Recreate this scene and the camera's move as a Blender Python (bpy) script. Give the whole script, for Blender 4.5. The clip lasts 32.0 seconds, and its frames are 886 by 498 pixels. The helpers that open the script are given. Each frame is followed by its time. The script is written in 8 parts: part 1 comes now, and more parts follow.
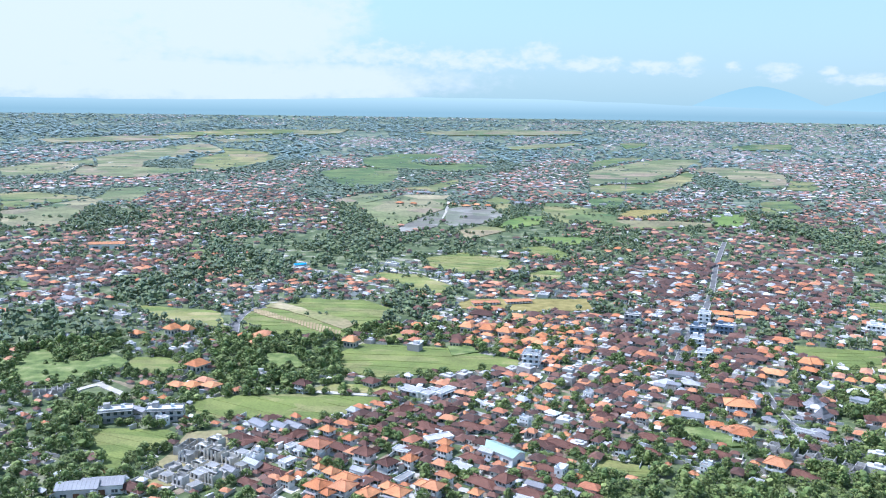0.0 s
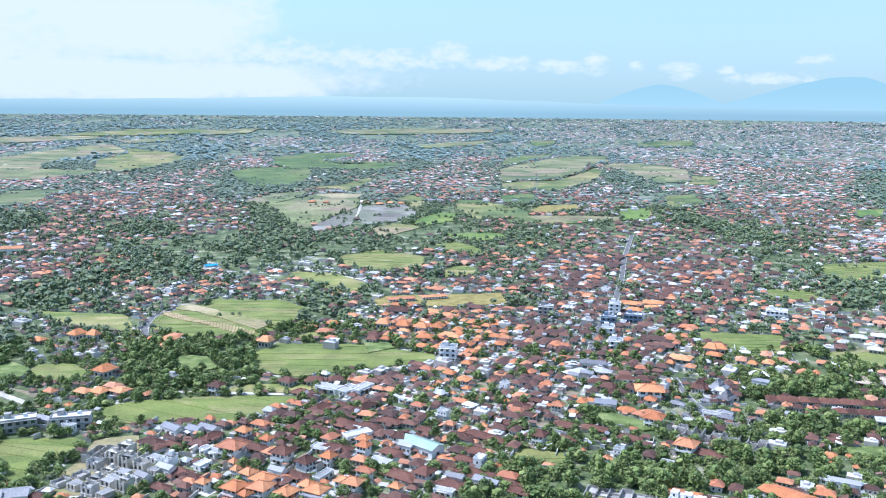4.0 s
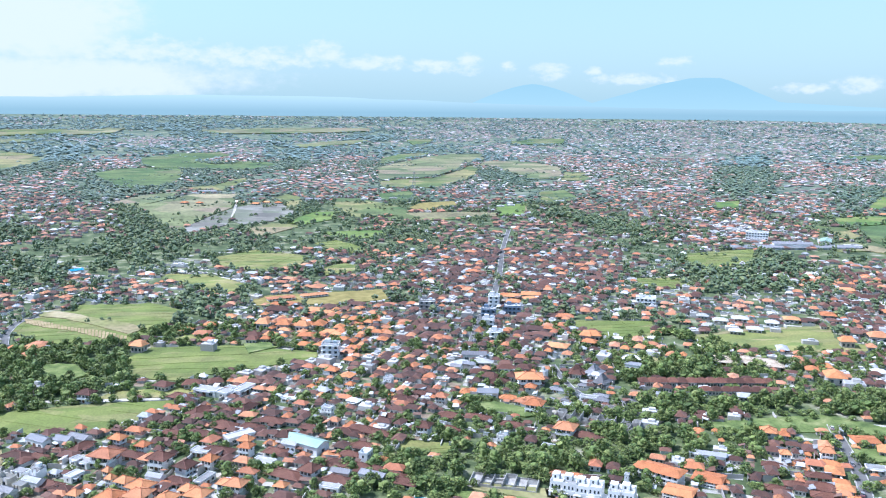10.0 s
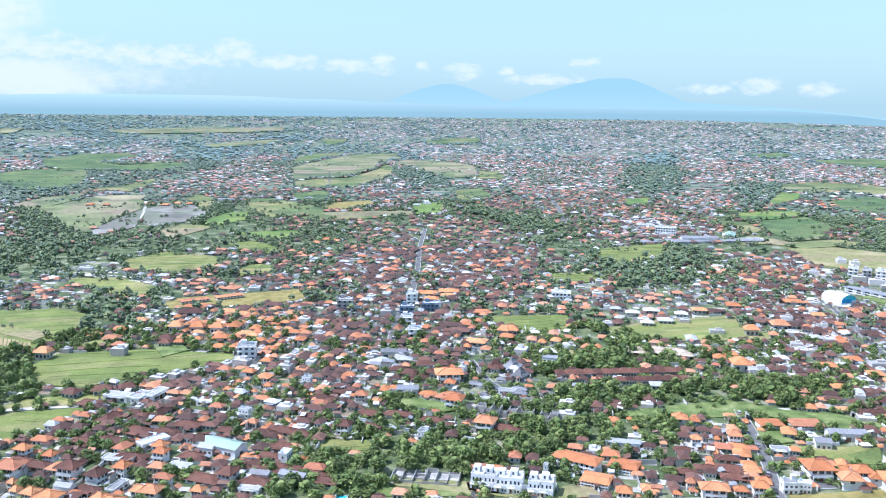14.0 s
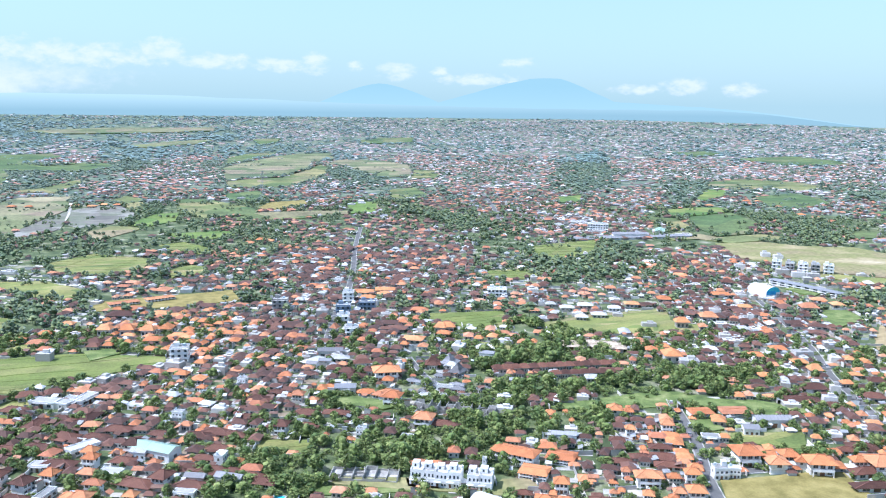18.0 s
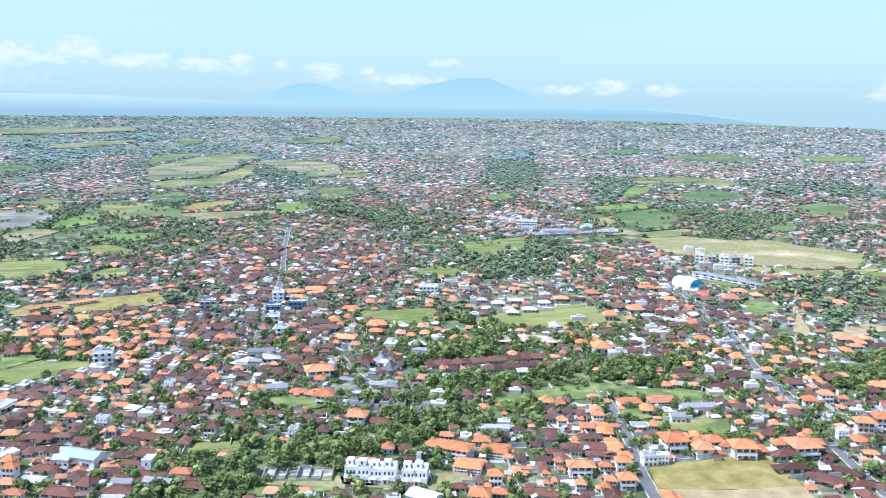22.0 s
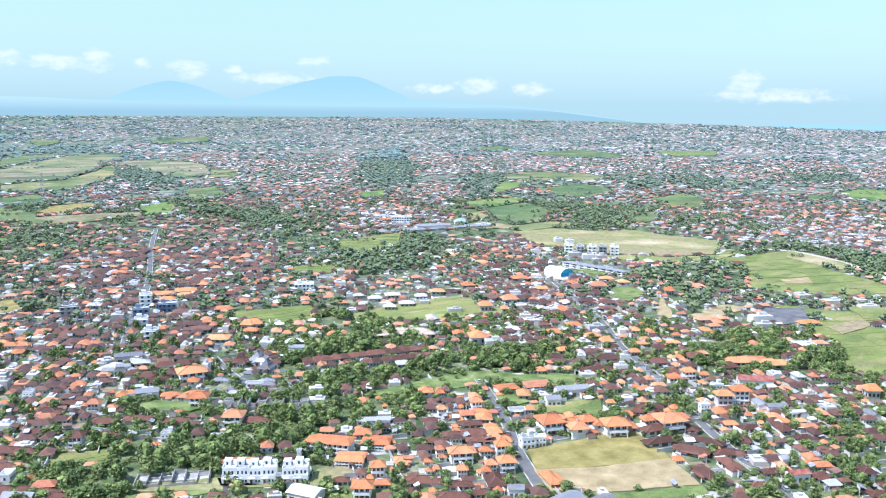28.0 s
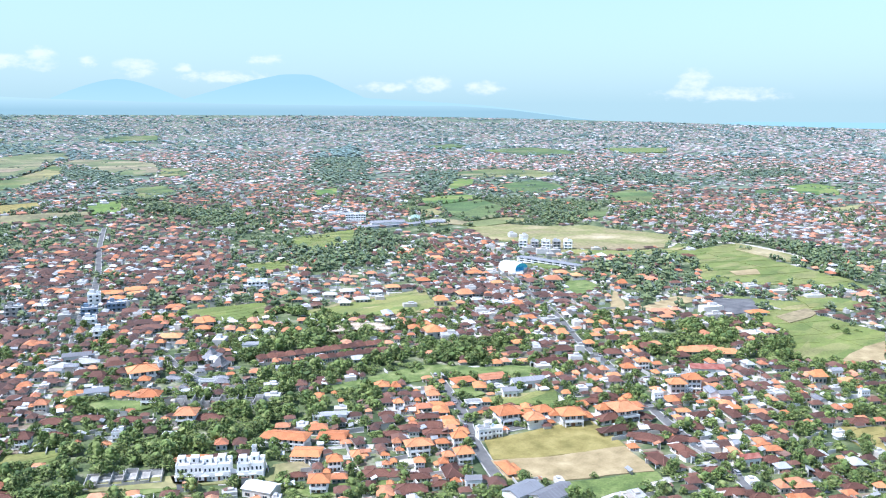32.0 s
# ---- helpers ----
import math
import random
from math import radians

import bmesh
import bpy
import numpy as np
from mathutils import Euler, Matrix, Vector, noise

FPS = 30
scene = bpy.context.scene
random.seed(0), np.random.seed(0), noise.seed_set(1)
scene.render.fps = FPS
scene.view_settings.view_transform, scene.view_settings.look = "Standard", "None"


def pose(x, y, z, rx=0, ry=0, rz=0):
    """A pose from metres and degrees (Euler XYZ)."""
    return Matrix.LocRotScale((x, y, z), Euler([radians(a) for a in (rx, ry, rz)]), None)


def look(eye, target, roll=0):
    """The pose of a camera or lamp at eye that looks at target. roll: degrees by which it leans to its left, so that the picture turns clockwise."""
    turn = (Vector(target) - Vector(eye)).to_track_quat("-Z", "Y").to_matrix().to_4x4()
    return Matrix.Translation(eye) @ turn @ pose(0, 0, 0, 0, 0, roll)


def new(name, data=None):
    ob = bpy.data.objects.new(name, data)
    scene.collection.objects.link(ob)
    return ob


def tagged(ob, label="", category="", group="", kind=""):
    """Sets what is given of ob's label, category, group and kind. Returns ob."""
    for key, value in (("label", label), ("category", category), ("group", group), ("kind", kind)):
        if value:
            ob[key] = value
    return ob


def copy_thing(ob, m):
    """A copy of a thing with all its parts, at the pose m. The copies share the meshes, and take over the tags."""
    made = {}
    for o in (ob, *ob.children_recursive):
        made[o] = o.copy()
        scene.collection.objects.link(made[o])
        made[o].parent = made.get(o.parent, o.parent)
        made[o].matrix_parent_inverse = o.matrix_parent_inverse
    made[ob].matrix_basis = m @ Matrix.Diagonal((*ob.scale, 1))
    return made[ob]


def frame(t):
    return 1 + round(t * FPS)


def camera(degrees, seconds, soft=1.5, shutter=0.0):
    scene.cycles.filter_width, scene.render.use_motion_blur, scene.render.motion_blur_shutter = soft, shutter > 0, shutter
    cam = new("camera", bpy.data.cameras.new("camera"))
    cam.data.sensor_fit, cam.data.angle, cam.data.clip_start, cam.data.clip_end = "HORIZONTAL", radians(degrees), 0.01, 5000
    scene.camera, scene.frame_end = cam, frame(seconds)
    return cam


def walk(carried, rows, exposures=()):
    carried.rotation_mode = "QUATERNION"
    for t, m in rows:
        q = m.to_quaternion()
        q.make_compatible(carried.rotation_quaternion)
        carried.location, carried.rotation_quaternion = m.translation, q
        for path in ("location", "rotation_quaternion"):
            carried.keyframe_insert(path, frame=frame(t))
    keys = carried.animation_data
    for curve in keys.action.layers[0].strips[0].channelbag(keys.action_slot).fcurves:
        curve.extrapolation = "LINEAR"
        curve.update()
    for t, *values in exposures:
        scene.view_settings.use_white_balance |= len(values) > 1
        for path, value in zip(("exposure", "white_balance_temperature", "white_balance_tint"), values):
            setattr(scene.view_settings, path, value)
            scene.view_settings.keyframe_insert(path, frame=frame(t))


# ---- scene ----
# the camera: a drone that turns on the spot and sinks slowly
cam = camera(55.19, 32.0, soft=1.1)
PATH = [
    (0.0, pose(0.00, 0.00, 162.00, 80.635, -0.775, 0.000)),
    (0.5, pose(-0.06, -0.13, 161.72, 80.634, -0.733, -0.740)),
    (1.0, pose(-0.12, -0.26, 161.45, 80.634, -0.696, -1.562)),
    (1.5, pose(-0.18, -0.39, 161.18, 80.634, -0.664, -2.386)),
    (2.0, pose(-0.25, -0.50, 160.91, 80.634, -0.636, -3.201)),
    (2.5, pose(-0.31, -0.62, 160.66, 80.634, -0.612, -3.915)),
    (4.5, pose(-0.59, -1.01, 159.67, 80.640, -0.548, -6.590)),
    (5.5, pose(-0.73, -1.18, 159.21, 80.645, -0.533, -7.957)),
    (6.5, pose(-0.88, -1.34, 158.75, 80.651, -0.526, -9.344)),
    (7.5, pose(-1.03, -1.47, 158.31, 80.658, -0.526, -10.731)),
    (8.5, pose(-1.18, -1.59, 157.88, 80.666, -0.531, -12.115)),
    (9.5, pose(-1.34, -1.69, 157.46, 80.675, -0.539, -13.501)),
    (10.5, pose(-1.49, -1.77, 157.04, 80.684, -0.550, -14.868)),
    (11.5, pose(-1.64, -1.85, 156.63, 80.695, -0.561, -16.275)),
    (12.5, pose(-1.79, -1.90, 156.22, 80.706, -0.571, -17.706)),
    (13.5, pose(-1.94, -1.95, 155.81, 80.717, -0.581, -19.155)),
    (14.5, pose(-2.08, -1.98, 155.39, 80.728, -0.588, -20.559)),
    (16.5, pose(-2.36, -2.02, 154.55, 80.751, -0.593, -22.923)),
    (17.5, pose(-2.49, -2.02, 154.11, 80.762, -0.590, -23.848)),
    (18.5, pose(-2.61, -2.01, 153.67, 80.772, -0.583, -24.752)),
    (19.5, pose(-2.72, -2.00, 153.21, 80.782, -0.572, -25.654)),
    (20.5, pose(-2.83, -1.98, 152.74, 80.790, -0.556, -26.553)),
    (21.0, pose(-2.88, -1.97, 152.50, 80.794, -0.546, -27.227)),
    (21.5, pose(-2.93, -1.95, 152.26, 80.798, -0.536, -28.052)),
    (22.0, pose(-2.98, -1.94, 152.01, 80.801, -0.524, -29.068)),
    (22.5, pose(-3.02, -1.92, 151.75, 80.803, -0.512, -30.271)),
    (23.0, pose(-3.06, -1.90, 151.49, 80.805, -0.498, -31.510)),
    (23.5, pose(-3.10, -1.88, 151.22, 80.807, -0.484, -32.573)),
    (24.0, pose(-3.14, -1.86, 150.95, 80.808, -0.469, -32.854)),
    (24.5, pose(-3.17, -1.84, 150.68, 80.809, -0.454, -33.303)),
    (25.0, pose(-3.20, -1.82, 150.39, 80.809, -0.437, -33.988)),
    (25.5, pose(-3.22, -1.80, 150.10, 80.808, -0.420, -34.662)),
    (27.5, pose(-3.30, -1.70, 148.87, 80.798, -0.350, -37.083)),
    (28.0, pose(-3.31, -1.68, 148.55, 80.794, -0.333, -37.642)),
    (28.5, pose(-3.31, -1.65, 148.21, 80.788, -0.315, -38.192)),
    (29.0, pose(-3.31, -1.63, 147.87, 80.782, -0.298, -38.728)),
    (29.5, pose(-3.31, -1.61, 147.52, 80.775, -0.282, -39.221)),
    (30.0, pose(-3.31, -1.58, 147.16, 80.766, -0.266, -39.624)),
    (30.5, pose(-3.30, -1.56, 146.80, 80.757, -0.251, -39.924)),
    (31.0, pose(-3.28, -1.54, 146.42, 80.747, -0.238, -40.171)),
    (31.5, pose(-3.26, -1.51, 146.03, 80.735, -0.225, -40.432)),
    (32.0, pose(-3.24, -1.49, 145.64, 80.722, -0.215, -40.759)),
]
EXPOSURES = [(0.0, 0.59, 5250, 19), (12.0, 0.65, 5320, 19), (22.0, 0.70, 5390, 18), (32.0, 0.76, 5460, 18)]
walk(cam, PATH, EXPOSURES)

# ---- sky, sun and exposure ----
SUN_AZ, SUN_EL = -75.0, 56.0
world = bpy.data.worlds.new("sky")
scene.world = world
world.use_nodes = True
wt = world.node_tree
wt.nodes.clear()


def wnode(kind, **keys):
    n = wt.nodes.new(kind)
    for k, v in keys.items():
        n.inputs[k].default_value = v
    return n


def wmath(op, a, b=None, c=None):
    n = wt.nodes.new("ShaderNodeMath")
    n.operation = op
    for i, v in enumerate((a, b, c)):
        if v is None:
            continue
        if isinstance(v, (int, float)):
            n.inputs[i].default_value = v
        else:
            wt.links.new(v, n.inputs[i])
    return n.outputs[0]


sky = wt.nodes.new("ShaderNodeTexSky")
sky.sky_type, sky.sun_disc = "NISHITA", False
sky.sun_elevation, sky.sun_rotation = radians(SUN_EL), radians(SUN_AZ)
sky.altitude, sky.air_density, sky.dust_density, sky.ozone_density = 100, 1.0, 0.35, 2.5
coord = wt.nodes.new("ShaderNodeTexCoord")
split = wt.nodes.new("ShaderNodeSeparateXYZ")
wt.links.new(coord.outputs["Generated"], split.inputs[0])
AZ = wmath("MULTIPLY", wmath("ARCTAN2", split.outputs[0], split.outputs[1]), 57.2958)
EL = wmath("MULTIPLY", wmath("ARCSINE", split.outputs[2]), 57.2958)

# clouds: (azimuth, elevation, half width, half height) in degrees; flat bases over the far hills
CLOUDS = [
    (-12, 5.2, 8, 3.2), (-16, 7.6, 11.5, 5.2), (-24, 9, 15, 8), (-28, 5, 16, 6), (-6, 3.4, 6, 1.1), (1.0, 3.2, 6, 0.8), (6.3, 3.6, 1.6, 1.0), (9.5, 3.0, 3.0, 0.55),
    (13.5, 2.9, 2.6, 0.5), (15.8, 3.0, 1.0, 0.75), (21.2, 2.55, 1.4, 0.65), (24.0, 2.6, 0.6, 0.35),
    (26.5, 2.1, 3.0, 0.4), (29.2, 3.2, 1.2, 0.42), (40.0, 1.75, 1.6, 0.6), (43.5, 1.5, 1.4, 0.5),
    (57.0, 1.9, 1.3, 0.85), (58.5, 1.1, 4.0, 0.5), (37.0, 1.5, 2.0, 0.35), (18.5, 2.9, 0.7, 0.35), (-17, 1.7, 21, 1.7),
]
field, bank = None, None
for a, e, w, h in CLOUDS:
    da = wmath("DIVIDE", wmath("SUBTRACT", AZ, a), w)
    de = wmath("DIVIDE", wmath("SUBTRACT", EL, e), h)
    q = wmath("ADD", wmath("MULTIPLY", da, da), wmath("MULTIPLY", de, de))
    g = wmath("SUBTRACT", 1.0, q)
    if w >= 7:
        bank = g if bank is None else wmath("MAXIMUM", bank, g)
    else:
        field = g if field is None else wmath("MAXIMUM", field, g)
field = wmath("MAXIMUM", field, -1.0)
join = wt.nodes.new("ShaderNodeCombineXYZ")
wt.links.new(wmath("MULTIPLY", AZ, 0.55), join.inputs[0])
wt.links.new(wmath("MULTIPLY", EL, 1.0), join.inputs[1])
puff = wnode("ShaderNodeTexNoise", Scale=1.9, Detail=9.0, Roughness=0.58)
wt.links.new(join.outputs[0], puff.inputs["Vector"])
wisp = wnode("ShaderNodeTexNoise", Scale=0.35, Detail=6.0, Roughness=0.6)
wt.links.new(join.outputs[0], wisp.inputs["Vector"])
dens = wmath("ADD", wmath("MULTIPLY", field, 0.85), wmath("MULTIPLY", wmath("SUBTRACT", puff.outputs["Fac"], 0.5), 3.2))
ramp = wt.nodes.new("ShaderNodeMapRange")
ramp.interpolation_type = "SMOOTHSTEP"
ramp.inputs["From Min"].default_value, ramp.inputs["From Max"].default_value = -0.15, 1.25
wt.links.new(dens, ramp.inputs["Value"])
mask = wmath("MULTIPLY", ramp.outputs[0], wmath("MULTIPLY_ADD", wisp.outputs["Fac"], 0.35, 0.7))
soft_edge = wt.nodes.new("ShaderNodeMapRange")
soft_edge.interpolation_type = "SMOOTHSTEP"
soft_edge.inputs["From Min"].default_value, soft_edge.inputs["From Max"].default_value = -0.15, 0.75
ragged = wmath("ADD", wmath("MULTIPLY", wmath("SUBTRACT", wisp.outputs["Fac"], 0.5), 1.6), wmath("MULTIPLY", wmath("SUBTRACT", puff.outputs["Fac"], 0.5), 0.9))
wt.links.new(wmath("ADD", wmath("MAXIMUM", bank, -1.0), ragged), soft_edge.inputs["Value"])
mask = wmath("MAXIMUM", mask, wmath("MULTIPLY", soft_edge.outputs[0], 0.92))
bright = wt.nodes.new("ShaderNodeMix")
bright.data_type = "RGBA"
SKY = 0.155
PALE, CLOUD = (1.99, 2.88, 2.83, 1), (3.75, 4.0, 3.7, 1)
tint = wt.nodes.new("ShaderNodeMix")
tint.data_type, tint.blend_type = "RGBA", "MULTIPLY"
tint.inputs["Factor"].default_value = 1.0
tint.inputs["B"].default_value = (1.08, 1.0, 0.90, 1)
wt.links.new(sky.outputs[0], tint.inputs["A"])
pale = wt.nodes.new("ShaderNodeMix")
pale.data_type = "RGBA"
veil = wt.nodes.new("ShaderNodeMapRange")
veil.inputs["From Min"].default_value, veil.inputs["From Max"].default_value = 0.5, 12.0
veil.inputs["To Min"].default_value, veil.inputs["To Max"].default_value = 0.97, 0.35
wt.links.new(EL, veil.inputs["Value"])
wt.links.new(veil.outputs[0], pale.inputs["Factor"])
wt.links.new(tint.outputs["Result"], pale.inputs["A"])
pale.inputs["B"].default_value = PALE
wt.links.new(mask, bright.inputs["Factor"])
wt.links.new(pale.outputs["Result"], bright.inputs["A"])
bright.inputs["B"].default_value = CLOUD
back = wt.nodes.new("ShaderNodeBackground")
back.inputs["Strength"].default_value = SKY
wt.links.new(bright.outputs["Result"], back.inputs["Color"])
wout = wt.nodes.new("ShaderNodeOutputWorld")
wt.links.new(back.outputs[0], wout.inputs[0])

sun = new("sun", bpy.data.lights.new("sun", "SUN"))
sun.data.energy, sun.data.angle, sun.data.color = 4.2, radians(0.55), (1.0, 0.95, 0.87)
sa, se = radians(SUN_AZ), radians(SUN_EL)
sun.matrix_world = look((0, 0, 0), (-math.sin(sa) * math.cos(se), -math.cos(sa) * math.cos(se), -math.sin(se)))


# ---- materials ----
def surface(name, stops, rough=0.85, scale=0.3, fine=3.0, bump=0.0, pick="", vary=0.35, spec=0.3, sheen=0.0, metal=0.0, steps=False, stripes=0.0, plots=0.0, haze_tint=(0.86, 0.91, 1.0), long=3.2):
    """A node material: a colour ramp led by noise, or by the object's or island's own random number, with wear at two scales."""
    m = bpy.data.materials.new(name)
    m.use_nodes = True
    t = m.node_tree
    b = t.nodes["Principled BSDF"]
    b.inputs["Roughness"].default_value = rough
    b.inputs["Specular IOR Level"].default_value = spec
    b.inputs["Metallic"].default_value = metal
    # tinted sheen lifts distant surfaces, standing in for haze in the air
    b.inputs["Sheen Weight"].default_value = sheen
    b.inputs["Sheen Roughness"].default_value = 0.6
    b.inputs["Sheen Tint"].default_value = (*haze_tint, 1)
    geo = t.nodes.new("ShaderNodeNewGeometry")

    def noise_at(s, detail):
        n = t.nodes.new("ShaderNodeTexNoise")
        n.inputs["Scale"].default_value, n.inputs["Detail"].default_value = s, detail
        t.links.new(geo.outputs["Position"], n.inputs["Vector"])
        return n.outputs["Fac"]

    big, small = noise_at(scale, 4.0), noise_at(fine, 5.0)
    r = t.nodes.new("ShaderNodeValToRGB")
    r.color_ramp.interpolation = "CONSTANT" if steps else "LINEAR"
    while len(r.color_ramp.elements) < len(stops):
        r.color_ramp.elements.new(0.5)
    for e, (p, c) in zip(r.color_ramp.elements, stops):
        e.position, e.color = p, (*c, 1)
    if pick == "object":
        info = t.nodes.new("ShaderNodeObjectInfo")
        t.links.new(info.outputs["Random"], r.inputs[0])
    elif pick == "island":
        t.links.new(geo.outputs["Random Per Island"], r.inputs[0])
    elif plots:
        turn = t.nodes.new("ShaderNodeMapping")
        turn.inputs["Rotation"].default_value = (0, 0, radians(25))
        turn.inputs["Scale"].default_value = (1 / plots, long / plots, 0.0)
        cell = t.nodes.new("ShaderNodeTexVoronoi")
        cell.inputs["Scale"].default_value = 1.0
        t.links.new(geo.outputs["Position"], turn.inputs["Vector"])
        t.links.new(turn.outputs[0], cell.inputs["Vector"])
        tone = t.nodes.new("ShaderNodeSeparateColor")
        t.links.new(cell.outputs["Color"], tone.inputs[0])
        t.links.new(tone.outputs[0], r.inputs[0])
    else:
        t.links.new(big, r.inputs[0])
    amount = t.nodes.new("ShaderNodeMath")
    amount.operation = "ADD"
    t.links.new(big, amount.inputs[0])
    t.links.new(small, amount.inputs[1])
    span = t.nodes.new("ShaderNodeMapRange")
    span.inputs["From Min"].default_value, span.inputs["From Max"].default_value = 0.65, 1.35
    span.inputs["To Min"].default_value, span.inputs["To Max"].default_value = 1 - vary, 1 + vary
    t.links.new(amount.outputs[0], span.inputs["Value"])
    mul = t.nodes.new("ShaderNodeMix")
    mul.data_type, mul.blend_type = "RGBA", "MULTIPLY"
    mul.inputs["Factor"].default_value = 1.0
    t.links.new(r.outputs[0], mul.inputs["A"])
    t.links.new(span.outputs[0], mul.inputs["B"])
    t.links.new(mul.outputs["Result"], b.inputs["Base Color"])
    if bump:
        bp = t.nodes.new("ShaderNodeBump")
        bp.inputs["Strength"].default_value, bp.inputs["Distance"].default_value = bump, 0.08
        height = small
        if stripes:
            wv = t.nodes.new("ShaderNodeTexWave")
            wv.bands_direction = "Z"
            wv.inputs["Scale"].default_value, wv.inputs["Distortion"].default_value = stripes, 0.4
            t.links.new(geo.outputs["Position"], wv.inputs["Vector"])
            height = wv.outputs["Fac"]
        t.links.new(height, bp.inputs["Height"])
        t.links.new(bp.outputs[0], b.inputs["Normal"])
    return m


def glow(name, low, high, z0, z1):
    """Far backdrop: self-lit plain colour, with haze painted in as a fade over height."""
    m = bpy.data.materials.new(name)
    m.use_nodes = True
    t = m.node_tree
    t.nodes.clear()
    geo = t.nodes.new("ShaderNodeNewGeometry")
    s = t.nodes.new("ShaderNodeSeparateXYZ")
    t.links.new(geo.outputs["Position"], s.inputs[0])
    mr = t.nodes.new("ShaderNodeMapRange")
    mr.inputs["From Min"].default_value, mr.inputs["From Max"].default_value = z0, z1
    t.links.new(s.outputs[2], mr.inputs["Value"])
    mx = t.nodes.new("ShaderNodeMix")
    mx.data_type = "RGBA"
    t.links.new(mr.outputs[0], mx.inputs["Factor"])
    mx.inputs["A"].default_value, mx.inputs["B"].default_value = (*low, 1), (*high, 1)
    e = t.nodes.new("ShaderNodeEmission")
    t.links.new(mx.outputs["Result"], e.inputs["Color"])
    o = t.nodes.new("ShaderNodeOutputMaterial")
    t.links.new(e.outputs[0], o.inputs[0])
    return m


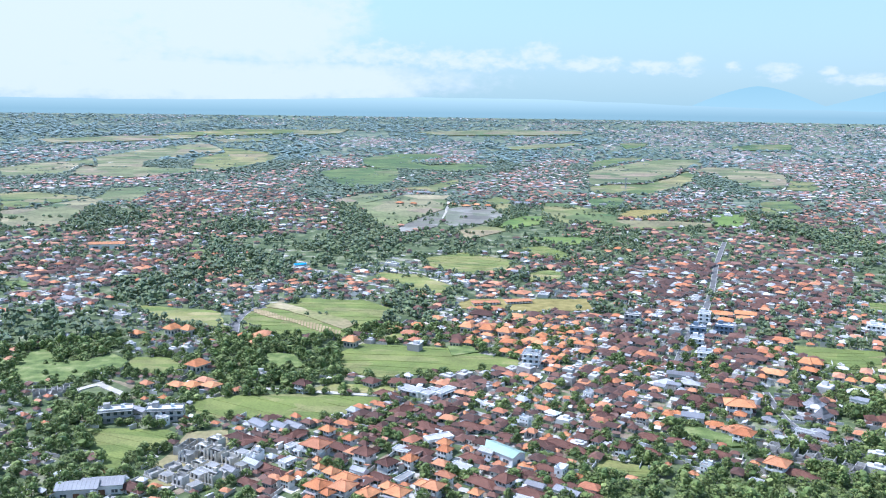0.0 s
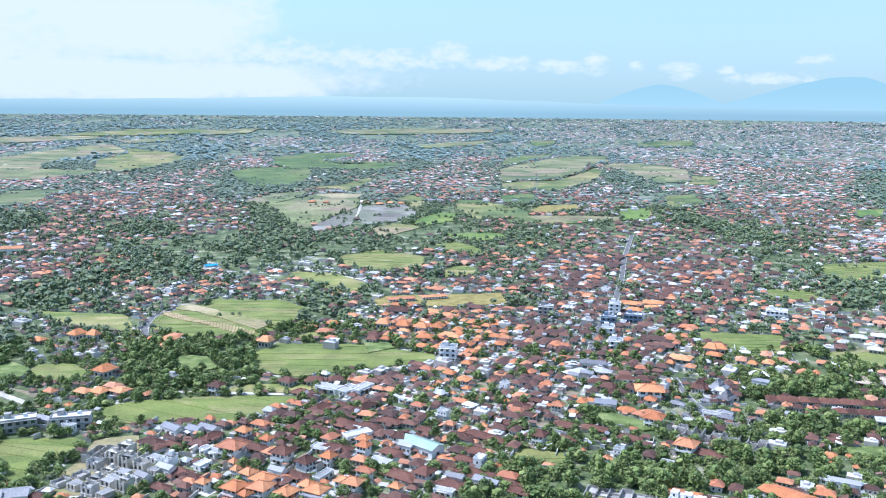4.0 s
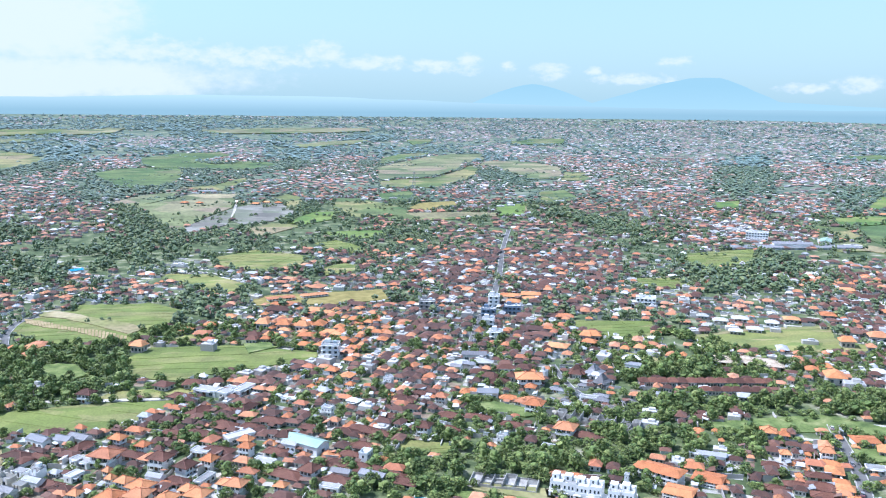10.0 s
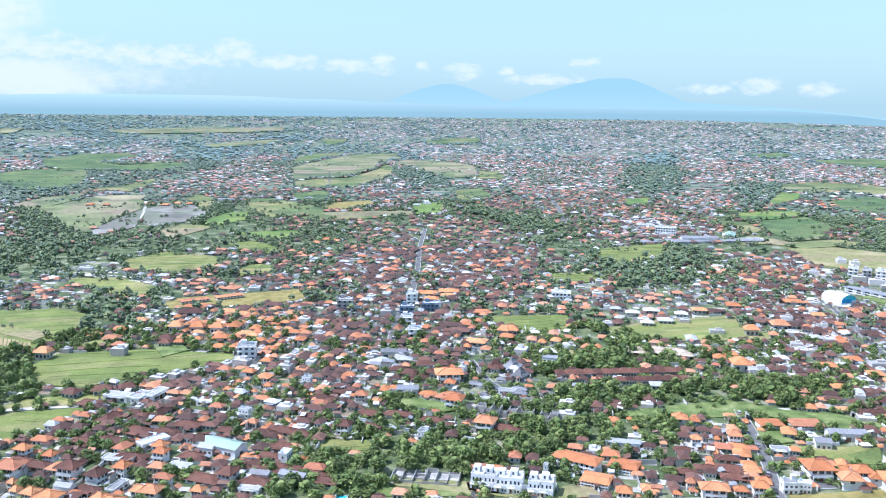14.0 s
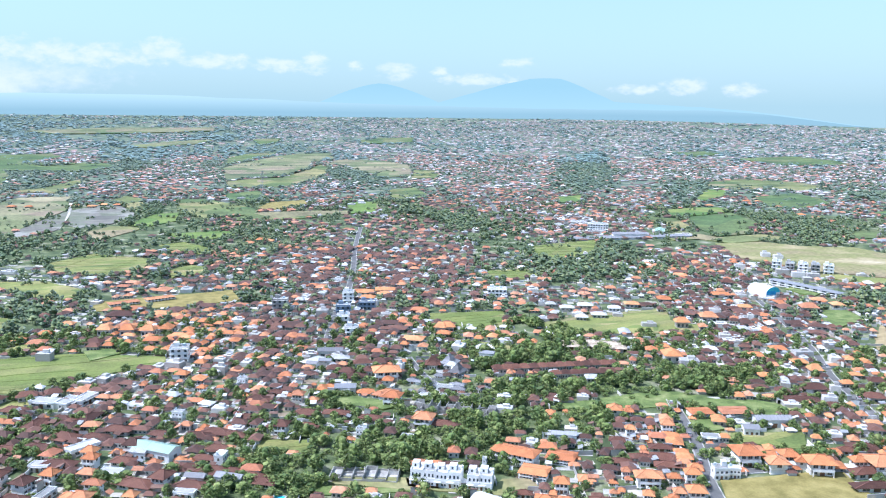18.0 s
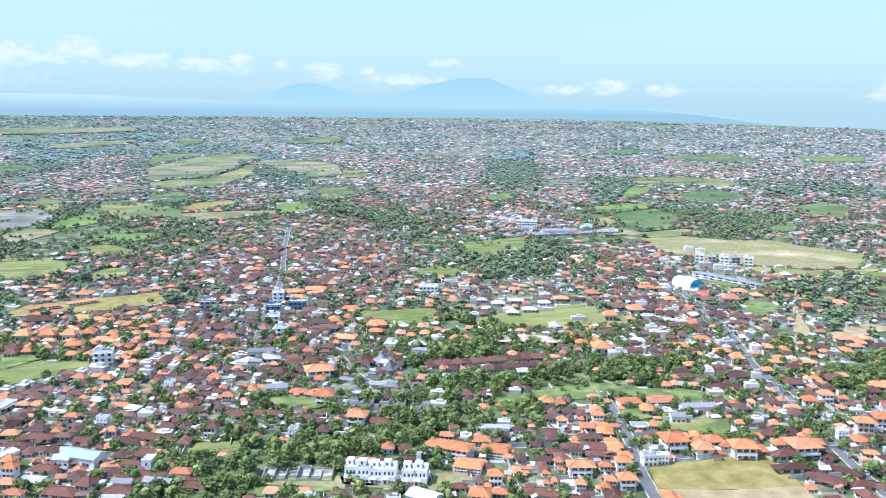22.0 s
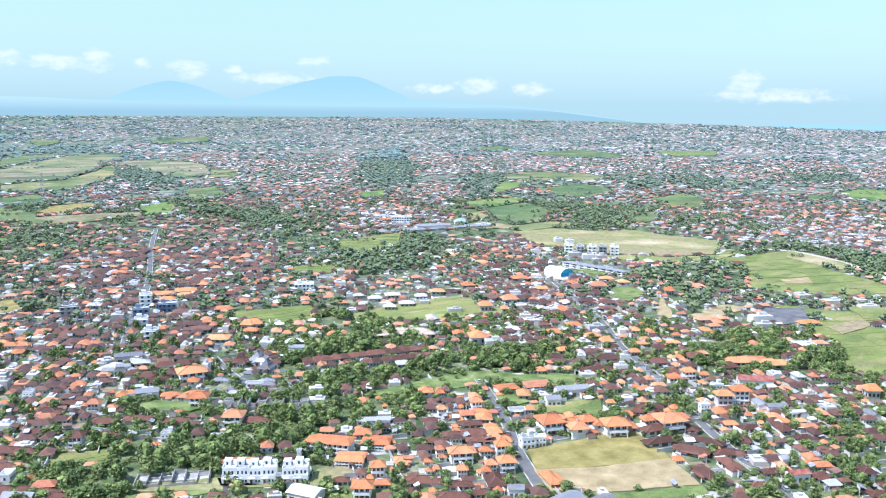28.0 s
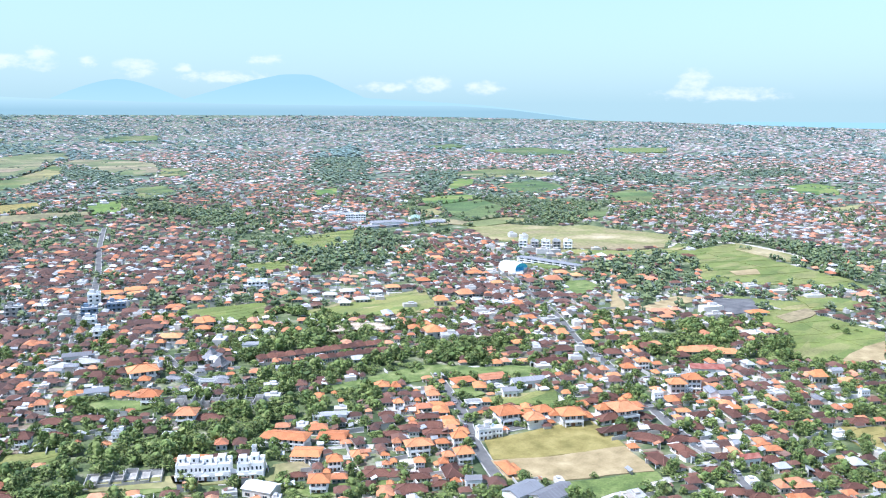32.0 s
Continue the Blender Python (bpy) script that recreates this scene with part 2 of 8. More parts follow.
ORANGE = [(0.0, (0.44, 0.165, 0.07)), (0.4, (0.57, 0.235, 0.095)), (0.75, (0.64, 0.305, 0.14)), (1.0, (0.40, 0.17, 0.095))]
BROWN = [(0.0, (0.080, 0.040, 0.030)), (0.5, (0.12, 0.056, 0.040)), (1.0, (0.18, 0.082, 0.055))]
GREYS = [(0.0, (0.36, 0.36, 0.35)), (0.5, (0.50, 0.50, 0.49)), (1.0, (0.64, 0.64, 0.63))]
M = {
    "ground": surface("mixed grass and soil", [(0.32, (0.055, 0.085, 0.03)), (0.48, (0.088, 0.122, 0.045)), (0.58, (0.135, 0.16, 0.07)), (0.68, (0.25, 0.24, 0.17)), (0.80, (0.36, 0.34, 0.30))], 0.95, 0.06, 0.6, vary=0.45, sheen=0.045),
    # copy for far land, with haze painted on as bluish sheen
    "ground_far": surface("haze-tinted scrub and soil", [(0.30, (0.045, 0.075, 0.026)), (0.45, (0.08, 0.115, 0.04)), (0.55, (0.12, 0.15, 0.055)), (0.64, (0.22, 0.20, 0.12)), (0.76, (0.10, 0.14, 0.05))], 0.95, 0.03, 0.3, vary=0.5, sheen=0.22, haze_tint=(0.76, 0.90, 1.0)),
    "green": surface("young rice", [(0.0, (0.135, 0.175, 0.038)), (0.4, (0.165, 0.20, 0.044)), (0.75, (0.195, 0.215, 0.058)), (1.0, (0.23, 0.225, 0.08))], 0.9, 0.05, 0.9, 0.3, vary=0.38, sheen=0.04, plots=28.0),
    "lawn": surface("rough grass", [(0.3, (0.095, 0.145, 0.035)), (0.5, (0.145, 0.195, 0.05)), (0.65, (0.20, 0.225, 0.08)), (0.8, (0.26, 0.25, 0.12))], 0.95, 0.12, 1.2, 0.4, vary=0.4, sheen=0.04),
    "meadow": surface("plots of rough pasture", [(0.0, (0.055, 0.10, 0.03)), (0.3, (0.085, 0.14, 0.04)), (0.55, (0.135, 0.175, 0.055)), (0.8, (0.07, 0.125, 0.035)), (1.0, (0.20, 0.195, 0.09))], 0.95, 0.03, 0.3, 0.4, vary=0.5, sheen=0.05, haze_tint=(0.90, 0.95, 1.0), plots=85.0, long=1.25),
    "olive": surface("ripening rice", [(0.0, (0.12, 0.165, 0.04)), (0.3, (0.19, 0.215, 0.055)), (0.55, (0.26, 0.25, 0.08)), (0.75, (0.15, 0.195, 0.045)), (1.0, (0.32, 0.275, 0.12))], 0.95, 0.04, 0.7, 0.3, vary=0.36, sheen=0.04, haze_tint=(0.90, 0.95, 1.0), plots=30.0),
    "olive_far": surface("far ripening rice", [(0.0, (0.07, 0.12, 0.035)), (0.25, (0.16, 0.18, 0.055)), (0.5, (0.27, 0.24, 0.10)), (0.7, (0.095, 0.15, 0.04)), (0.85, (0.29, 0.23, 0.13)), (1.0, (0.13, 0.165, 0.055))], 0.95, 0.02, 0.2, vary=0.5, sheen=0.05, haze_tint=(0.90, 0.95, 1.0), plots=75.0, long=1.25),
    "green_far": surface("far young rice", [(0.0, (0.08, 0.15, 0.03)), (0.5, (0.14, 0.21, 0.04)), (1.0, (0.20, 0.23, 0.06))], 0.95, 0.03, 0.3, vary=0.4, sheen=0.05, haze_tint=(0.90, 0.95, 1.0), plots=60.0, long=1.25),
    "gold": surface("ripe rice", [(0.3, (0.21, 0.18, 0.055)), (0.55, (0.28, 0.235, 0.08)), (0.8, (0.34, 0.285, 0.115))], 0.95, 0.12, 1.5, 0.3, vary=0.22),
    "straw": surface("cut stubble", [(0.3, (0.30, 0.235, 0.12)), (0.55, (0.37, 0.29, 0.155)), (0.8, (0.44, 0.355, 0.21))], 0.95, 0.12, 1.5, 0.3, vary=0.2),
    "pale": surface("dry paddy", [(0.0, (0.075, 0.115, 0.045)), (0.18, (0.17, 0.185, 0.08)), (0.36, (0.30, 0.26, 0.15)), (0.52, (0.11, 0.15, 0.055)), (0.70, (0.27, 0.21, 0.14)), (0.85, (0.19, 0.21, 0.085)), (1.0, (0.085, 0.13, 0.05))], 0.95, 0.02, 0.2, vary=0.5, sheen=0.05, haze_tint=(0.90, 0.95, 1.0), plots=95.0, long=1.25),
    "furrow": surface("ploughed paddy", [(0.0, (0.13, 0.125, 0.10)), (0.35, (0.20, 0.185, 0.15)), (0.6, (0.15, 0.165, 0.10)), (1.0, (0.30, 0.285, 0.25))], 0.8, 0.05, 0.5, vary=0.35, sheen=0.05, haze_tint=(0.90, 0.95, 1.0), plots=45.0, long=1.25),
    "dirt": surface("bare earth", [(0.30, (0.36, 0.29, 0.17)), (0.42, (0.31, 0.265, 0.14)), (0.52, (0.22, 0.225, 0.085)), (0.62, (0.33, 0.28, 0.155)), (0.75, (0.40, 0.34, 0.23))], 0.95, 0.012, 0.25, vary=0.4),
    "bund": surface("grassy bund", [(0.3, (0.13, 0.165, 0.05)), (0.7, (0.22, 0.22, 0.10))], 0.95, 0.1, 2.0, vary=0.3),
    "asphalt": surface("worn asphalt", [(0.3, (0.12, 0.12, 0.117)), (0.6, (0.165, 0.163, 0.157)), (0.8, (0.23, 0.22, 0.21))], 0.85, 0.1, 3.0, vary=0.2),
    "concrete": surface("weathered concrete", [(0.3, (0.30, 0.29, 0.27)), (0.55, (0.42, 0.41, 0.38)), (0.8, (0.55, 0.53, 0.50))], 0.9, 0.2, 2.0, 0.2, vary=0.25),
    "path": surface("pale gravel", [(0.3, (0.42, 0.39, 0.33)), (0.7, (0.58, 0.55, 0.48))], 0.95, 0.15, 2.0, vary=0.2),
    "orange": surface("clay roof tiles", ORANGE, 0.8, 0.25, 2.5, 0.5, "object", 0.28, stripes=3.0),
    "brown": surface("dark roof tiles", BROWN, 0.75, 0.25, 2.5, 0.5, "object", 0.35, stripes=3.0),
    "cap_orange": surface("ridge tiles", [(0.0, (0.50, 0.19, 0.09)), (1.0, (0.60, 0.27, 0.14))], 0.8, 0.5, 4.0, vary=0.25),
    "cap_brown": surface("dark ridge tiles", [(0.0, (0.15, 0.07, 0.055)), (1.0, (0.22, 0.11, 0.085))], 0.8, 0.5, 4.0, vary=0.25),
    "wall": surface("painted render", [(0.0, (0.78, 0.76, 0.72)), (0.45, (0.82, 0.81, 0.78)), (0.6, (0.62, 0.57, 0.48)), (0.8, (0.72, 0.74, 0.74)), (1.0, (0.55, 0.52, 0.48))], 0.85, 0.25, 1.6, 0.1, "object", 0.14),
    "white": surface("white render", [(0.3, (0.74, 0.74, 0.72)), (0.7, (0.83, 0.83, 0.82))], 0.8, 0.2, 1.5, 0.08, vary=0.1),
    "tinted": surface("pale blue cladding", [(0.0, (0.45, 0.55, 0.62)), (1.0, (0.66, 0.70, 0.72))], 0.7, 0.2, 1.5, pick="object", vary=0.12),
    "cladding": surface("blue-grey cladding", [(0.3, (0.13, 0.19, 0.27)), (0.7, (0.19, 0.26, 0.34))], 0.5, 0.2, 1.5, vary=0.2),
    "slab": surface("roof slab", [(0.0, (0.22, 0.22, 0.21)), (0.4, (0.33, 0.33, 0.32)), (0.75, (0.45, 0.44, 0.42)), (1.0, (0.64, 0.64, 0.63))], 0.85, 0.25, 2.0, pick="object", vary=0.25),
    "sheet": surface("corrugated sheet", [(0.0, (0.34, 0.35, 0.36)), (0.35, (0.22, 0.23, 0.25)), (0.65, (0.30, 0.30, 0.31)), (0.85, (0.17, 0.17, 0.18)), (1.0, (0.46, 0.47, 0.47))], 0.6, 0.12, 1.8, 0.2, "object", 0.16, spec=0.5),
    "green_sheet": surface("green-white sheet", [(0.0, (0.30, 0.44, 0.36)), (1.0, (0.42, 0.54, 0.46))], 0.45, 0.12, 1.8, vary=0.12, spec=0.5),
    "red_sheet": surface("red sheet", [(0.3, (0.27, 0.07, 0.05)), (0.7, (0.36, 0.17, 0.13))], 0.5, 0.4, 1.8, vary=0.25),
    "thatch": surface("dry thatch", [(0.3, (0.42, 0.34, 0.25)), (0.7, (0.56, 0.48, 0.38))], 0.95, 0.4, 3.0, 0.4, vary=0.25),
    "glass": surface("dark window glass", [(0.3, (0.03, 0.045, 0.055)), (0.7, (0.06, 0.08, 0.09))], 0.12, 0.4, 2.0, vary=0.2, spec=0.6),
    "frame": surface("window frames", [(0.0, (0.55, 0.53, 0.5)), (1.0, (0.25, 0.17, 0.11))], 0.6, 0.5, 3.0, pick="object", vary=0.15),
    "wood": surface("stained timber", [(0.3, (0.13, 0.07, 0.04)), (0.7, (0.22, 0.12, 0.07))], 0.7, 0.5, 3.0, vary=0.25),
    "leaf": surface("broad leaves", [(0.0, (0.074, 0.112, 0.027)), (0.4, (0.114, 0.162, 0.038)), (0.75, (0.165, 0.21, 0.052)), (1.0, (0.23, 0.265, 0.075))], 0.6, 0.25, 1.2, 0.5, "object", 0.5, sheen=0.03),
    "leaf_mass": surface("mixed foliage", [(0.0, (0.062, 0.105, 0.026)), (0.35, (0.112, 0.168, 0.040)), (0.7, (0.172, 0.225, 0.056)), (1.0, (0.255, 0.29, 0.09))], 0.7, 0.1, 0.8, 0.3, "island", 0.45, sheen=0.08),
    # haze painted as bluish sheen that grows with distance; leaf_rim's base is lifted too
    "leaf_mid": surface("lightly haze-tinted foliage", [(0.0, (0.060, 0.096, 0.032)), (0.4, (0.092, 0.136, 0.043)), (0.75, (0.135, 0.172, 0.055)), (1.0, (0.20, 0.225, 0.08))], 0.7, 0.05, 0.5, 0.3, "island", 0.45, sheen=0.30, haze_tint=(0.76, 0.90, 1.0)),
    "leaf_far": surface("haze-tinted distant foliage", [(0.0, (0.055, 0.090, 0.038)), (0.5, (0.078, 0.118, 0.046)), (1.0, (0.14, 0.165, 0.065))], 0.6, 0.02, 0.2, pick="island", vary=0.4, sheen=0.40, haze_tint=(0.74, 0.92, 1.0)),
    "leaf_rim": surface("hazy far foliage", [(0.0, (0.065, 0.105, 0.060)), (0.5, (0.082, 0.125, 0.072)), (1.0, (0.115, 0.15, 0.085))], 0.6, 0.02, 0.2, pick="island", vary=0.35, sheen=0.7, haze_tint=(0.70, 0.91, 1.0)),
    "lot": surface("dark tarmac lot", [(0.3, (0.10, 0.10, 0.105)), (0.7, (0.17, 0.17, 0.17))], 0.85, 0.1, 1.0, vary=0.25),
    "scrub": surface("bright shrubs", [(0.0, (0.10, 0.15, 0.036)), (0.6, (0.16, 0.21, 0.055)), (1.0, (0.24, 0.27, 0.09))], 0.7, 0.2, 1.2, pick="island", vary=0.4, sheen=0.03),
    "bark": surface("grey bark", [(0.3, (0.13, 0.10, 0.075)), (0.7, (0.22, 0.18, 0.14))], 0.95, 1.0, 6.0, 0.3, vary=0.3),
    "roofs_orange": surface("clay tile roofs", ORANGE, 0.8, 0.15, 0.9, pick="island", vary=0.28),
    "roofs_brown": surface("dark tile roofs", BROWN, 0.75, 0.15, 0.9, pick="island", vary=0.3),
    "roofs_grey": surface("slab roofs", GREYS, 0.85, 0.15, 0.9, pick="island", vary=0.25),
    "tins": surface("patched tin sheets", [(0.0, (0.30, 0.31, 0.32)), (0.25, (0.20, 0.12, 0.09)), (0.45, (0.52, 0.53, 0.53)), (0.62, (0.16, 0.085, 0.06)), (0.78, (0.44, 0.20, 0.11)), (0.9, (0.70, 0.70, 0.69))], 0.6, 0.3, 2.0, pick="island", vary=0.3, steps=True),
    "soil": surface("bare brown earth", [(0.3, (0.20, 0.155, 0.105)), (0.55, (0.27, 0.215, 0.15)), (0.8, (0.17, 0.165, 0.085))], 0.95, 0.15, 1.5, vary=0.3),
    "roofs_near": surface("garden suburb roofs", [(0.0, (0.085, 0.043, 0.032)), (0.2, (0.12, 0.058, 0.042)), (0.36, (0.165, 0.08, 0.055)), (0.48, (0.48, 0.21, 0.105)), (0.64, (0.55, 0.265, 0.15)), (0.80, (0.42, 0.165, 0.085)), (0.91, (0.42, 0.43, 0.44)), (0.965, (0.68, 0.68, 0.67))], 0.75, 0.12, 1.0, 0.2, pick="island", vary=0.3, steps=True, sheen=0.06, haze_tint=(1.0, 0.96, 0.95)),
    "roofs_town": surface("town roofs", [(0.0, (0.095, 0.056, 0.045)), (0.25, (0.13, 0.072, 0.054)), (0.44, (0.175, 0.095, 0.068)), (0.56, (0.42, 0.185, 0.105)), (0.68, (0.47, 0.235, 0.145)), (0.80, (0.28, 0.15, 0.11)), (0.90, (0.30, 0.31, 0.32)), (0.965, (0.62, 0.62, 0.61))], 0.75, 0.1, 0.8, pick="island", vary=0.25, steps=True, sheen=0.05, haze_tint=(1.0, 0.96, 0.95)),
    "roofs_core": surface("old quarter roofs", [(0.0, (0.085, 0.043, 0.032)), (0.28, (0.12, 0.058, 0.042)), (0.52, (0.165, 0.08, 0.055)), (0.74, (0.48, 0.185, 0.08)), (0.83, (0.55, 0.245, 0.12)), (0.90, (0.42, 0.165, 0.085)), (0.94, (0.42, 0.43, 0.44)), (0.975, (0.68, 0.68, 0.67))], 0.75, 0.1, 0.8, pick="island", vary=0.25, steps=True, sheen=0.07, haze_tint=(1.0, 0.96, 0.95)),
    # haze put into colour: city and rim roofs muted and paler, rim walls too
    "roofs_city": surface("haze-paled city roofs", [(0.0, (0.17, 0.11, 0.095)), (0.20, (0.27, 0.15, 0.12)), (0.38, (0.44, 0.20, 0.13)), (0.58, (0.50, 0.27, 0.19)), (0.72, (0.34, 0.33, 0.34)), (0.84, (0.54, 0.53, 0.52)), (0.93, (0.76, 0.75, 0.74))], 0.75, 0.1, 0.8, pick="island", vary=0.2, steps=True, sheen=0.18, haze_tint=(1.0, 0.96, 0.95)),
    "roofs_pale": surface("pale slab roofs", [(0.0, (0.36, 0.36, 0.36)), (0.5, (0.52, 0.52, 0.51)), (1.0, (0.78, 0.78, 0.77))], 0.85, 0.15, 0.9, pick="island", vary=0.15, sheen=0.2, haze_tint=(1.0, 0.96, 0.95)),
    "roofs_rim": surface("hazy far roofs", [(0.0, (0.24, 0.17, 0.15)), (0.22, (0.35, 0.22, 0.19)), (0.42, (0.50, 0.29, 0.23)), (0.60, (0.54, 0.37, 0.31)), (0.76, (0.46, 0.45, 0.45)), (0.88, (0.72, 0.71, 0.70))], 0.75, 0.1, 0.8, pick="island", vary=0.12, steps=True, sheen=0.38, haze_tint=(0.92, 0.94, 1.0)),
    "walls_rim": surface("hazy far walls", [(0.0, (0.56, 0.53, 0.51)), (0.5, (0.44, 0.41, 0.39)), (1.0, (0.72, 0.69, 0.67))], 0.85, 0.2, 1.0, pick="island", vary=0.12, sheen=0.35, haze_tint=(0.92, 0.94, 1.0)),
    "walls_mass": surface("house walls", [(0.0, (0.68, 0.66, 0.63)), (0.35, (0.52, 0.48, 0.43)), (0.65, (0.36, 0.34, 0.32)), (1.0, (0.72, 0.71, 0.70))], 0.85, 0.2, 1.0, pick="island", vary=0.15),
    "walls_far": surface("distant walls", [(0.0, (0.42, 0.39, 0.36)), (0.4, (0.28, 0.25, 0.23)), (0.7, (0.20, 0.18, 0.16)), (1.0, (0.62, 0.60, 0.58))], 0.85, 0.2, 1.0, pick="island", vary=0.15, sheen=0.1, haze_tint=(1.0, 0.96, 0.95)),
    "grey_tile": surface("grey roof tiles", [(0.0, (0.15, 0.15, 0.155)), (0.5, (0.22, 0.22, 0.23)), (1.0, (0.30, 0.30, 0.31))], 0.75, 0.25, 2.5, 0.5, "object", 0.3, stripes=3.0),
    "cap_grey": surface("grey ridge tiles", [(0.0, (0.26, 0.26, 0.27)), (1.0, (0.36, 0.36, 0.37))], 0.8, 0.5, 4.0, vary=0.25),
    "blue": surface("blue canvas", [(0.3, (0.02, 0.25, 0.55)), (0.7, (0.05, 0.38, 0.62))], 0.5, 0.3, 2.0, vary=0.2),
    "teal": surface("teal canvas", [(0.3, (0.05, 0.48, 0.62)), (0.7, (0.10, 0.58, 0.66))], 0.5, 0.3, 2.0, vary=0.2),
    "paint": surface("car paint", [(0.0, (0.75, 0.75, 0.75)), (0.4, (0.10, 0.10, 0.11)), (0.6, (0.35, 0.36, 0.38)), (0.8, (0.3, 0.03, 0.03)), (1.0, (0.8, 0.8, 0.8))], 0.3, 0.5, 3.0, pick="object", vary=0.05, spec=0.5),
    "tyre": surface("tyre rubber", [(0.0, (0.02, 0.02, 0.02)), (1.0, (0.03, 0.03, 0.03))], 0.9, 1.0, 8.0, vary=0.2),
    "steel": surface("galvanised steel", [(0.0, (0.35, 0.36, 0.37)), (1.0, (0.45, 0.46, 0.47))], 0.5, 1.0, 5.0, vary=0.15, metal=0.6),
}


# ---- mesh helpers ----
class Shape:
    """Collects boxes, roofs and other solids, then makes one mesh of them."""

    def __init__(self):
        self.v, self.f = [], []

    def add(self, verts, faces):
        k = len(self.v)
        self.v += [tuple(p) for p in verts]
        self.f += [tuple(i + k for i in f) for f in faces]
        return self

    def box(self, x0, y0, z0, x1, y1, z1):
        return self.add([(x0, y0, z0), (x1, y0, z0), (x1, y1, z0), (x0, y1, z0), (x0, y0, z1), (x1, y0, z1), (x1, y1, z1), (x0, y1, z1)],
                        [(0, 3, 2, 1), (4, 5, 6, 7), (0, 1, 5, 4), (1, 2, 6, 5), (2, 3, 7, 6), (3, 0, 4, 7)])

    def hip(self, w, d, z, rise, ridge, edge=0.18, cx=0.0, cy=0.0):
        """A hipped roof with a solid edge; ridge is the half length of the ridge along x."""
        a, b = w / 2, d / 2
        v = [(-a, -b, z), (a, -b, z), (a, b, z), (-a, b, z), (-a, -b, z + edge), (a, -b, z + edge), (a, b, z + edge), (-a, b, z + edge), (-ridge, 0, z + rise), (ridge, 0, z + rise)]
        return self.add([(x + cx, y + cy, q) for x, y, q in v], [(0, 3, 2, 1), (0, 1, 5, 4), (1, 2, 6, 5), (2, 3, 7, 6), (3, 0, 4, 7), (4, 5, 9, 8), (6, 7, 8, 9), (5, 6, 9), (7, 4, 8)])

    def gable(self, w, d, z, rise, edge=0.12):
        a, b = w / 2, d / 2
        v = [(-a, -b, z), (a, -b, z), (a, b, z), (-a, b, z), (-a, 0, z + rise), (a, 0, z + rise)]
        v += [(x, y, q + edge) for x, y, q in v]
        return self.add(v, [(0, 4, 5, 1), (4, 3, 2, 5), (6, 7, 11, 10), (10, 11, 8, 9), (0, 1, 7, 6), (2, 3, 9, 8), (0, 6, 10, 4), (4, 10, 9, 3), (1, 5, 11, 7), (5, 2, 8, 11)])

    def bar(self, p, q, r):
        """A square bar from p to q."""
        p, q = Vector(p), Vector(q)
        d = (q - p).normalized()
        u = d.cross(Vector((0, 0, 1)) if abs(d.z) < 0.95 else Vector((1, 0, 0))).normalized() * r
        w = d.cross(u).normalized() * r
        v = [p - u - w, p + u - w, p + u + w, p - u + w, q - u - w, q + u - w, q + u + w, q - u + w]
        return self.add(v, [(0, 3, 2, 1), (4, 5, 6, 7), (0, 1, 5, 4), (1, 2, 6, 5), (2, 3, 7, 6), (3, 0, 4, 7)])

    def mesh(self, name, material):
        me = bpy.data.meshes.new(name)
        me.from_pydata(self.v, [], self.f)
        me.materials.append(M[material])
        me.update()
        return me


def part(name, shape, material, parent, label=""):
    ob = new(name, shape.mesh(name, material))
    ob.parent = parent
    return tagged(ob, label)


def thing(name, label, category, group="", kind=""):
    return tagged(new(name), label, category, group, kind)


def place(x, y, rot=0.0, sx=1.0, sy=1.0, sz=1.0, z=0.0):
    return pose(x, y, z, 0, 0, rot) @ Matrix.Diagonal((sx, sy, sz, 1))


def lift(x, y):
    """Height of the land: flat town, rising towards the far hills, less so towards the coast."""
    rim = np.interp(np.degrees(np.arctan2(x, y)), (-180, -60, 35, 42, 55, 68, 95, 180), (115, 115, 115, 108, 86, 58, 58, 115))
    return rim * np.clip((np.hypot(x, y) - 2600) / 2300, 0, 1) ** 1.4


# ---- ground and the far hills ----
def ground_sheet():
    radii = [0] + [40 * k for k in range(1, 16)] + [600 * 1.06 ** k for k in range(1, 37)]
    radii = [r for r in radii if r < 4900] + [4930]
    n = 120
    v, f = [(0, 0, 0)], []
    for r in radii[1:]:
        for k in range(n):
            a = 2 * math.pi * k / n
            v.append((r * math.cos(a), r * math.sin(a), float(lift(r * math.cos(a), r * math.sin(a)))))
    for k in range(n):
        f.append((0, 1 + k, 1 + (k + 1) % n))
    for i in range(len(radii) - 2):
        for k in range(n):
            a, b = 1 + i * n + k, 1 + i * n + (k + 1) % n
            f.append((a, a + n, b + n, b))
    me = bpy.data.meshes.new("ground")
    me.from_pydata(v, [], f)
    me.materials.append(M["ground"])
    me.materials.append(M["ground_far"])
    # beyond 1500 m the ground takes the copy with haze sheen
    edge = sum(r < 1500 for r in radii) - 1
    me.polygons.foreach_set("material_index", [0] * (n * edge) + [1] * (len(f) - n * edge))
    tagged(new("ground", me), "grass and soil ground spreading to the horizon", "ground", kind="structure")


ground_sheet()


def bell(x, c, w):
    return math.exp(-((x - c) / w) ** 2)


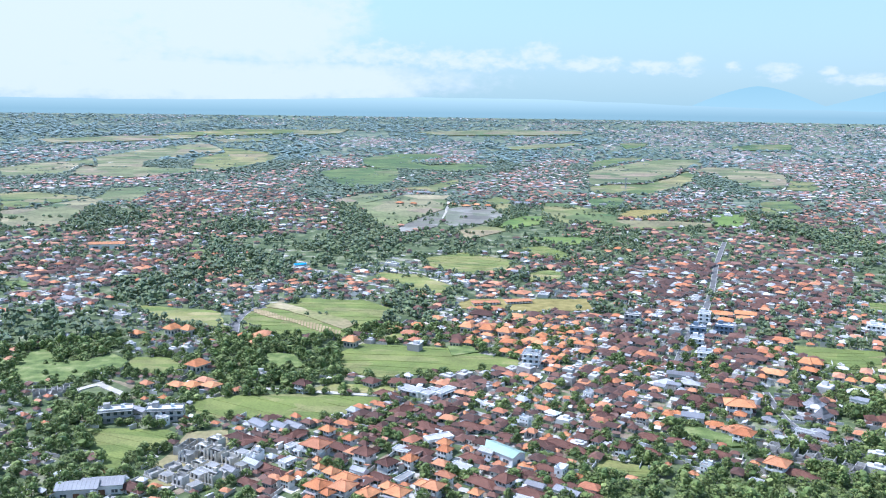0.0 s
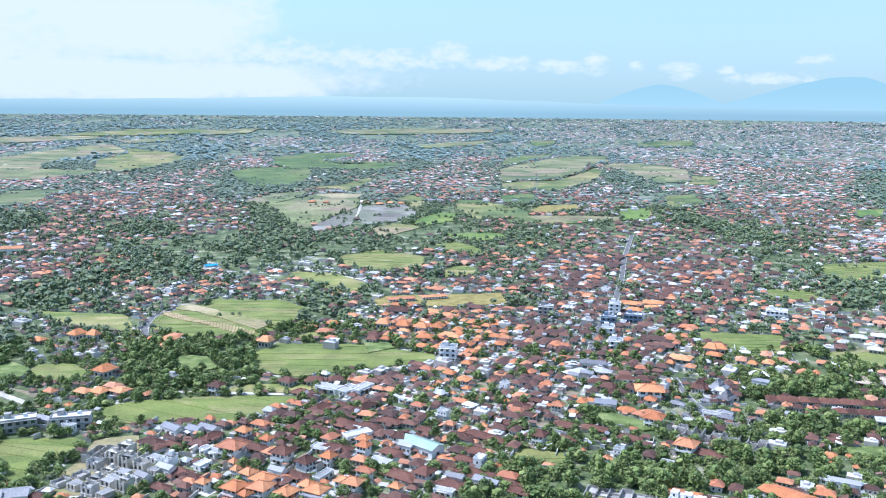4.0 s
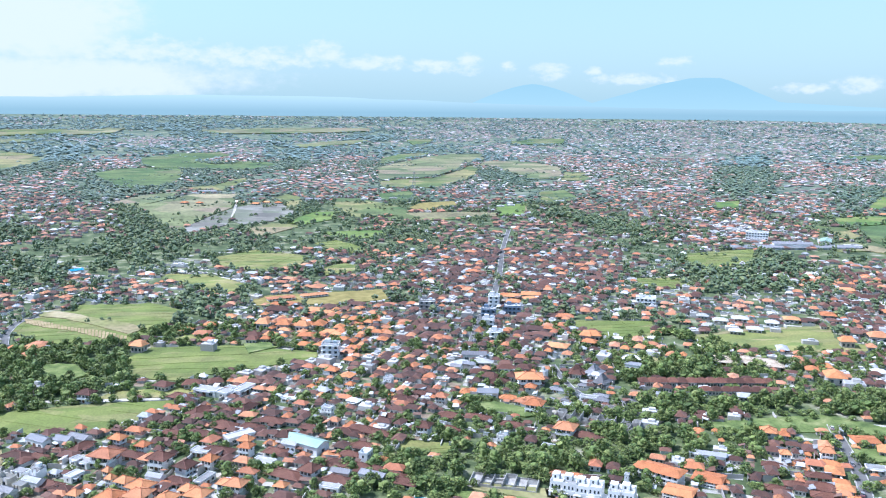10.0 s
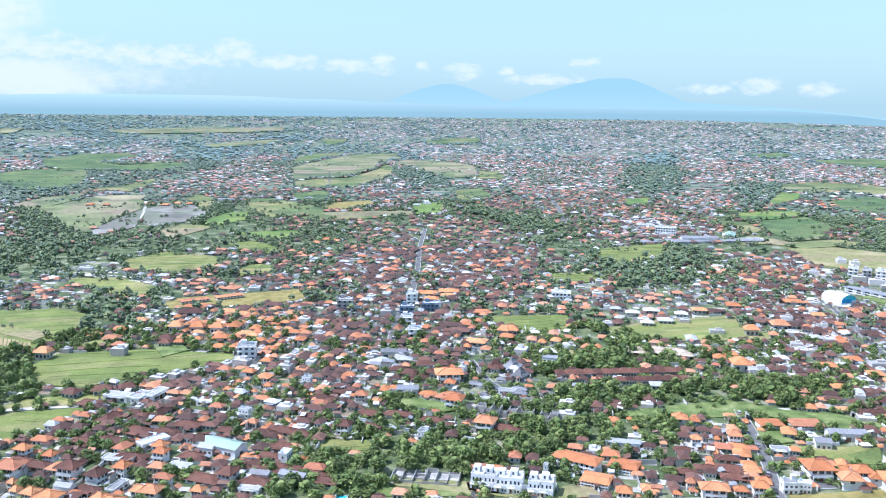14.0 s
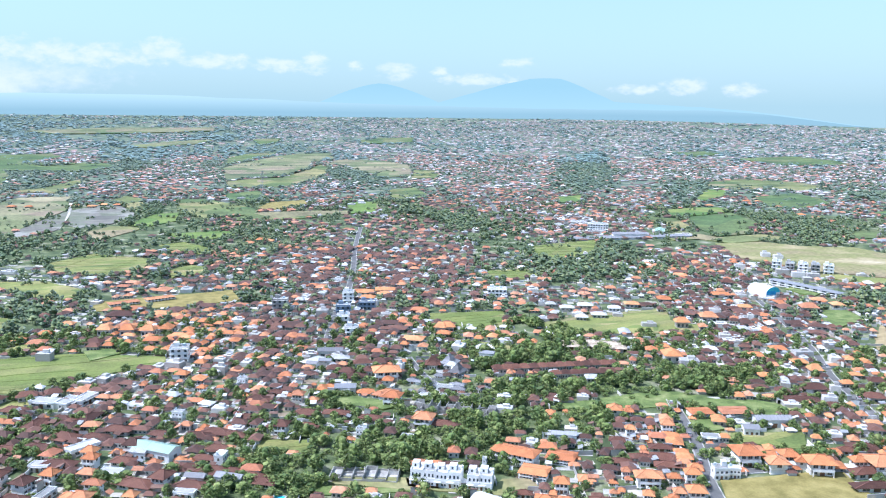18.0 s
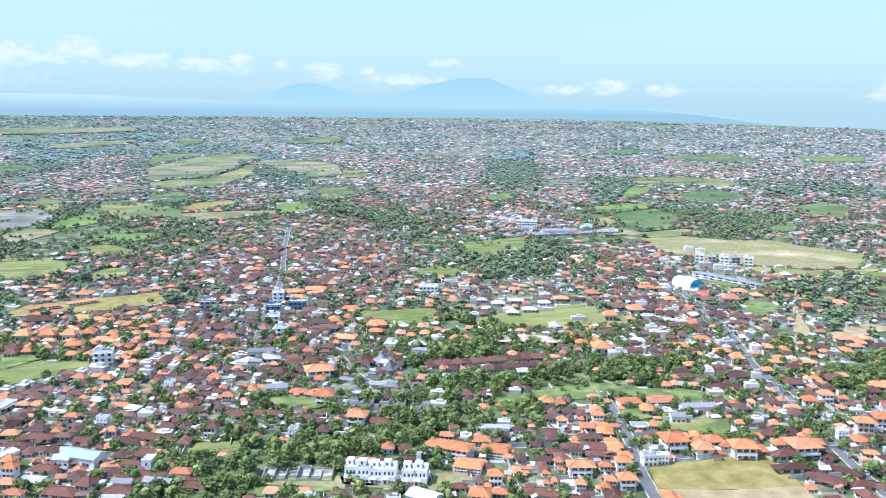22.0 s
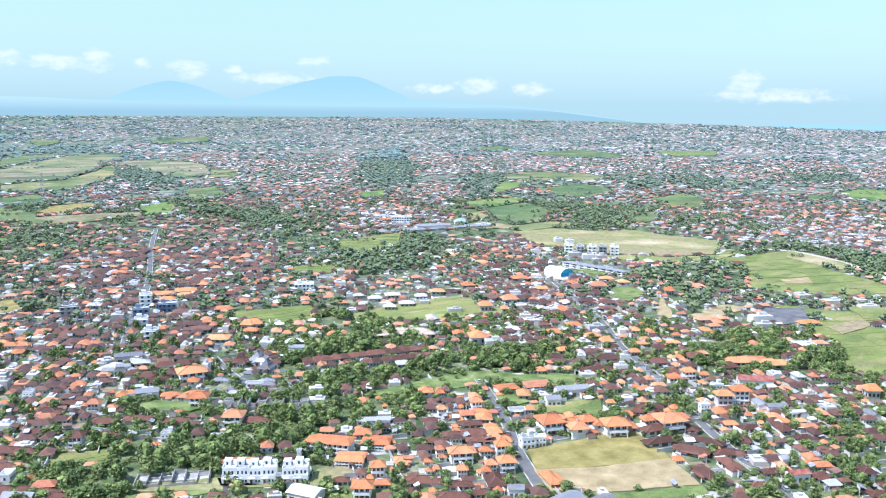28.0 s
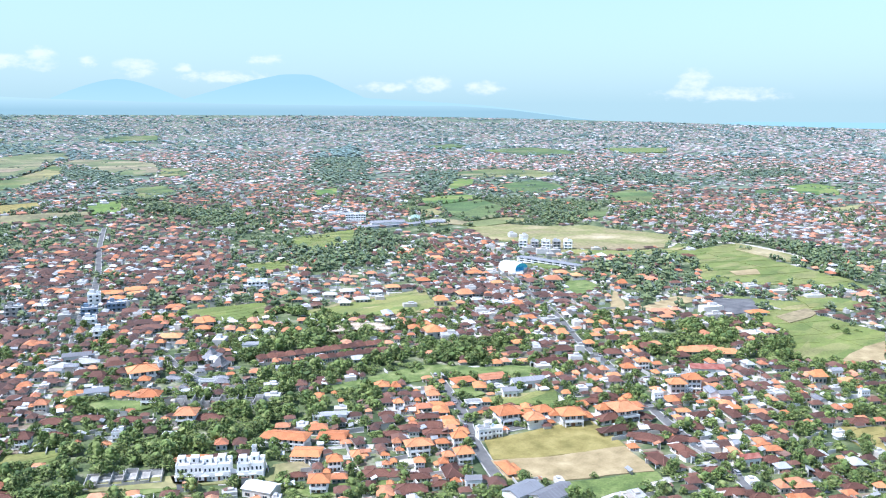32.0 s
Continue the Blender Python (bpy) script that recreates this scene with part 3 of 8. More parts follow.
def ridge_line(name, radius, height, low, high, z1, label):
    v, f = [], []
    n = 720
    for k in range(n):
        az = 360 * k / n - 180
        a = radians(az)
        h = 154 + radius * math.tan(radians(height(az)))
        v += [(radius * math.sin(a), radius * math.cos(a), -40), (radius * math.sin(a), radius * math.cos(a), h)]
    for k in range(n):
        a, b = 2 * k, 2 * ((k + 1) % n)
        f.append((a, b, b + 1, a + 1))
    me = bpy.data.meshes.new(name)
    me.from_pydata(v, [], f)
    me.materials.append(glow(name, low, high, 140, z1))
    tagged(new(name, me), label, "hills", kind="structure")


def seaward(az, h):
    """Brings a ridge down to the sea horizon towards the coast."""
    u = min(1.0, max(0.0, (az - 41) / 14))
    u = u * u * (3 - 2 * u)
    return h * (1 - u) - 0.95 * u


def volcano(az):
    wob = 0.06 * noise.noise((az * 0.7, 3.1, 0))
    h = 0.34 + wob
    cone = 2.2 - (0.20 * max(0.0, 30.2 - az) ** 1.15 if az < 31.9 else 0.335 * (az - 31.9) ** 1.15)
    if az > 33:
        cone = max(cone, 0.72 - 0.058 * (az - 35.5))
    h = max(h, cone + 0.05 * noise.noise((az * 1.3, 1.2, 0)))
    return seaward(az, max(h, 1.78 - 0.16 * abs(az - 20.1) ** 1.5))


def low_range(az):
    return seaward(az, 0.20 + 0.65 * bell(az, 2, 17) + 0.05 * noise.noise((az * 0.35, 8.2, 0)) + 0.25 * bell(az, -30, 14))


def sea_line(az):
    return -0.72 - 0.9 * max(0.0, 1 - (az - 52) / 8) if az < 110 else -2.0


# emitted backdrop colours with the haze already mixed in
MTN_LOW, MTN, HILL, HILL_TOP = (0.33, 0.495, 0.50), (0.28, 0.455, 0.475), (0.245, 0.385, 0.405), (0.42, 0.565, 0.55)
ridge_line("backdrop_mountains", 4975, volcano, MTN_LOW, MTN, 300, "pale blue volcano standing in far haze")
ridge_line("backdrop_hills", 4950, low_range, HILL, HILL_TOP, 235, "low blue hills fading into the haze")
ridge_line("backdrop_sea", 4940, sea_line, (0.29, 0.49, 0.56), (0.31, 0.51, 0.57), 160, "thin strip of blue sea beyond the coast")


# ---- the plan: fields, woods, dense quarters and roads, in metres ----
FIELDS = []
WOODS = []
DENSE = []
FIELDS.append(('green', 9, [(-160, 651), (-130, 689), (-67, 710), (-36, 672), (-57, 607), (-71, 584), (-108, 590), (-143, 608)]))
FIELDS.append(('green', 11, [(-67, 549), (-54, 572), (0, 565), (52, 537), (49, 517), (0, 510), (-34, 496), (-62, 506)]))
FIELDS.append(('olive', 14, [(-64, 484), (-20, 483), (-25, 467), (-80, 469)]))
FIELDS.append(('green', 11, [(-139, 452), (-110, 462), (-83, 464), (-25, 462), (-34, 452), (-58, 424), (-105, 425), (-127, 426)]))
FIELDS.append(('green', 7, [(-179, 408), (-137, 408), (-131, 403), (-133, 386), (-147, 376), (-143, 352), (-169, 387)]))
FIELDS.append(('olive', 0, [(-254, 680), (-177, 660), (-154, 600), (-220, 634)]))
FIELDS.append(('green', 0, [(-201, 532), (-177, 534), (-160, 513), (-171, 495), (-192, 503)]))
FIELDS.append(('dirt', 0, [(-131, 355), (-126, 386), (-126, 405), (-107, 409), (-98, 385), (-87, 353), (-105, 343), (-124, 344)]))
FIELDS.append(('pale', 0, [(-212, 467), (-197, 487), (-177, 476), (-169, 453), (-196, 453)]))
FIELDS.append(('gold', 0, [(15, 702), (24, 715), (129, 723), (126, 681), (79, 673), (18, 681)]))
FIELDS.append(('green', 0, [(-123, 711), (-62, 704), (-53, 654), (-73, 611), (-109, 617)]))
FIELDS.append(('olive', 0, [(315, 521), (361, 527), (428, 518), (411, 494), (422, 469), (404, 456), (346, 476), (309, 496)]))
FIELDS.append(('green', 8, [(249, 581), (308, 568), (287, 521), (264, 528), (240, 560)]))
FIELDS.append(('green', 9, [(374, 722), (412, 718), (416, 687), (387, 674), (357, 682)]))
FIELDS.append(('olive', 5, [(76, 379), (99, 369), (93, 355), (71, 365)]))
FIELDS.append(('lawn', 0, [(129, 424), (149, 406), (139, 400), (125, 416)]))
FIELDS.append(('lawn', 0, [(226, 366), (255, 366), (278, 365), (301, 363), (317, 341), (336, 331), (353, 305), (334, 305), (307, 322), (290, 339), (260, 347), (235, 352)]))
FIELDS.append(('lawn', 0, [(82, 312), (87, 322), (99, 313), (119, 306), (123, 299)]))
FIELDS.append(('green', 24, [(737, 515), (785, 499), (853, 493), (787, 417), (746, 320), (708, 276), (683, 340), (635, 397), (704, 444)]))
FIELDS.append(('green', 13, [(560, 311), (602, 299), (580, 221), (512, 194), (476, 217), (477, 231), (528, 265)]))
FIELDS.append(('gold', 0, [(247, 260), (302, 244), (289, 214), (252, 229), (234, 241)]))
FIELDS.append(('straw', 0, [(233, 241), (252, 229), (289, 214), (277, 190), (242, 208), (225, 223)]))
FIELDS.append(('lawn', 0, [(241, 206), (277, 189), (273, 183), (240, 189), (232, 196)]))
FIELDS.append(('olive', 0, [(282, 303), (324, 285), (306, 269), (280, 293)]))
FIELDS.append(('straw', 0, [(514, 373), (571, 376), (576, 359), (505, 356)]))
FIELDS.append(('olive', 0, [(597, 363), (624, 301), (649, 260), (590, 293)]))
FIELDS.append(('dirt', 0, [(317, 523), (364, 531), (434, 526), (430, 520), (359, 524), (318, 516)]))
FIELDS.append(('dirt', 0, [(93, 320), (100, 325), (124, 313), (122, 305), (125, 302), (153, 288), (161, 296), (172, 292), (172, 282), (161, 278), (120, 302)]))
FIELDS.append(('lot', 0, [(581, 355), (606, 333), (576, 309), (542, 315)]))
FIELDS.append(('straw', 0, [(555, 426), (503, 375), (485, 374), (520, 405)]))
FIELDS.append(('gold', 8, [(382, 165), (401, 149), (371, 137), (368, 147)]))
FIELDS.append(('lawn', 0, [(158, 259), (148, 275), (191, 252), (193, 247), (183, 245)]))
FIELDS.append(('green', 9, [(95, 995), (124, 1010), (146, 957), (139, 911), (103, 941)]))
FIELDS.append(('olive', 10, [(-17, 916), (27, 960), (80, 906), (63, 841), (28, 823), (-11, 864)]))
FIELDS.append(('olive', 0, [(-65, 833), (-21, 820), (16, 762), (-7, 728), (-30, 754), (-63, 810)]))
FIELDS.append(('green', 9, [(492, 840), (590, 856), (540, 776), (454, 742), (461, 785)]))
FIELDS.append(('dirt', 0, [(732, 707), (804, 718), (827, 676), (850, 620), (853, 569), (791, 540), (723, 553), (704, 581), (647, 569), (695, 628)]))
WOODS.append([(61, 362), (87, 347), (87, 322), (86, 310), (55, 335)])
WOODS.append([(-281, 602), (-278, 652), (-225, 601), (-197, 532), (-210, 487), (-225, 477)])
WOODS.append([(-154, 571), (-71, 584), (-60, 517), (-79, 484), (-127, 465), (-144, 519)])
WOODS.append([(-73, 678), (-39, 732), (32, 781), (30, 709), (-26, 649), (-51, 599)])
WOODS.append([(-217, 458), (-195, 449), (-159, 356), (-138, 338), (-163, 339)])
WOODS.append([(42, 336), (74, 351), (111, 352), (167, 349), (206, 365), (201, 347), (163, 317), (129, 326), (94, 329), (75, 314), (40, 325)])
WOODS.append([(231, 466), (288, 483), (349, 444), (340, 427), (276, 428), (230, 436), (200, 398)])
WOODS.append([(210, 405), (274, 396), (376, 376), (371, 347), (315, 352), (259, 373), (205, 387)])
WOODS.append([(331, 602), (337, 559), (295, 496), (285, 522)])
WOODS.append([(126, 704), (167, 730), (144, 655), (125, 650)])
WOODS.append([(53, 802), (92, 869), (108, 817), (70, 757)])
WOODS.append([(627, 508), (791, 504), (631, 400), (589, 434), (593, 481)])
WOODS.append([(570, 426), (619, 409), (528, 373)])
WOODS.append([(100, 367), (123, 365), (145, 355), (195, 384), (215, 379), (190, 346), (161, 325), (135, 330), (125, 313), (102, 332), (89, 318), (74, 331), (87, 347)])
WOODS.append([(826, 526), (896, 497), (786, 304), (711, 274), (789, 394)])
WOODS.append([(208, 365), (254, 346), (221, 326), (202, 325), (192, 328)])
WOODS.append([(301, 270), (357, 257), (346, 249), (299, 257)])
WOODS.append([(-61, 650), (-27, 678), (-22, 649), (-40, 598)])
DENSE.append([(286, 1080), (379, 1097), (458, 909), (381, 741), (256, 602), (195, 477), (117, 433), (59, 517), (11, 602), (18, 677), (114, 663), (178, 829)])
DENSE.append([(-110, 425), (-71, 429), (-29, 475), (10, 512), (77, 539), (138, 503), (122, 421), (76, 381), (58, 339), (23, 328), (-99, 350)])
DENSE.append([(225, 382), (297, 347), (210, 234), (148, 274)])
DENSE.append([(330, 315), (429, 315), (508, 264), (321, 162), (289, 183), (288, 239), (271, 257)])
DENSE.append([(615, 779), (698, 734), (539, 496), (462, 373), (368, 314), (351, 375), (455, 544)])
FIELDS.append(('pale', 40, [(-1107, 2126), (-1117, 2325), (-1048, 2455), (-1043, 2541), (-908, 2229), (-976, 2306), (-882, 1997), (-925, 1921), (-980, 1880)]))
FIELDS.append(('pale', 40, [(-1050, 2582), (-1033, 2718), (-1010, 2860), (-937, 3123), (-863, 3171), (-781, 2998), (-729, 2871), (-814, 2803), (-844, 2408), (-790, 2231), (-660, 2192), (-573, 2128), (-649, 2021), (-698, 1896), (-817, 1940), (-872, 1982), (-955, 2264), (-889, 2189)]))
FIELDS.append(('olive', 40, [(-783, 3045), (-576, 2864), (-507, 2609), (-525, 2306), (-570, 2148), (-655, 2214), (-750, 2597), (-724, 2850)]))
FIELDS.append(('olive', 40, [(-797, 1525), (-754, 1562), (-612, 1489), (-634, 1431), (-650, 1344), (-679, 1295)]))
FIELDS.append(('pale', 40, [(-672, 1281), (-640, 1322), (-622, 1414), (-608, 1490), (-644, 1657), (-552, 1708), (-542, 1559), (-528, 1435), (-557, 1431), (-563, 1363), (-540, 1253), (-525, 1178), (-521, 1131), (-580, 1104)]))
FIELDS.append(('pale', 0, [(-1504, 3143), (-1298, 3364), (-1011, 3527), (-984, 3396), (-1217, 3154), (-1366, 3021)]))
FIELDS.append(('olive', 0, [(-1185, 3493), (-973, 3842), (-660, 3941), (-630, 3763), (-859, 3577), (-1011, 3527)]))
FIELDS.append(('pale', 0, [(-892, 3344), (-721, 3477), (-678, 3380), (-820, 3234)]))
FIELDS.append(('meadow', 24, [(-314, 2137), (-265, 2312), (-130, 2362), (-106, 2137), (-105, 1916), (-112, 1814), (-166, 1752), (-215, 1771)]))
FIELDS.append(('meadow', 24, [(-259, 2729), (-160, 2906), (-25, 2952), (13, 2822), (-109, 2620), (-37, 2452), (113, 2534), (136, 2391), (56, 2225), (-19, 2252), (-96, 2301), (-209, 2369)]))
FIELDS.append(('pale', 20, [(-202, 1494), (-173, 1547), (-142, 1614), (-91, 1666), (-96, 1557), (-137, 1439), (-161, 1402)]))
FIELDS.append(('pale', 22, [(-146, 1421), (-92, 1537), (-67, 1613), (19, 1603), (8, 1493), (4, 1381), (-23, 1303), (-55, 1177), (-67, 1100), (-90, 1186), (-113, 1300)]))
FIELDS.append(('furrow', 18, [(-61, 1116), (-52, 1183), (-21, 1296), (5, 1365), (1, 1225), (-10, 1164), (-46, 1117)]))
FIELDS.append(('furrow', 16, [(10, 1382), (46, 1427), (83, 1431), (95, 1323), (92, 1267), (55, 1200), (15, 1173), (4, 1207)]))
FIELDS.append(('olive', 18, [(68, 1500), (104, 1583), (123, 1526), (115, 1386), (98, 1323), (87, 1440)]))
FIELDS.append(('green', 16, [(97, 1241), (125, 1298), (158, 1301), (144, 1209), (96, 1158), (78, 1179)]))
FIELDS.append(('olive', 16, [(14, 1118), (54, 1176), (78, 1167), (91, 1141), (58, 1091), (35, 1060)]))
FIELDS.append(('olive', 16, [(181, 1496), (227, 1483), (250, 1401), (274, 1314), (258, 1245), (180, 1225), (161, 1345)]))
FIELDS.append(('olive', 14, [(-95, 1737), (-27, 1800), (39, 1987), (37, 1865), (-13, 1677)]))
FIELDS.append(('pale', 34, [(388, 2265), (492, 2486), (624, 2704), (743, 2817), (847, 2802), (800, 2597), (681, 2451), (593, 2185), (461, 1930), (381, 1918), (324, 1852)]))
FIELDS.append(('olive', 34, [(319, 1824), (378, 1888), (454, 1900), (592, 2148), (681, 2362), (655, 2195), (598, 2013), (513, 1840), (413, 1678), (304, 1697)]))
FIELDS.append(('pale', 34, [(785, 2535), (862, 2503), (911, 2448), (903, 2239), (840, 2052), (753, 1861), (677, 1850), (701, 1998), (717, 2206), (718, 2326), (675, 2318)]))
FIELDS.append(('olive', 26, [(843, 2052), (890, 2028), (838, 1874), (786, 1788), (736, 1807)]))
FIELDS.append(('meadow', 0, [(463, 2644), (557, 2824), (682, 2877), (638, 2768), (507, 2563), (421, 2401)]))
FIELDS.append(('meadow', 20, [(270, 1564), (344, 1614), (325, 1495), (278, 1388), (259, 1452)]))
FIELDS.append(('gold', 20, [(277, 1328), (316, 1401), (378, 1416), (371, 1353), (302, 1289)]))
FIELDS.append(('olive', 20, [(207, 1191), (262, 1265), (346, 1261), (401, 1241), (388, 1203), (283, 1170)]))
FIELDS.append(('olive', 20, [(405, 1247), (450, 1291), (493, 1389), (491, 1359), (460, 1266), (406, 1211)]))
FIELDS.append(('olive', 14, [(583, 1526), (619, 1495), (615, 1427), (561, 1374), (547, 1419)]))
FIELDS.append(('meadow', 0, [(1133, 3245), (1227, 3388), (1381, 3380), (1297, 3170), (1164, 3151)]))
FIELDS.append(('pale', 0, [(205, 3197), (397, 3392), (579, 3458), (470, 3273), (285, 3134)]))
FIELDS.append(('pale', 0, [(-112, 3911), (206, 4085), (661, 4061), (632, 3877), (242, 3785), (-33, 3775)]))
FIELDS.append(('pale', 0, [(-674, 3873), (-435, 4032), (-458, 3777), (-634, 3643)]))
FIELDS.append(('meadow', 0, [(712, 3439), (833, 3468), (778, 3291), (692, 3191)]))
FIELDS.append(('olive', 26, [(1336, 1506), (1475, 1548), (1536, 1449), (1512, 1324), (1374, 1262), (1349, 1342), (1246, 1342), (1270, 1424)]))
FIELDS.append(('green', 18, [(1048, 1207), (1203, 1356), (1233, 1332), (1156, 1249), (1051, 1175)]))
FIELDS.append(('meadow', 22, [(1179, 1198), (1309, 1235), (1289, 1145), (1225, 1067), (1101, 1024), (1092, 1086)]))
FIELDS.append(('green', 14, [(878, 1080), (956, 1102), (1001, 1078), (966, 1032), (886, 1007), (830, 1010)]))
FIELDS.append(('meadow', 16, [(848, 996), (957, 1017), (904, 911), (810, 827), (756, 825), (790, 911)]))
FIELDS.append(('olive', 16, [(679, 844), (744, 881), (748, 817), (822, 817), (835, 776), (780, 775), (729, 775), (716, 814), (679, 816)]))
FIELDS.append(('olive', 18, [(786, 1025), (827, 993), (787, 913), (752, 891), (772, 979)]))
FIELDS.append(('dirt', 0, [(709, 778), (772, 768), (791, 725), (844, 695), (838, 621), (813, 548), (766, 525), (718, 545), (683, 593), (673, 642), (662, 694)]))
FIELDS.append(('olive', 0, [(677, 588), (712, 541), (762, 519), (805, 534), (805, 513), (737, 502), (675, 526), (660, 565)]))
FIELDS.append(('olive', 16, [(1175, 940), (1308, 971), (1269, 891), (1120, 798), (1112, 847)]))
FIELDS.append(('meadow', 14, [(958, 792), (1020, 798), (939, 740), (898, 740)]))
FIELDS.append(('green', 16, [(1585, 813), (1705, 817), (1649, 731), (1507, 675), (1468, 732)]))
FIELDS.append(('olive', 14, [(1283, 586), (1390, 581), (1287, 545), (1232, 553)]))
FIELDS.append(('meadow', 0, [(1464, 818), (1528, 797), (1440, 754), (1389, 769)]))
FIELDS.append(('meadow', 26, [(2017, 2144), (2271, 2144), (2262, 1960), (2172, 1830), (1996, 1909)]))
FIELDS.append(('lawn', 20, [(2440, 1950), (2640, 1815), (2448, 1690), (2330, 1760)]))
FIELDS.append(('meadow', 0, [(1973, 2430), (2127, 2417), (2125, 2320), (1973, 2272)]))
FIELDS.append(('meadow', 0, [(1115, 3311), (1320, 3332), (1244, 3132), (1082, 3157)]))
FIELDS.append(('green', 10, [(828, 1323), (886, 1335), (827, 1243), (777, 1232)]))
WOODS.append([(-1891, 3656), (-1906, 3996), (-1509, 3920), (-1308, 3875), (-1203, 3545), (-1383, 3302), (-1589, 3323), (-1694, 3272)])
WOODS.append([(-835, 2385), (-826, 2578), (-802, 2761), (-735, 2533), (-727, 2265), (-776, 2233)])
WOODS.append([(-514, 1121), (-542, 1240), (-558, 1339), (-545, 1390), (-491, 1273), (-455, 1306), (-411, 1202), (-445, 1139), (-434, 1076), (-491, 1071)])
WOODS.append([(-584, 2126), (-544, 2257), (-520, 2505), (-487, 2794), (-429, 2898), (-393, 2679), (-429, 2280), (-472, 2071)])
WOODS.append([(-244, 1644), (-211, 1733), (-110, 1787), (-31, 2059), (69, 2187), (158, 2443), (260, 2748), (301, 2710), (224, 2363), (94, 2098), (-3, 1980), (-84, 1752), (-151, 1591), (-181, 1488)])
WOODS.append([(-340, 2023), (-298, 2066), (-215, 1771), (-198, 1544), (-238, 1519), (-276, 1640)])
WOODS.append([(-159, 1354), (-123, 1299), (-89, 1174), (-65, 1090), (-60, 981), (-91, 959), (-131, 1018), (-146, 1168)])
WOODS.append([(-63, 1051), (-31, 1135), (16, 1128), (6, 1048), (-41, 1000)])
WOODS.append([(134, 3439), (208, 3246), (324, 3115), (271, 2662), (165, 2545), (129, 2907)])
WOODS.append([(496, 2905), (662, 3051), (647, 2874), (474, 2667)])
WOODS.append([(624, 2083), (711, 2304), (713, 2187), (687, 1950), (616, 1694), (565, 1643), (589, 1837)])
WOODS.append([(447, 1239), (531, 1450), (581, 1526), (520, 1326), (560, 1344), (478, 1161), (427, 1135)])
WOODS.append([(607, 1426), (700, 1599), (733, 1564), (631, 1382)])
WOODS.append([(296, 1406), (348, 1535), (397, 1560), (367, 1448), (302, 1331)])
WOODS.append([(394, 3366), (619, 3703), (778, 3599), (575, 3380)])
WOODS.append([(-275, 972), (-320, 1174), (-293, 1240), (-251, 1170), (-222, 1001), (-233, 928)])
WOODS.append([(-495, 4082), (-184, 4391), (103, 4268), (-166, 3963), (-366, 3860)])
WOODS.append([(-1291, 3883), (-1050, 4147), (-711, 4089), (-909, 3896), (-1108, 3700)])
WOODS.append([(-584, 2908), (-538, 3209), (-399, 3292), (-442, 2988), (-487, 2794)])
WOODS.append([(-273, 856), (-263, 926), (-216, 937), (-158, 898), (-136, 835), (-174, 798), (-211, 774), (-247, 772)])
WOODS.append([(-146, 899), (-131, 1018), (-91, 955), (-60, 981), (-50, 914), (-83, 870), (-114, 837)])
WOODS.append([(470, 1025), (533, 1099), (549, 1031), (487, 912), (460, 945)])
WOODS.append([(1123, 1819), (1469, 2307), (1708, 2553), (1716, 2426), (1292, 1797), (1012, 1432), (902, 1353), (975, 1534)])
WOODS.append([(946, 938), (986, 905), (955, 831), (888, 732), (844, 709), (862, 801)])
WOODS.append([(1140, 1405), (1322, 1565), (1336, 1506), (1088, 1237), (942, 1125), (1007, 1239)])
WOODS.append([(804, 535), (901, 521), (872, 437), (862, 408), (817, 409), (834, 489)])
WOODS.append([(519, 946), (574, 1035), (607, 1041), (532, 922)])
WOODS.append([(470, 986), (466, 1061), (489, 1171), (533, 1191), (540, 1096), (507, 983)])
WOODS.append([(1555, 1203), (1773, 1267), (1621, 1068), (1382, 973)])
WOODS.append([(1499, 1289), (1609, 1295), (1443, 1131), (1297, 1072)])
WOODS.append([(600, 2559), (744, 2766), (828, 2668), (694, 2430), (563, 2249)])
WOODS.append([(518, 780), (589, 837), (593, 774), (477, 632), (440, 626)])
WOODS.append([(955, 727), (1008, 717), (912, 640), (866, 650)])
WOODS.append([(1871, 1092), (2059, 1046), (1897, 936), (1741, 975)])
DENSE.append([(-574, 1475), (-493, 1632), (-456, 2190), (-375, 2536), (-311, 2138), (-273, 1618), (-168, 1353), (-145, 1192), (-218, 1038), (-307, 945), (-369, 940), (-433, 1066), (-441, 1264)])
DENSE.append([(-560, 1064), (-483, 1052), (-404, 1030), (-300, 923), (-279, 856), (-279, 791), (-354, 765), (-414, 782)])
DENSE.append([(136, 2346), (319, 2712), (336, 2216), (214, 1619), (153, 1654), (130, 2002)])
DENSE.append([(35, 1864), (135, 1970), (130, 1651), (42, 1575)])
DENSE.append([(1084, 826), (1417, 946), (1399, 814), (1417, 559), (907, 353), (892, 422), (901, 521), (812, 539), (897, 638), (877, 704)])
DENSE.append([(687, 1554), (985, 1925), (1095, 1840), (882, 1400), (655, 1073), (540, 1062), (539, 1224)])
DENSE.append([(602, 1080), (709, 1128), (814, 1154), (915, 1160), (786, 1025), (647, 856), (535, 933)])
DENSE.append([(950, 1346), (1140, 1405), (913, 1123), (840, 1157)])
DENSE.append([(664, 2278), (1213, 2866), (1830, 2979), (2348, 2497), (2052, 2181), (2405, 1632), (3281, 1311), (1768, 700), (1715, 880), (1877, 1239), (1544, 1346), (1505, 1578), (1227, 1688), (1774, 2507), (1747, 2649), (1237, 2017), (808, 1826), (854, 2026)])
DENSE.append([(1067, 4481), (4056, 2726), (4542, 1823), (3281, 1311), (2724, 1850), (2233, 2374), (1860, 3027), (1362, 3436), (838, 3544)])
FIELDS.append(('lawn', 0, [(-307, 795), (-292, 804), (-282, 780), (-299, 766)]))
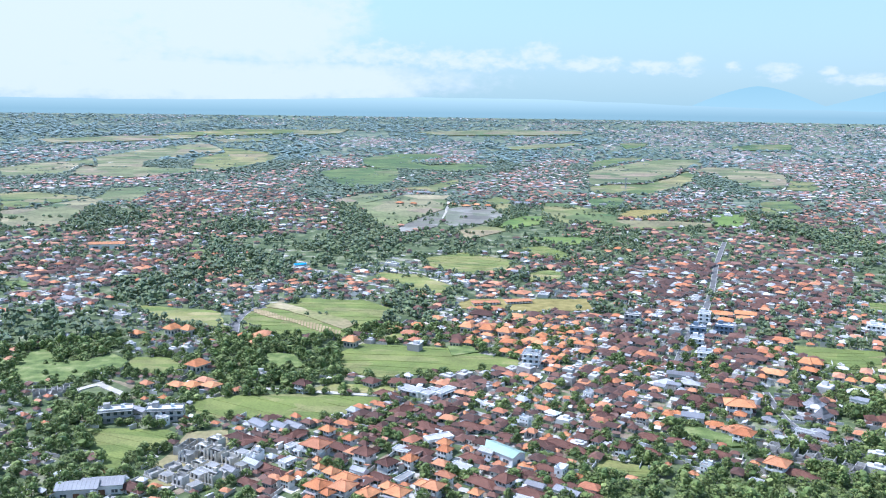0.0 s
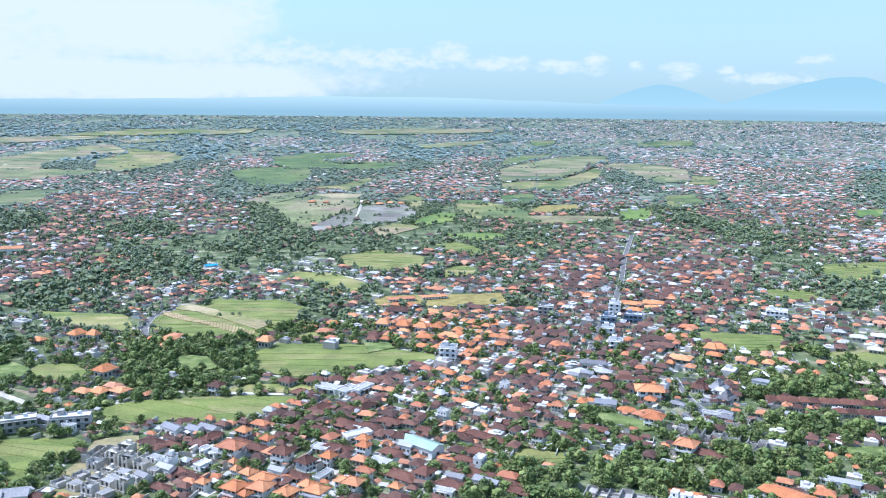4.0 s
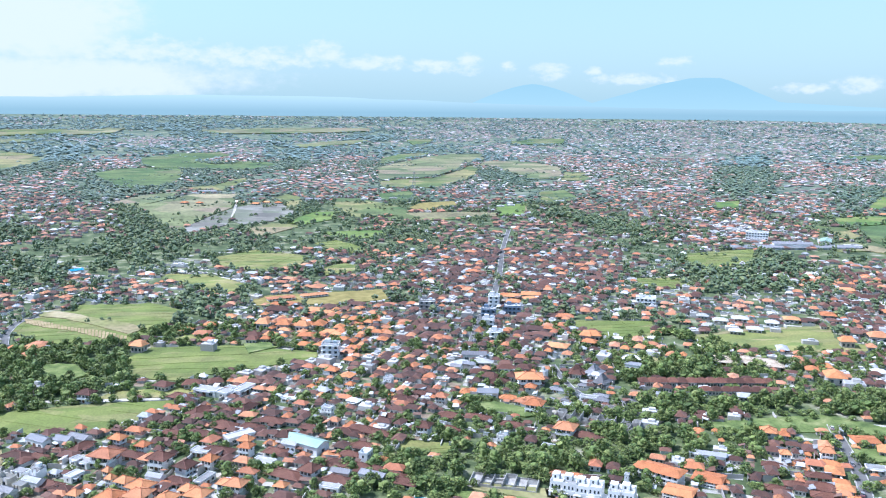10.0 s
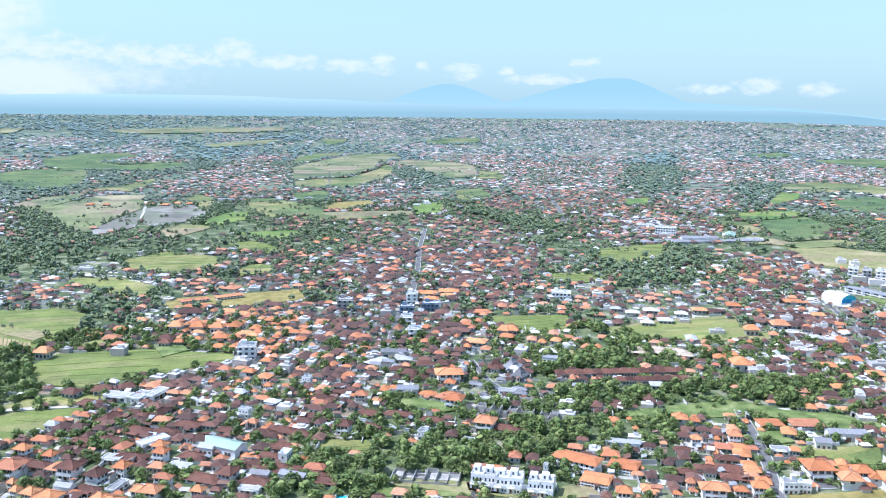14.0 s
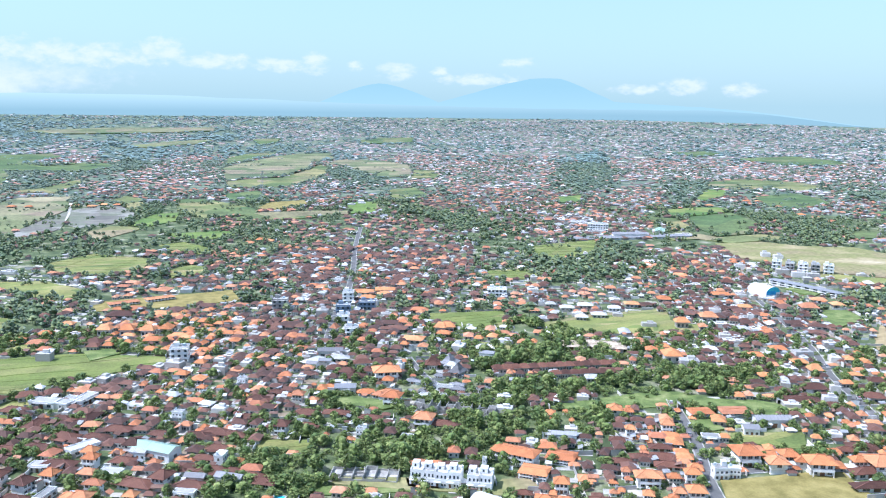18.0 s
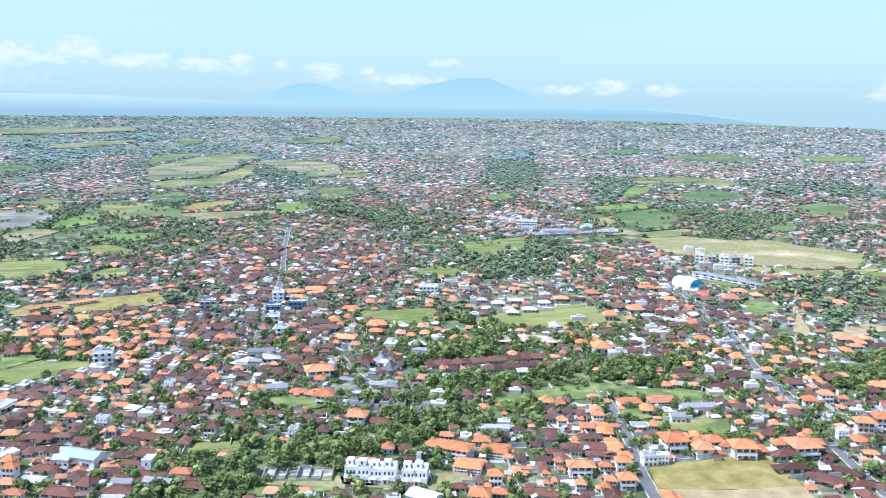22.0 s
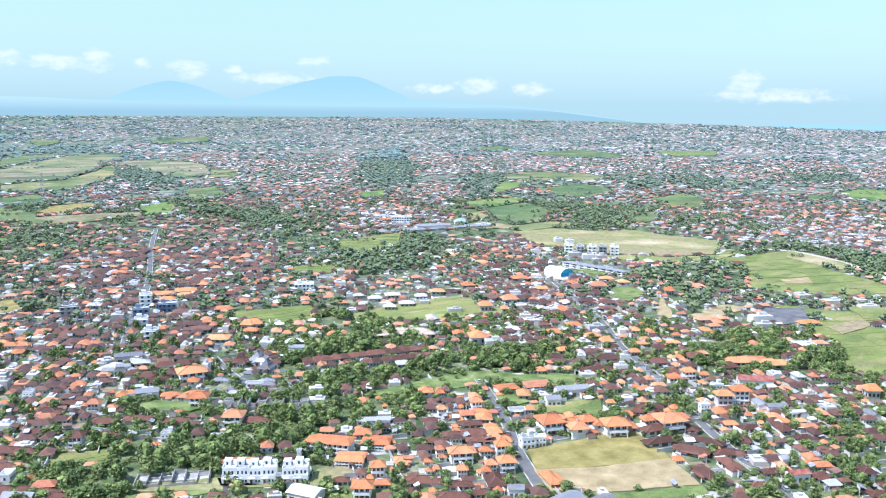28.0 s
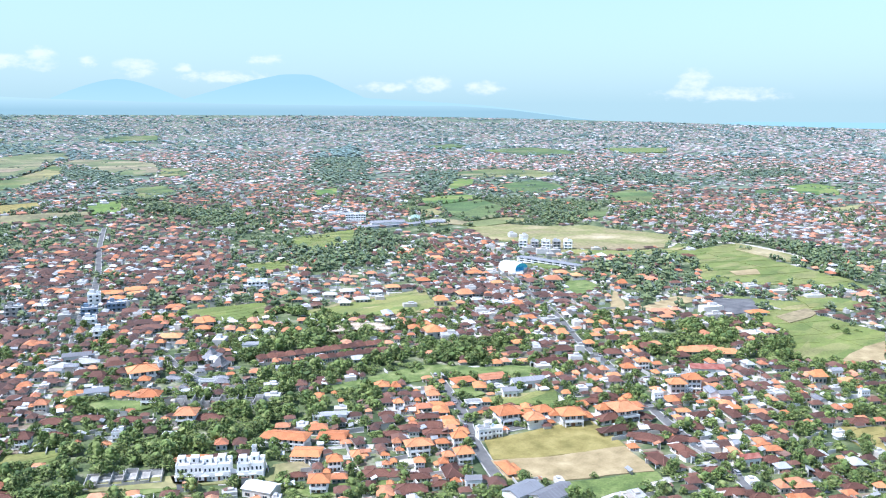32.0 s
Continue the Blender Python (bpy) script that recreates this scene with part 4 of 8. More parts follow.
FIELDS.append(('lawn', 0, [(-290, 951), (-263, 941), (-258, 919), (-284, 924)]))
FIELDS.append(('lawn', 0, [(-263, 500), (-269, 543), (-262, 549), (-242, 519), (-227, 522), (-215, 538), (-200, 524), (-196, 509), (-220, 482), (-242, 473)]))
FIELDS.append(('lawn', 0, [(-116, 547), (-96, 541), (-85, 516), (-98, 509), (-111, 520)]))
FIELDS.append(('green', 9, [(114, 1081), (160, 1084), (194, 1082), (190, 1045), (150, 1016), (126, 1040)]))
FIELDS.append(('olive', 7, [(84, 833), (110, 853), (126, 842), (115, 806), (86, 794)]))
FIELDS.append(('olive', 0, [(-44, 585), (-24, 605), (-20, 590), (-39, 577)]))
FIELDS.append(('lawn', 0, [(5, 566), (20, 571), (27, 554), (8, 543)]))
FIELDS.append(('lawn', 0, [(-401, 756), (-386, 768), (-367, 749), (-379, 733)]))
FIELDS.append(('olive', 0, [(236, 505), (260, 480), (273, 460), (268, 454), (237, 490)]))
FIELDS.append(('olive', 0, [(640, 316), (662, 292), (653, 257), (621, 269), (611, 289)]))
FIELDS.append(('dirt', 0, [(565, 291), (606, 289), (600, 275), (554, 275)]))
FIELDS.append(('straw', 0, [(492, 211), (532, 215), (557, 212), (510, 193), (488, 199)]))
FIELDS.append(('straw', 0, [(696, 406), (726, 396), (706, 381), (684, 392)]))
FIELDS.append(('dirt', 0, [(855, 493), (830, 416), (796, 385), (789, 403), (812, 468)]))
FIELDS.append(('lawn', 0, [(544, 472), (563, 463), (549, 437), (507, 427), (515, 448)]))
FIELDS.append(('lawn', 0, [(581, 547), (619, 552), (607, 525), (578, 512)]))
FIELDS.append(('lawn', 0, [(282, 321), (293, 316), (289, 303), (273, 303)]))
WOODS.append([(-306, 572), (-298, 604), (-274, 625), (-262, 640), (-217, 577), (-217, 543), (-254, 547), (-254, 498), (-252, 466)])
WOODS.append([(-302, 715), (-301, 763), (-236, 772), (-212, 725), (-226, 691), (-260, 683), (-277, 666)])
WOODS.append([(-343, 643), (-329, 659), (-300, 645), (-265, 614), (-290, 588), (-313, 584)])
WOODS.append([(226, 595), (252, 650), (251, 616), (231, 575)])
WOODS.append([(189, 1083), (230, 1067), (266, 1100), (237, 1006), (187, 993)])
WOODS.append([(475, 325), (530, 325), (513, 297), (489, 279), (441, 254), (473, 258), (515, 258), (470, 230), (441, 240), (405, 284), (442, 315)])
WOODS.append([(838, 419), (790, 366), (729, 281), (786, 304), (856, 381), (913, 445)])
WOODS.append([(459, 777), (542, 815), (449, 656), (393, 630), (407, 690)])
WOODS.append([(232, 620), (252, 656), (269, 653), (255, 601), (234, 581)])
DENSE.append([(-503, 1021), (-440, 1047), (-330, 966), (-278, 1010), (-222, 971), (-210, 864), (-244, 803), (-296, 830), (-276, 705), (-291, 664), (-322, 644)])
DENSE.append([(714, 1603), (989, 1764), (670, 1187), (560, 1141), (520, 1196)])
DENSE.append([(396, 951), (468, 978), (417, 856), (339, 823)])
DENSE.append([(552, 933), (602, 892), (515, 732), (516, 675), (440, 626), (411, 687)])
DENSE.append([(906, 799), (875, 684), (812, 539), (914, 559), (947, 647), (961, 772)])
FIELDS.append(('olive', 10, [(586, 1551), (649, 1576), (611, 1410), (568, 1375), (508, 1298), (527, 1388)]))
FIELDS.append(('green', 10, [(430, 1350), (483, 1354), (441, 1215), (393, 1206)]))
FIELDS.append(('dirt', 0, [(-146, 685), (-133, 691), (-86, 650), (-61, 622), (-72, 608), (-95, 635), (-122, 664), (-142, 675)]))
FIELDS.append(('lawn', 0, [(123, 421), (134, 422), (146, 408), (162, 406), (158, 396), (144, 394), (132, 404), (122, 412)]))
VILLAGES = []
VILLAGES.append([(-1441, 2778), (-1348, 2979), (-1141, 3234), (-899, 3369), (-986, 3082), (-1087, 2813), (-1114, 2458), (-1200, 2307)])
VILLAGES.append([(-193, 3135), (-49, 3209), (38, 3426), (132, 3387), (131, 2953), (81, 2581), (-39, 2555), (-141, 2909)])
VILLAGES.append([(-881, 1805), (-781, 1946), (-596, 1978), (-552, 1829), (-681, 1753), (-653, 1680), (-759, 1572)])
VILLAGES.append([(-533, 3312), (-344, 3628), (-56, 3628), (-196, 3183), (-382, 3145)])
VILLAGES.append([(-403, 2722), (-257, 2707), (-220, 2321), (-328, 2214)])
CLAY = []
CLAY.append([(299, 356), (367, 318), (396, 243), (376, 185), (313, 225), (273, 232), (225, 246), (226, 268)])
CLAY.append([(473, 394), (502, 311), (446, 256), (389, 315)])
CLAY.append([(14, 682), (112, 654), (118, 555), (66, 515), (28, 553)])
WHITES = []
WHITES.append([(1114, 703), (1275, 501), (907, 353), (892, 422), (901, 521), (849, 541)])
WHITES.append([(589, 1056), (692, 1101), (774, 1097), (759, 990), (653, 864), (535, 933)])
WHITES.append([(1251, 1721), (1709, 1792), (1701, 1483), (1505, 1578)])
WHITES.append([(909, 1288), (1103, 1360), (926, 1138), (840, 1157)])
WHITES.append([(359, 1414), (453, 1475), (451, 1377), (332, 1240)])
WHITES.append([(390, 1675), (561, 1757), (581, 1645), (443, 1509)])
WHITES.append([(141, 1528), (230, 1579), (277, 1606), (221, 1448)])
WHITES.append([(-819, 3504), (-687, 3543), (-437, 3607), (-506, 3425)])
ROADS = []
ROADS.append(('main', 4.4, [(156, 536), (183, 604), (217, 679), (254, 776), (300, 907), (359, 1061)]))
ROADS.append(('main', 4.3, [(287, 150), (299, 167), (313, 194), (340, 238), (378, 292), (410, 345), (447, 394), (488, 459), (525, 521)]))
ROADS.append(('lane', 5, [(223, 226), (239, 256), (247, 269), (264, 294), (285, 333), (294, 349)]))
ROADS.append(('lane', 4, [(246, 266), (267, 260), (288, 255)]))
ROADS.append(('lane', 5, [(-149, 597), (-155, 633), (-152, 666), (-130, 689)]))
ROADS.append(('path', 4, [(-102, 473), (-86, 471), (-58, 467), (-28, 463)]))
ROADS.append(('path', 5, [(-53, 843), (-22, 812), (7, 788)]))
ROADS.append(('lane', 5, [(228, 512), (254, 490), (279, 468)]))
ROADS.append(('path', 4, [(240, 189), (254, 187), (273, 181)]))
ROADS.append(('path', 5, [(136, 295), (164, 279), (186, 270)]))
ROADS.append(('path', 6, [(596, 304), (601, 277), (596, 228)]))
ROADS.append(('lane', 3, [(192, 478), (187, 422), (210, 372)]))
ROADS.append(('lane', 6, [(728, 1431), (671, 1292), (615, 1163), (572, 1070)]))
ROADS.append(('path', 3.5, [(-61, 860), (-29, 834), (0, 811), (32, 801)]))
ROADS.append(('path', 3.5, [(-61, 719), (-44, 715), (-24, 705)]))
ROADS.append(('path', 6, [(-884, 1997), (-966, 2262), (-897, 2188), (-935, 2414), (-861, 2480)]))
ROADS.append(('path', 5, [(-161, 1419), (-132, 1494), (-94, 1557)]))
ROADS.append(('path', 5, [(-9, 1170), (2, 1285), (8, 1373), (12, 1493)]))
ROADS.append(('path', 5, [(838, 2118), (807, 1984), (728, 1805)]))
ROADS.append(('path', 8, [(717, 509), (756, 514), (807, 532), (854, 494), (830, 416), (773, 343)]))


# ---- fields and roads ----
def inside(poly, x, y):
    hit = np.zeros(np.shape(x), bool)
    n = len(poly)
    for i in range(n):
        (x0, y0), (x1, y1) = poly[i], poly[(i + 1) % n]
        if y0 == y1:
            continue
        hit ^= ((y0 > y) != (y1 > y)) & (x < (x1 - x0) * (y - y0) / (y1 - y0) + x0)
    return hit


FIELD_WORDS = {"green": "bright green rice field", "lawn": "rough green grass lot", "olive": "yellow-green rice field", "gold": "golden ripe rice field",
               "straw": "pale cut stubble field", "pale": "dry grey-green paddy field", "dirt": "bare sandy building plot", "lot": "dark grey tarmac lot", "meadow": "rough green pasture plots", "furrow": "grey-brown ploughed paddy"}


FIELD_MADE = []


def make_field(kind, gap, poly):
    area = sum(poly[i][0] * poly[(i + 1) % len(poly)][1] - poly[(i + 1) % len(poly)][0] * poly[i][1] for i in range(len(poly)))
    if area < 0:
        poly = poly[::-1]
    c = np.mean(poly, axis=0)
    # soften the outline
    line = []
    for i in range(len(poly)):
        p, q = np.array(poly[i]), np.array(poly[(i + 1) % len(poly)])
        d = q - p
        side = np.array((d[1], -d[0])) / max(1e-6, np.hypot(*d))
        steps = max(2, min(9, int(np.hypot(*d) / 8)))
        for s in range(steps):
            u = s / steps
            j = noise.noise((p[0] * 0.1 + u * 3, p[1] * 0.1, 5.0)) * min(3.0, np.hypot(*d) * 0.05)
            line.append(p + d * u + side * (j if s else 0))
    r = float(np.hypot(*c))
    z = [float(lift(*p)) for p in line]
    top = 0.16 + r * 0.0004 + 0.006 * len(FIELD_MADE) + max(0.0, r - 2500) * 0.002
    FIELD_MADE.append(c)
    bm = bmesh.new()
    vs = [bm.verts.new((p[0], p[1], q + top)) for p, q in zip(line, z)]
    lo = [bm.verts.new((p[0], p[1], q - 0.3)) for p, q in zip(line, z)]
    bm.faces.new(vs)
    for i in range(len(vs)):
        k = (i + 1) % len(vs)
        bm.faces.new((lo[i], lo[k], vs[k], vs[i]))
    bmesh.ops.triangulate(bm, faces=[f for f in bm.faces if len(f.verts) > 4])
    me = bpy.data.meshes.new("field")
    bm.to_mesh(me)
    bm.free()
    me.materials.append(M[kind + "_far" if r > 1000 and kind in ("olive", "green") else kind])
    ob = tagged(new("field", me), FIELD_WORDS[kind] + (" divided by low grassy bunds" if gap else " beside houses and trees"), "field", "fields", "structure")
    if gap and r < 1000:
        s = Shape()
        ang = radians(-20 + 50 * noise.noise((c[0] * 0.01, c[1] * 0.01, 0)))
        for turn, step in ((ang, gap * 1.2), (ang + math.pi / 2, gap * 5.0))[:1 if r < 560 else 2]:
            e, o = np.array((math.cos(turn), math.sin(turn))), np.array((-math.sin(turn), math.cos(turn)))
            pts = np.array(line)
            t0, t1 = (pts @ e).min(), (pts @ e).max()
            k = (pts @ o).min() + step * 0.6
            wide = 0.12 + gap * 0.006
            while k < (pts @ o).max():
                us = np.arange(t0, t1, max(2.0, gap * 0.4))
                bend = np.array([noise.noise((u * 0.02, k * 0.05, 1.0)) * gap * 0.35 for u in us])
                xy = us[:, None] * e + (k + bend)[:, None] * o
                ok = inside(poly, xy[:, 0], xy[:, 1])
                for i in range(len(us) - 1):
                    if ok[i] and ok[i + 1] and noise.noise((us[i] * 0.03, k * 0.3, 2.0)) > -0.25:
                        h = top + float(lift(*xy[i]))
                        s.bar((*xy[i], h - wide * 0.1), (*xy[i + 1], h - wide * 0.1), wide)
                k += step * (0.7 + 0.6 * random.random())
        if s.v:
            bund = part("bund", s, kind, ob)
            tagged(bund, kind="stuff")


for spec in FIELDS:
    make_field(*spec)


def smooth_line(pts, step=6.0):
    pts = [np.array(p, float) for p in pts]
    out = []
    for i in range(len(pts) - 1):
        a, b = pts[max(0, i - 1)], pts[i]
        c, d = pts[i + 1], pts[min(len(pts) - 1, i + 2)]
        n = max(2, int(np.hypot(*(c - b)) / step))
        for k in range(n):
            t = k / n
            out.append(0.5 * ((2 * b) + (c - a) * t + (2 * a - 5 * b + 4 * c - d) * t * t + (3 * b - a - 3 * c + d) * t ** 3))
    out.append(pts[-1])
    return out


def make_road(kind, width, pts):
    line = smooth_line(pts)
    layers = [("road", width, 0.12 if kind != "path" else 0.1, "path" if kind == "path" else "asphalt")]
    root = None
    for name, w, z, mat in layers + ([("pavement", 0.55, 0.22, "concrete")] if kind == "main" else [("verge", 0.5, 0.2, "concrete")] if kind == "lane" else []):
        for sgn in ((0,) if name == "road" else (-1, 1)):
            s = Shape()
            v = []
            for i, p in enumerate(line):
                d = line[min(i + 1, len(line) - 1)] - line[max(i - 1, 0)]
                d = np.array((-d[1], d[0])) / np.hypot(*d)
                c = p + d * sgn * (width / 2 + w / 2)
                r = float(lift(*p)) + np.hypot(*p) * 0.0006
                a, b = c + d * w / 2, c - d * w / 2
                v += [(*a, -0.2 + r), (*b, -0.2 + r), (*b, z + r), (*a, z + r)]
            f = []
            for i in range(len(line) - 1):
                k, n = 4 * i, 4 * i + 4
                f += [(k + 3, k + 2, n + 2, n + 3), (k + 2, k + 1, n + 1, n + 2), (k, k + 3, n + 3, n)]
            s.add(v, f)
            if name == "road":
                root = tagged(new("road", s.mesh("road", mat)), {"main": "grey asphalt street between house rows", "lane": "narrow grey asphalt lane between walls", "path": "pale gravel track across the fields"}[kind], "road", "roads", "structure")
            else:
                part(name, s, mat, root)


for spec in ROADS:
    make_road(*spec)


# ---- house models: built once at the origin, front towards -y, then copied ----
def openings(root, half_w, half_d, storeys, base=0.0, front=3):
    win, pane = Shape(), Shape()
    win.box(-0.8, -0.09, 0, 0.8, 0.0, 0.10).box(-0.8, -0.09, 1.3, 0.8, 0.0, 1.4).box(-0.8, -0.09, 0.1, -0.7, 0.0, 1.3).box(0.7, -0.09, 0.1, 0.8, 0.0, 1.3).box(-0.05, -0.08, 0.1, 0.05, 0.0, 1.3)
    pane.box(-0.7, -0.04, 0.1, 0.7, -0.005, 1.3)
    wm, pm = win.mesh("window", "frame"), pane.mesh("pane", "glass")
    for s in range(storeys):
        z = base + 0.75 + 2.6 * s
        spots = [(x, -half_d, 0) for x in np.linspace(-half_w * 0.62, half_w * 0.62, front) if s or abs(x) > 0.5]
        if s == storeys - 1:
            spots += [(half_w, 0.0, 90), (-half_w, 0.0, -90)]
        for x, y, turn in spots:
            o = new("window", wm)
            o.parent, o.matrix_basis = root, pose(x, y, z, 0, 0, turn)
            g = new("pane", pm)
            g.parent = o
    door = Shape().box(-0.75, -half_d - 0.07, base + 0.02, 0.75, -half_d, base + 2.15)
    part("door", door, "wood", root)


def hip_house(name, label, roof, cap, storeys, annex):
    """Tiled hip roof on rendered walls, 10 m wide and 8 m deep."""
    root = thing(name, label, "house", "houses of the town")
    h = 2.6 * storeys + 0.1
    walls = Shape().box(-3.8, -2.9, -0.4, 3.8, 2.9, h)
    walls.box(-4.1, -3.2, -0.4, 4.1, 3.2, 0.25)
    if storeys > 1:
        walls.box(-4.1, -3.2, 2.5, 4.1, 3.2, 2.7)
    part("wall", walls, "wall", root)
    rise = 2.5
    r = Shape().hip(10, 8, h - 0.1, rise, 1.2)
    part("roof", r, roof, root)
    c = Shape()
    z = h - 0.1
    for sx in (-1, 1):
        for sy in (-1, 1):
            c.bar((sx * 5, sy * 4, z + 0.2), (sx * 1.2, 0, z + rise + 0.04), 0.13)
    c.bar((-1.2, 0, z + rise + 0.05), (1.2, 0, z + rise + 0.05), 0.17)
    for sx in (-1, 1):
        c.box(sx * 1.2 - 0.16, -0.16, z + rise, sx * 1.2 + 0.16, 0.16, z + rise + 0.5)
    part("ridge_cap", c, cap, root)
    openings(root, 3.8, 2.9, storeys)
    if annex == 1:  # lean-to porch with its own low roof
        part("porch_roof", Shape().hip(5.6, 3.4, 2.3, 0.8, 1.6, cy=-4.4), roof, root)
        for x in (-2.4, 2.4):
            part("porch_post", Shape().box(x - 0.14, -5.8, -0.3, x + 0.14, -5.5, 2.4), "white", root)
    elif annex == 2:  # balcony
        part("balcony", Shape().box(-3.4, -4.3, 2.5, 3.4, -2.9, 2.7).box(-3.4, -4.3, 2.7, 3.4, -4.18, 3.5), "white", root)
        part("column", Shape().box(-3.4, -4.25, -0.3, -3.15, -4.0, 2.5), "white", root)
        part("column", Shape().box(3.15, -4.25, -0.3, 3.4, -4.0, 2.5), "white", root)
    elif annex == 3:  # side wing
        part("wing", Shape().box(3.0, -5.2, -0.4, 6.4, 0.5, 2.9), "wall", root)
        part("wing_roof", Shape().hip(4.6, 7.0, 2.85, 1.5, 0.2, cx=4.7, cy=-2.3), roof, root)
    return root


def flat_house(name, label, storeys, style):
    root = thing(name, label, "house", "houses of the town")
    h = 3.0 * storeys
    part("wall", Shape().box(-4.8, -3.8, -0.4, 4.8, 3.8, h), "white" if style else "wall", root)
    rim = Shape()
    for a in ((-5.0, -4.0, 5.0, -3.7), (-5.0, 3.7, 5.0, 4.0), (-5.0, -3.7, -4.7, 3.7), (4.7, -3.7, 5.0, 3.7)):
        rim.box(a[0], a[1], h - 0.25, a[2], a[3], h + 0.55)
    part("parapet", rim, "white", root)
    part("roof", Shape().box(-4.7, -3.7, h, 4.7, 3.7, h + 0.18), "slab", root)
    openings(root, 4.8, 3.8, storeys, front=3)
    if storeys > 1:
        if style > 1:
            part("stair_head", Shape().box(1.0, 0.2, h + 0.1, 4.0, 3.2, h + 2.5).box(0.8, 0.0, h + 2.5, 4.2, 3.4, h + 2.7), "white", root)
        for s in range(1, storeys):
            part("canopy", Shape().box(-4.8, -5.0, 3.0 * s - 0.15, 4.8, -3.8, 3.0 * s + 0.1).box(-4.8, -5.0, 3.0 * s + 0.1, 4.8, -4.9, 3.0 * s + 0.95), "white", root)
        part("water_tank", Shape().box(-3.6, 1.2, h + 0.15, -2.2, 2.6, h + 1.6).box(-3.3, 1.5, h + 1.6, -2.5, 2.3, h + 1.8), "tinted", root)
    else:
        part("canopy", Shape().box(-3.0, -5.4, 2.6, 3.0, -3.8, 2.8), "slab", root)
    return root


def shed(name, label, roof):
    root = thing(name, label, "shed", "sheds of the town")
    h = 3.8
    part("wall", Shape().box(-4.7, -3.6, -0.4, 4.7, 3.6, h), "wall", root)
    part("gable_end", Shape().add([(-4.7, -3.6, h), (-4.7, 3.6, h), (-4.7, 0, h + 1.25), (-4.55, -3.6, h), (-4.55, 3.6, h), (-4.55, 0, h + 1.25)], [(0, 2, 1), (3, 4, 5), (0, 3, 5, 2), (1, 2, 5, 4)]), "wall", root)
    part("gable_end", Shape().add([(4.55, -3.6, h), (4.55, 3.6, h), (4.55, 0, h + 1.25), (4.7, -3.6, h), (4.7, 3.6, h), (4.7, 0, h + 1.25)], [(0, 2, 1), (3, 4, 5), (0, 3, 5, 2), (1, 2, 5, 4)]), "wall", root)
    part("roof", Shape().gable(10, 8.2, h, 1.45), roof, root)
    rib = Shape()
    for k in range(11):
        x = -4.9 + k * 0.98
        rib.bar((x, -4.05, h + 0.16), (x, 0, h + 1.6), 0.05)
        rib.bar((x, 4.05, h + 0.16), (x, 0, h + 1.6), 0.05)
    part("roof_rib", rib, roof, root)
    openings(root, 4.7, 3.6, 1, front=3)
    return root


def long_house(name, label, roof, cap):
    """Two-storey block, 24 m by 8 m, with galleries along its front."""
    root = thing(name, label, "building", "long buildings")
    part("wall", Shape().box(-11.4, -3.0, -0.4, 11.4, 3.6, 6.2), "wall", root)
    part("roof", Shape().hip(25, 9.6, 6.1, 2.2, 9.5), roof, root)
    part("ridge_cap", Shape().bar((-9.5, 0, 8.35), (9.5, 0, 8.35), 0.18), cap, root)
    for z in (0.1, 3.1):
        part("gallery", Shape().box(-11.6, -4.6, z - 0.2, 11.6, -3.0, z).box(-11.6, -4.6, z, 11.6, -4.5, z + 0.9), "white", root)
    for k in range(9):
        x = -11.4 + k * 2.85
        part("column", Shape().box(x - 0.15, -4.5, -0.3, x + 0.15, -4.2, 6.1), "white", root)
        if k < 8:
            for z in (0.1, 3.1):
                part("doorway", Shape().box(x + 0.7, -3.08, z, x + 2.1, -2.98, z + 2.2), "glass", root)
    return root


def block(name, label, wall, storeys, wide, deep):
    """Flat-roofed block of three or more storeys with a window band on each."""
    root = thing(name, label, "building", "taller blocks")
    h = 3.1 * storeys
    part("wall", Shape().box(-wide / 2, -deep / 2, -0.4, wide / 2, deep / 2, h), wall, root)
    pane = Shape().box(-0.85, -0.05, 0.0, 0.85, 0.03, 1.5).mesh("window", "glass")
    for s in range(storeys):
        z = 3.1 * s
        part("ledge", Shape().box(-wide / 2 - 0.3, -deep / 2 - 0.9, z + 2.85, wide / 2 + 0.3, -deep / 2, z + 3.05), "white" if wall == "white" else wall, root)
        n = max(2, int(wide / 3.2))
        for k in range(n):
            o = new("window", pane)
            o.parent, o.matrix_basis = root, pose(-wide / 2 + wide * (k + 0.5) / n, -deep / 2, z + 0.9)
        for k in range(max(2, int(deep / 4))):
            for side in (-1, 1):
                o = new("window", pane)
                o.parent, o.matrix_basis = root, pose(side * wide / 2, -deep / 2 + deep * (k + 0.5) / max(2, int(deep / 4)), z + 0.9, 0, 0, 90 * side)
    part("roof", Shape().box(-wide / 2, -deep / 2, h, wide / 2, deep / 2, h + 0.2), "slab", root)
    rim = Shape().box(-wide / 2, -deep / 2, h + 0.2, wide / 2, -deep / 2 + 0.2, h + 0.9).box(-wide / 2, deep / 2 - 0.2, h + 0.2, wide / 2, deep / 2, h + 0.9)
    part("parapet", rim.box(-wide / 2, -deep / 2 + 0.2, h + 0.2, -wide / 2 + 0.2, deep / 2 - 0.2, h + 0.9).box(wide / 2 - 0.2, -deep / 2 + 0.2, h + 0.2, wide / 2, deep / 2 - 0.2, h + 0.9), wall, root)
    part("stair_head", Shape().box(-wide * 0.35, deep * 0.05, h + 0.2, -wide * 0.35 + 3.2, deep * 0.05 + 3.2, h + 2.7), wall, root)
    part("water_tank", Shape().box(wide * 0.15, 0.4, h + 0.2, wide * 0.15 + 1.6, 2.0, h + 1.7), "tinted", root)
    return root


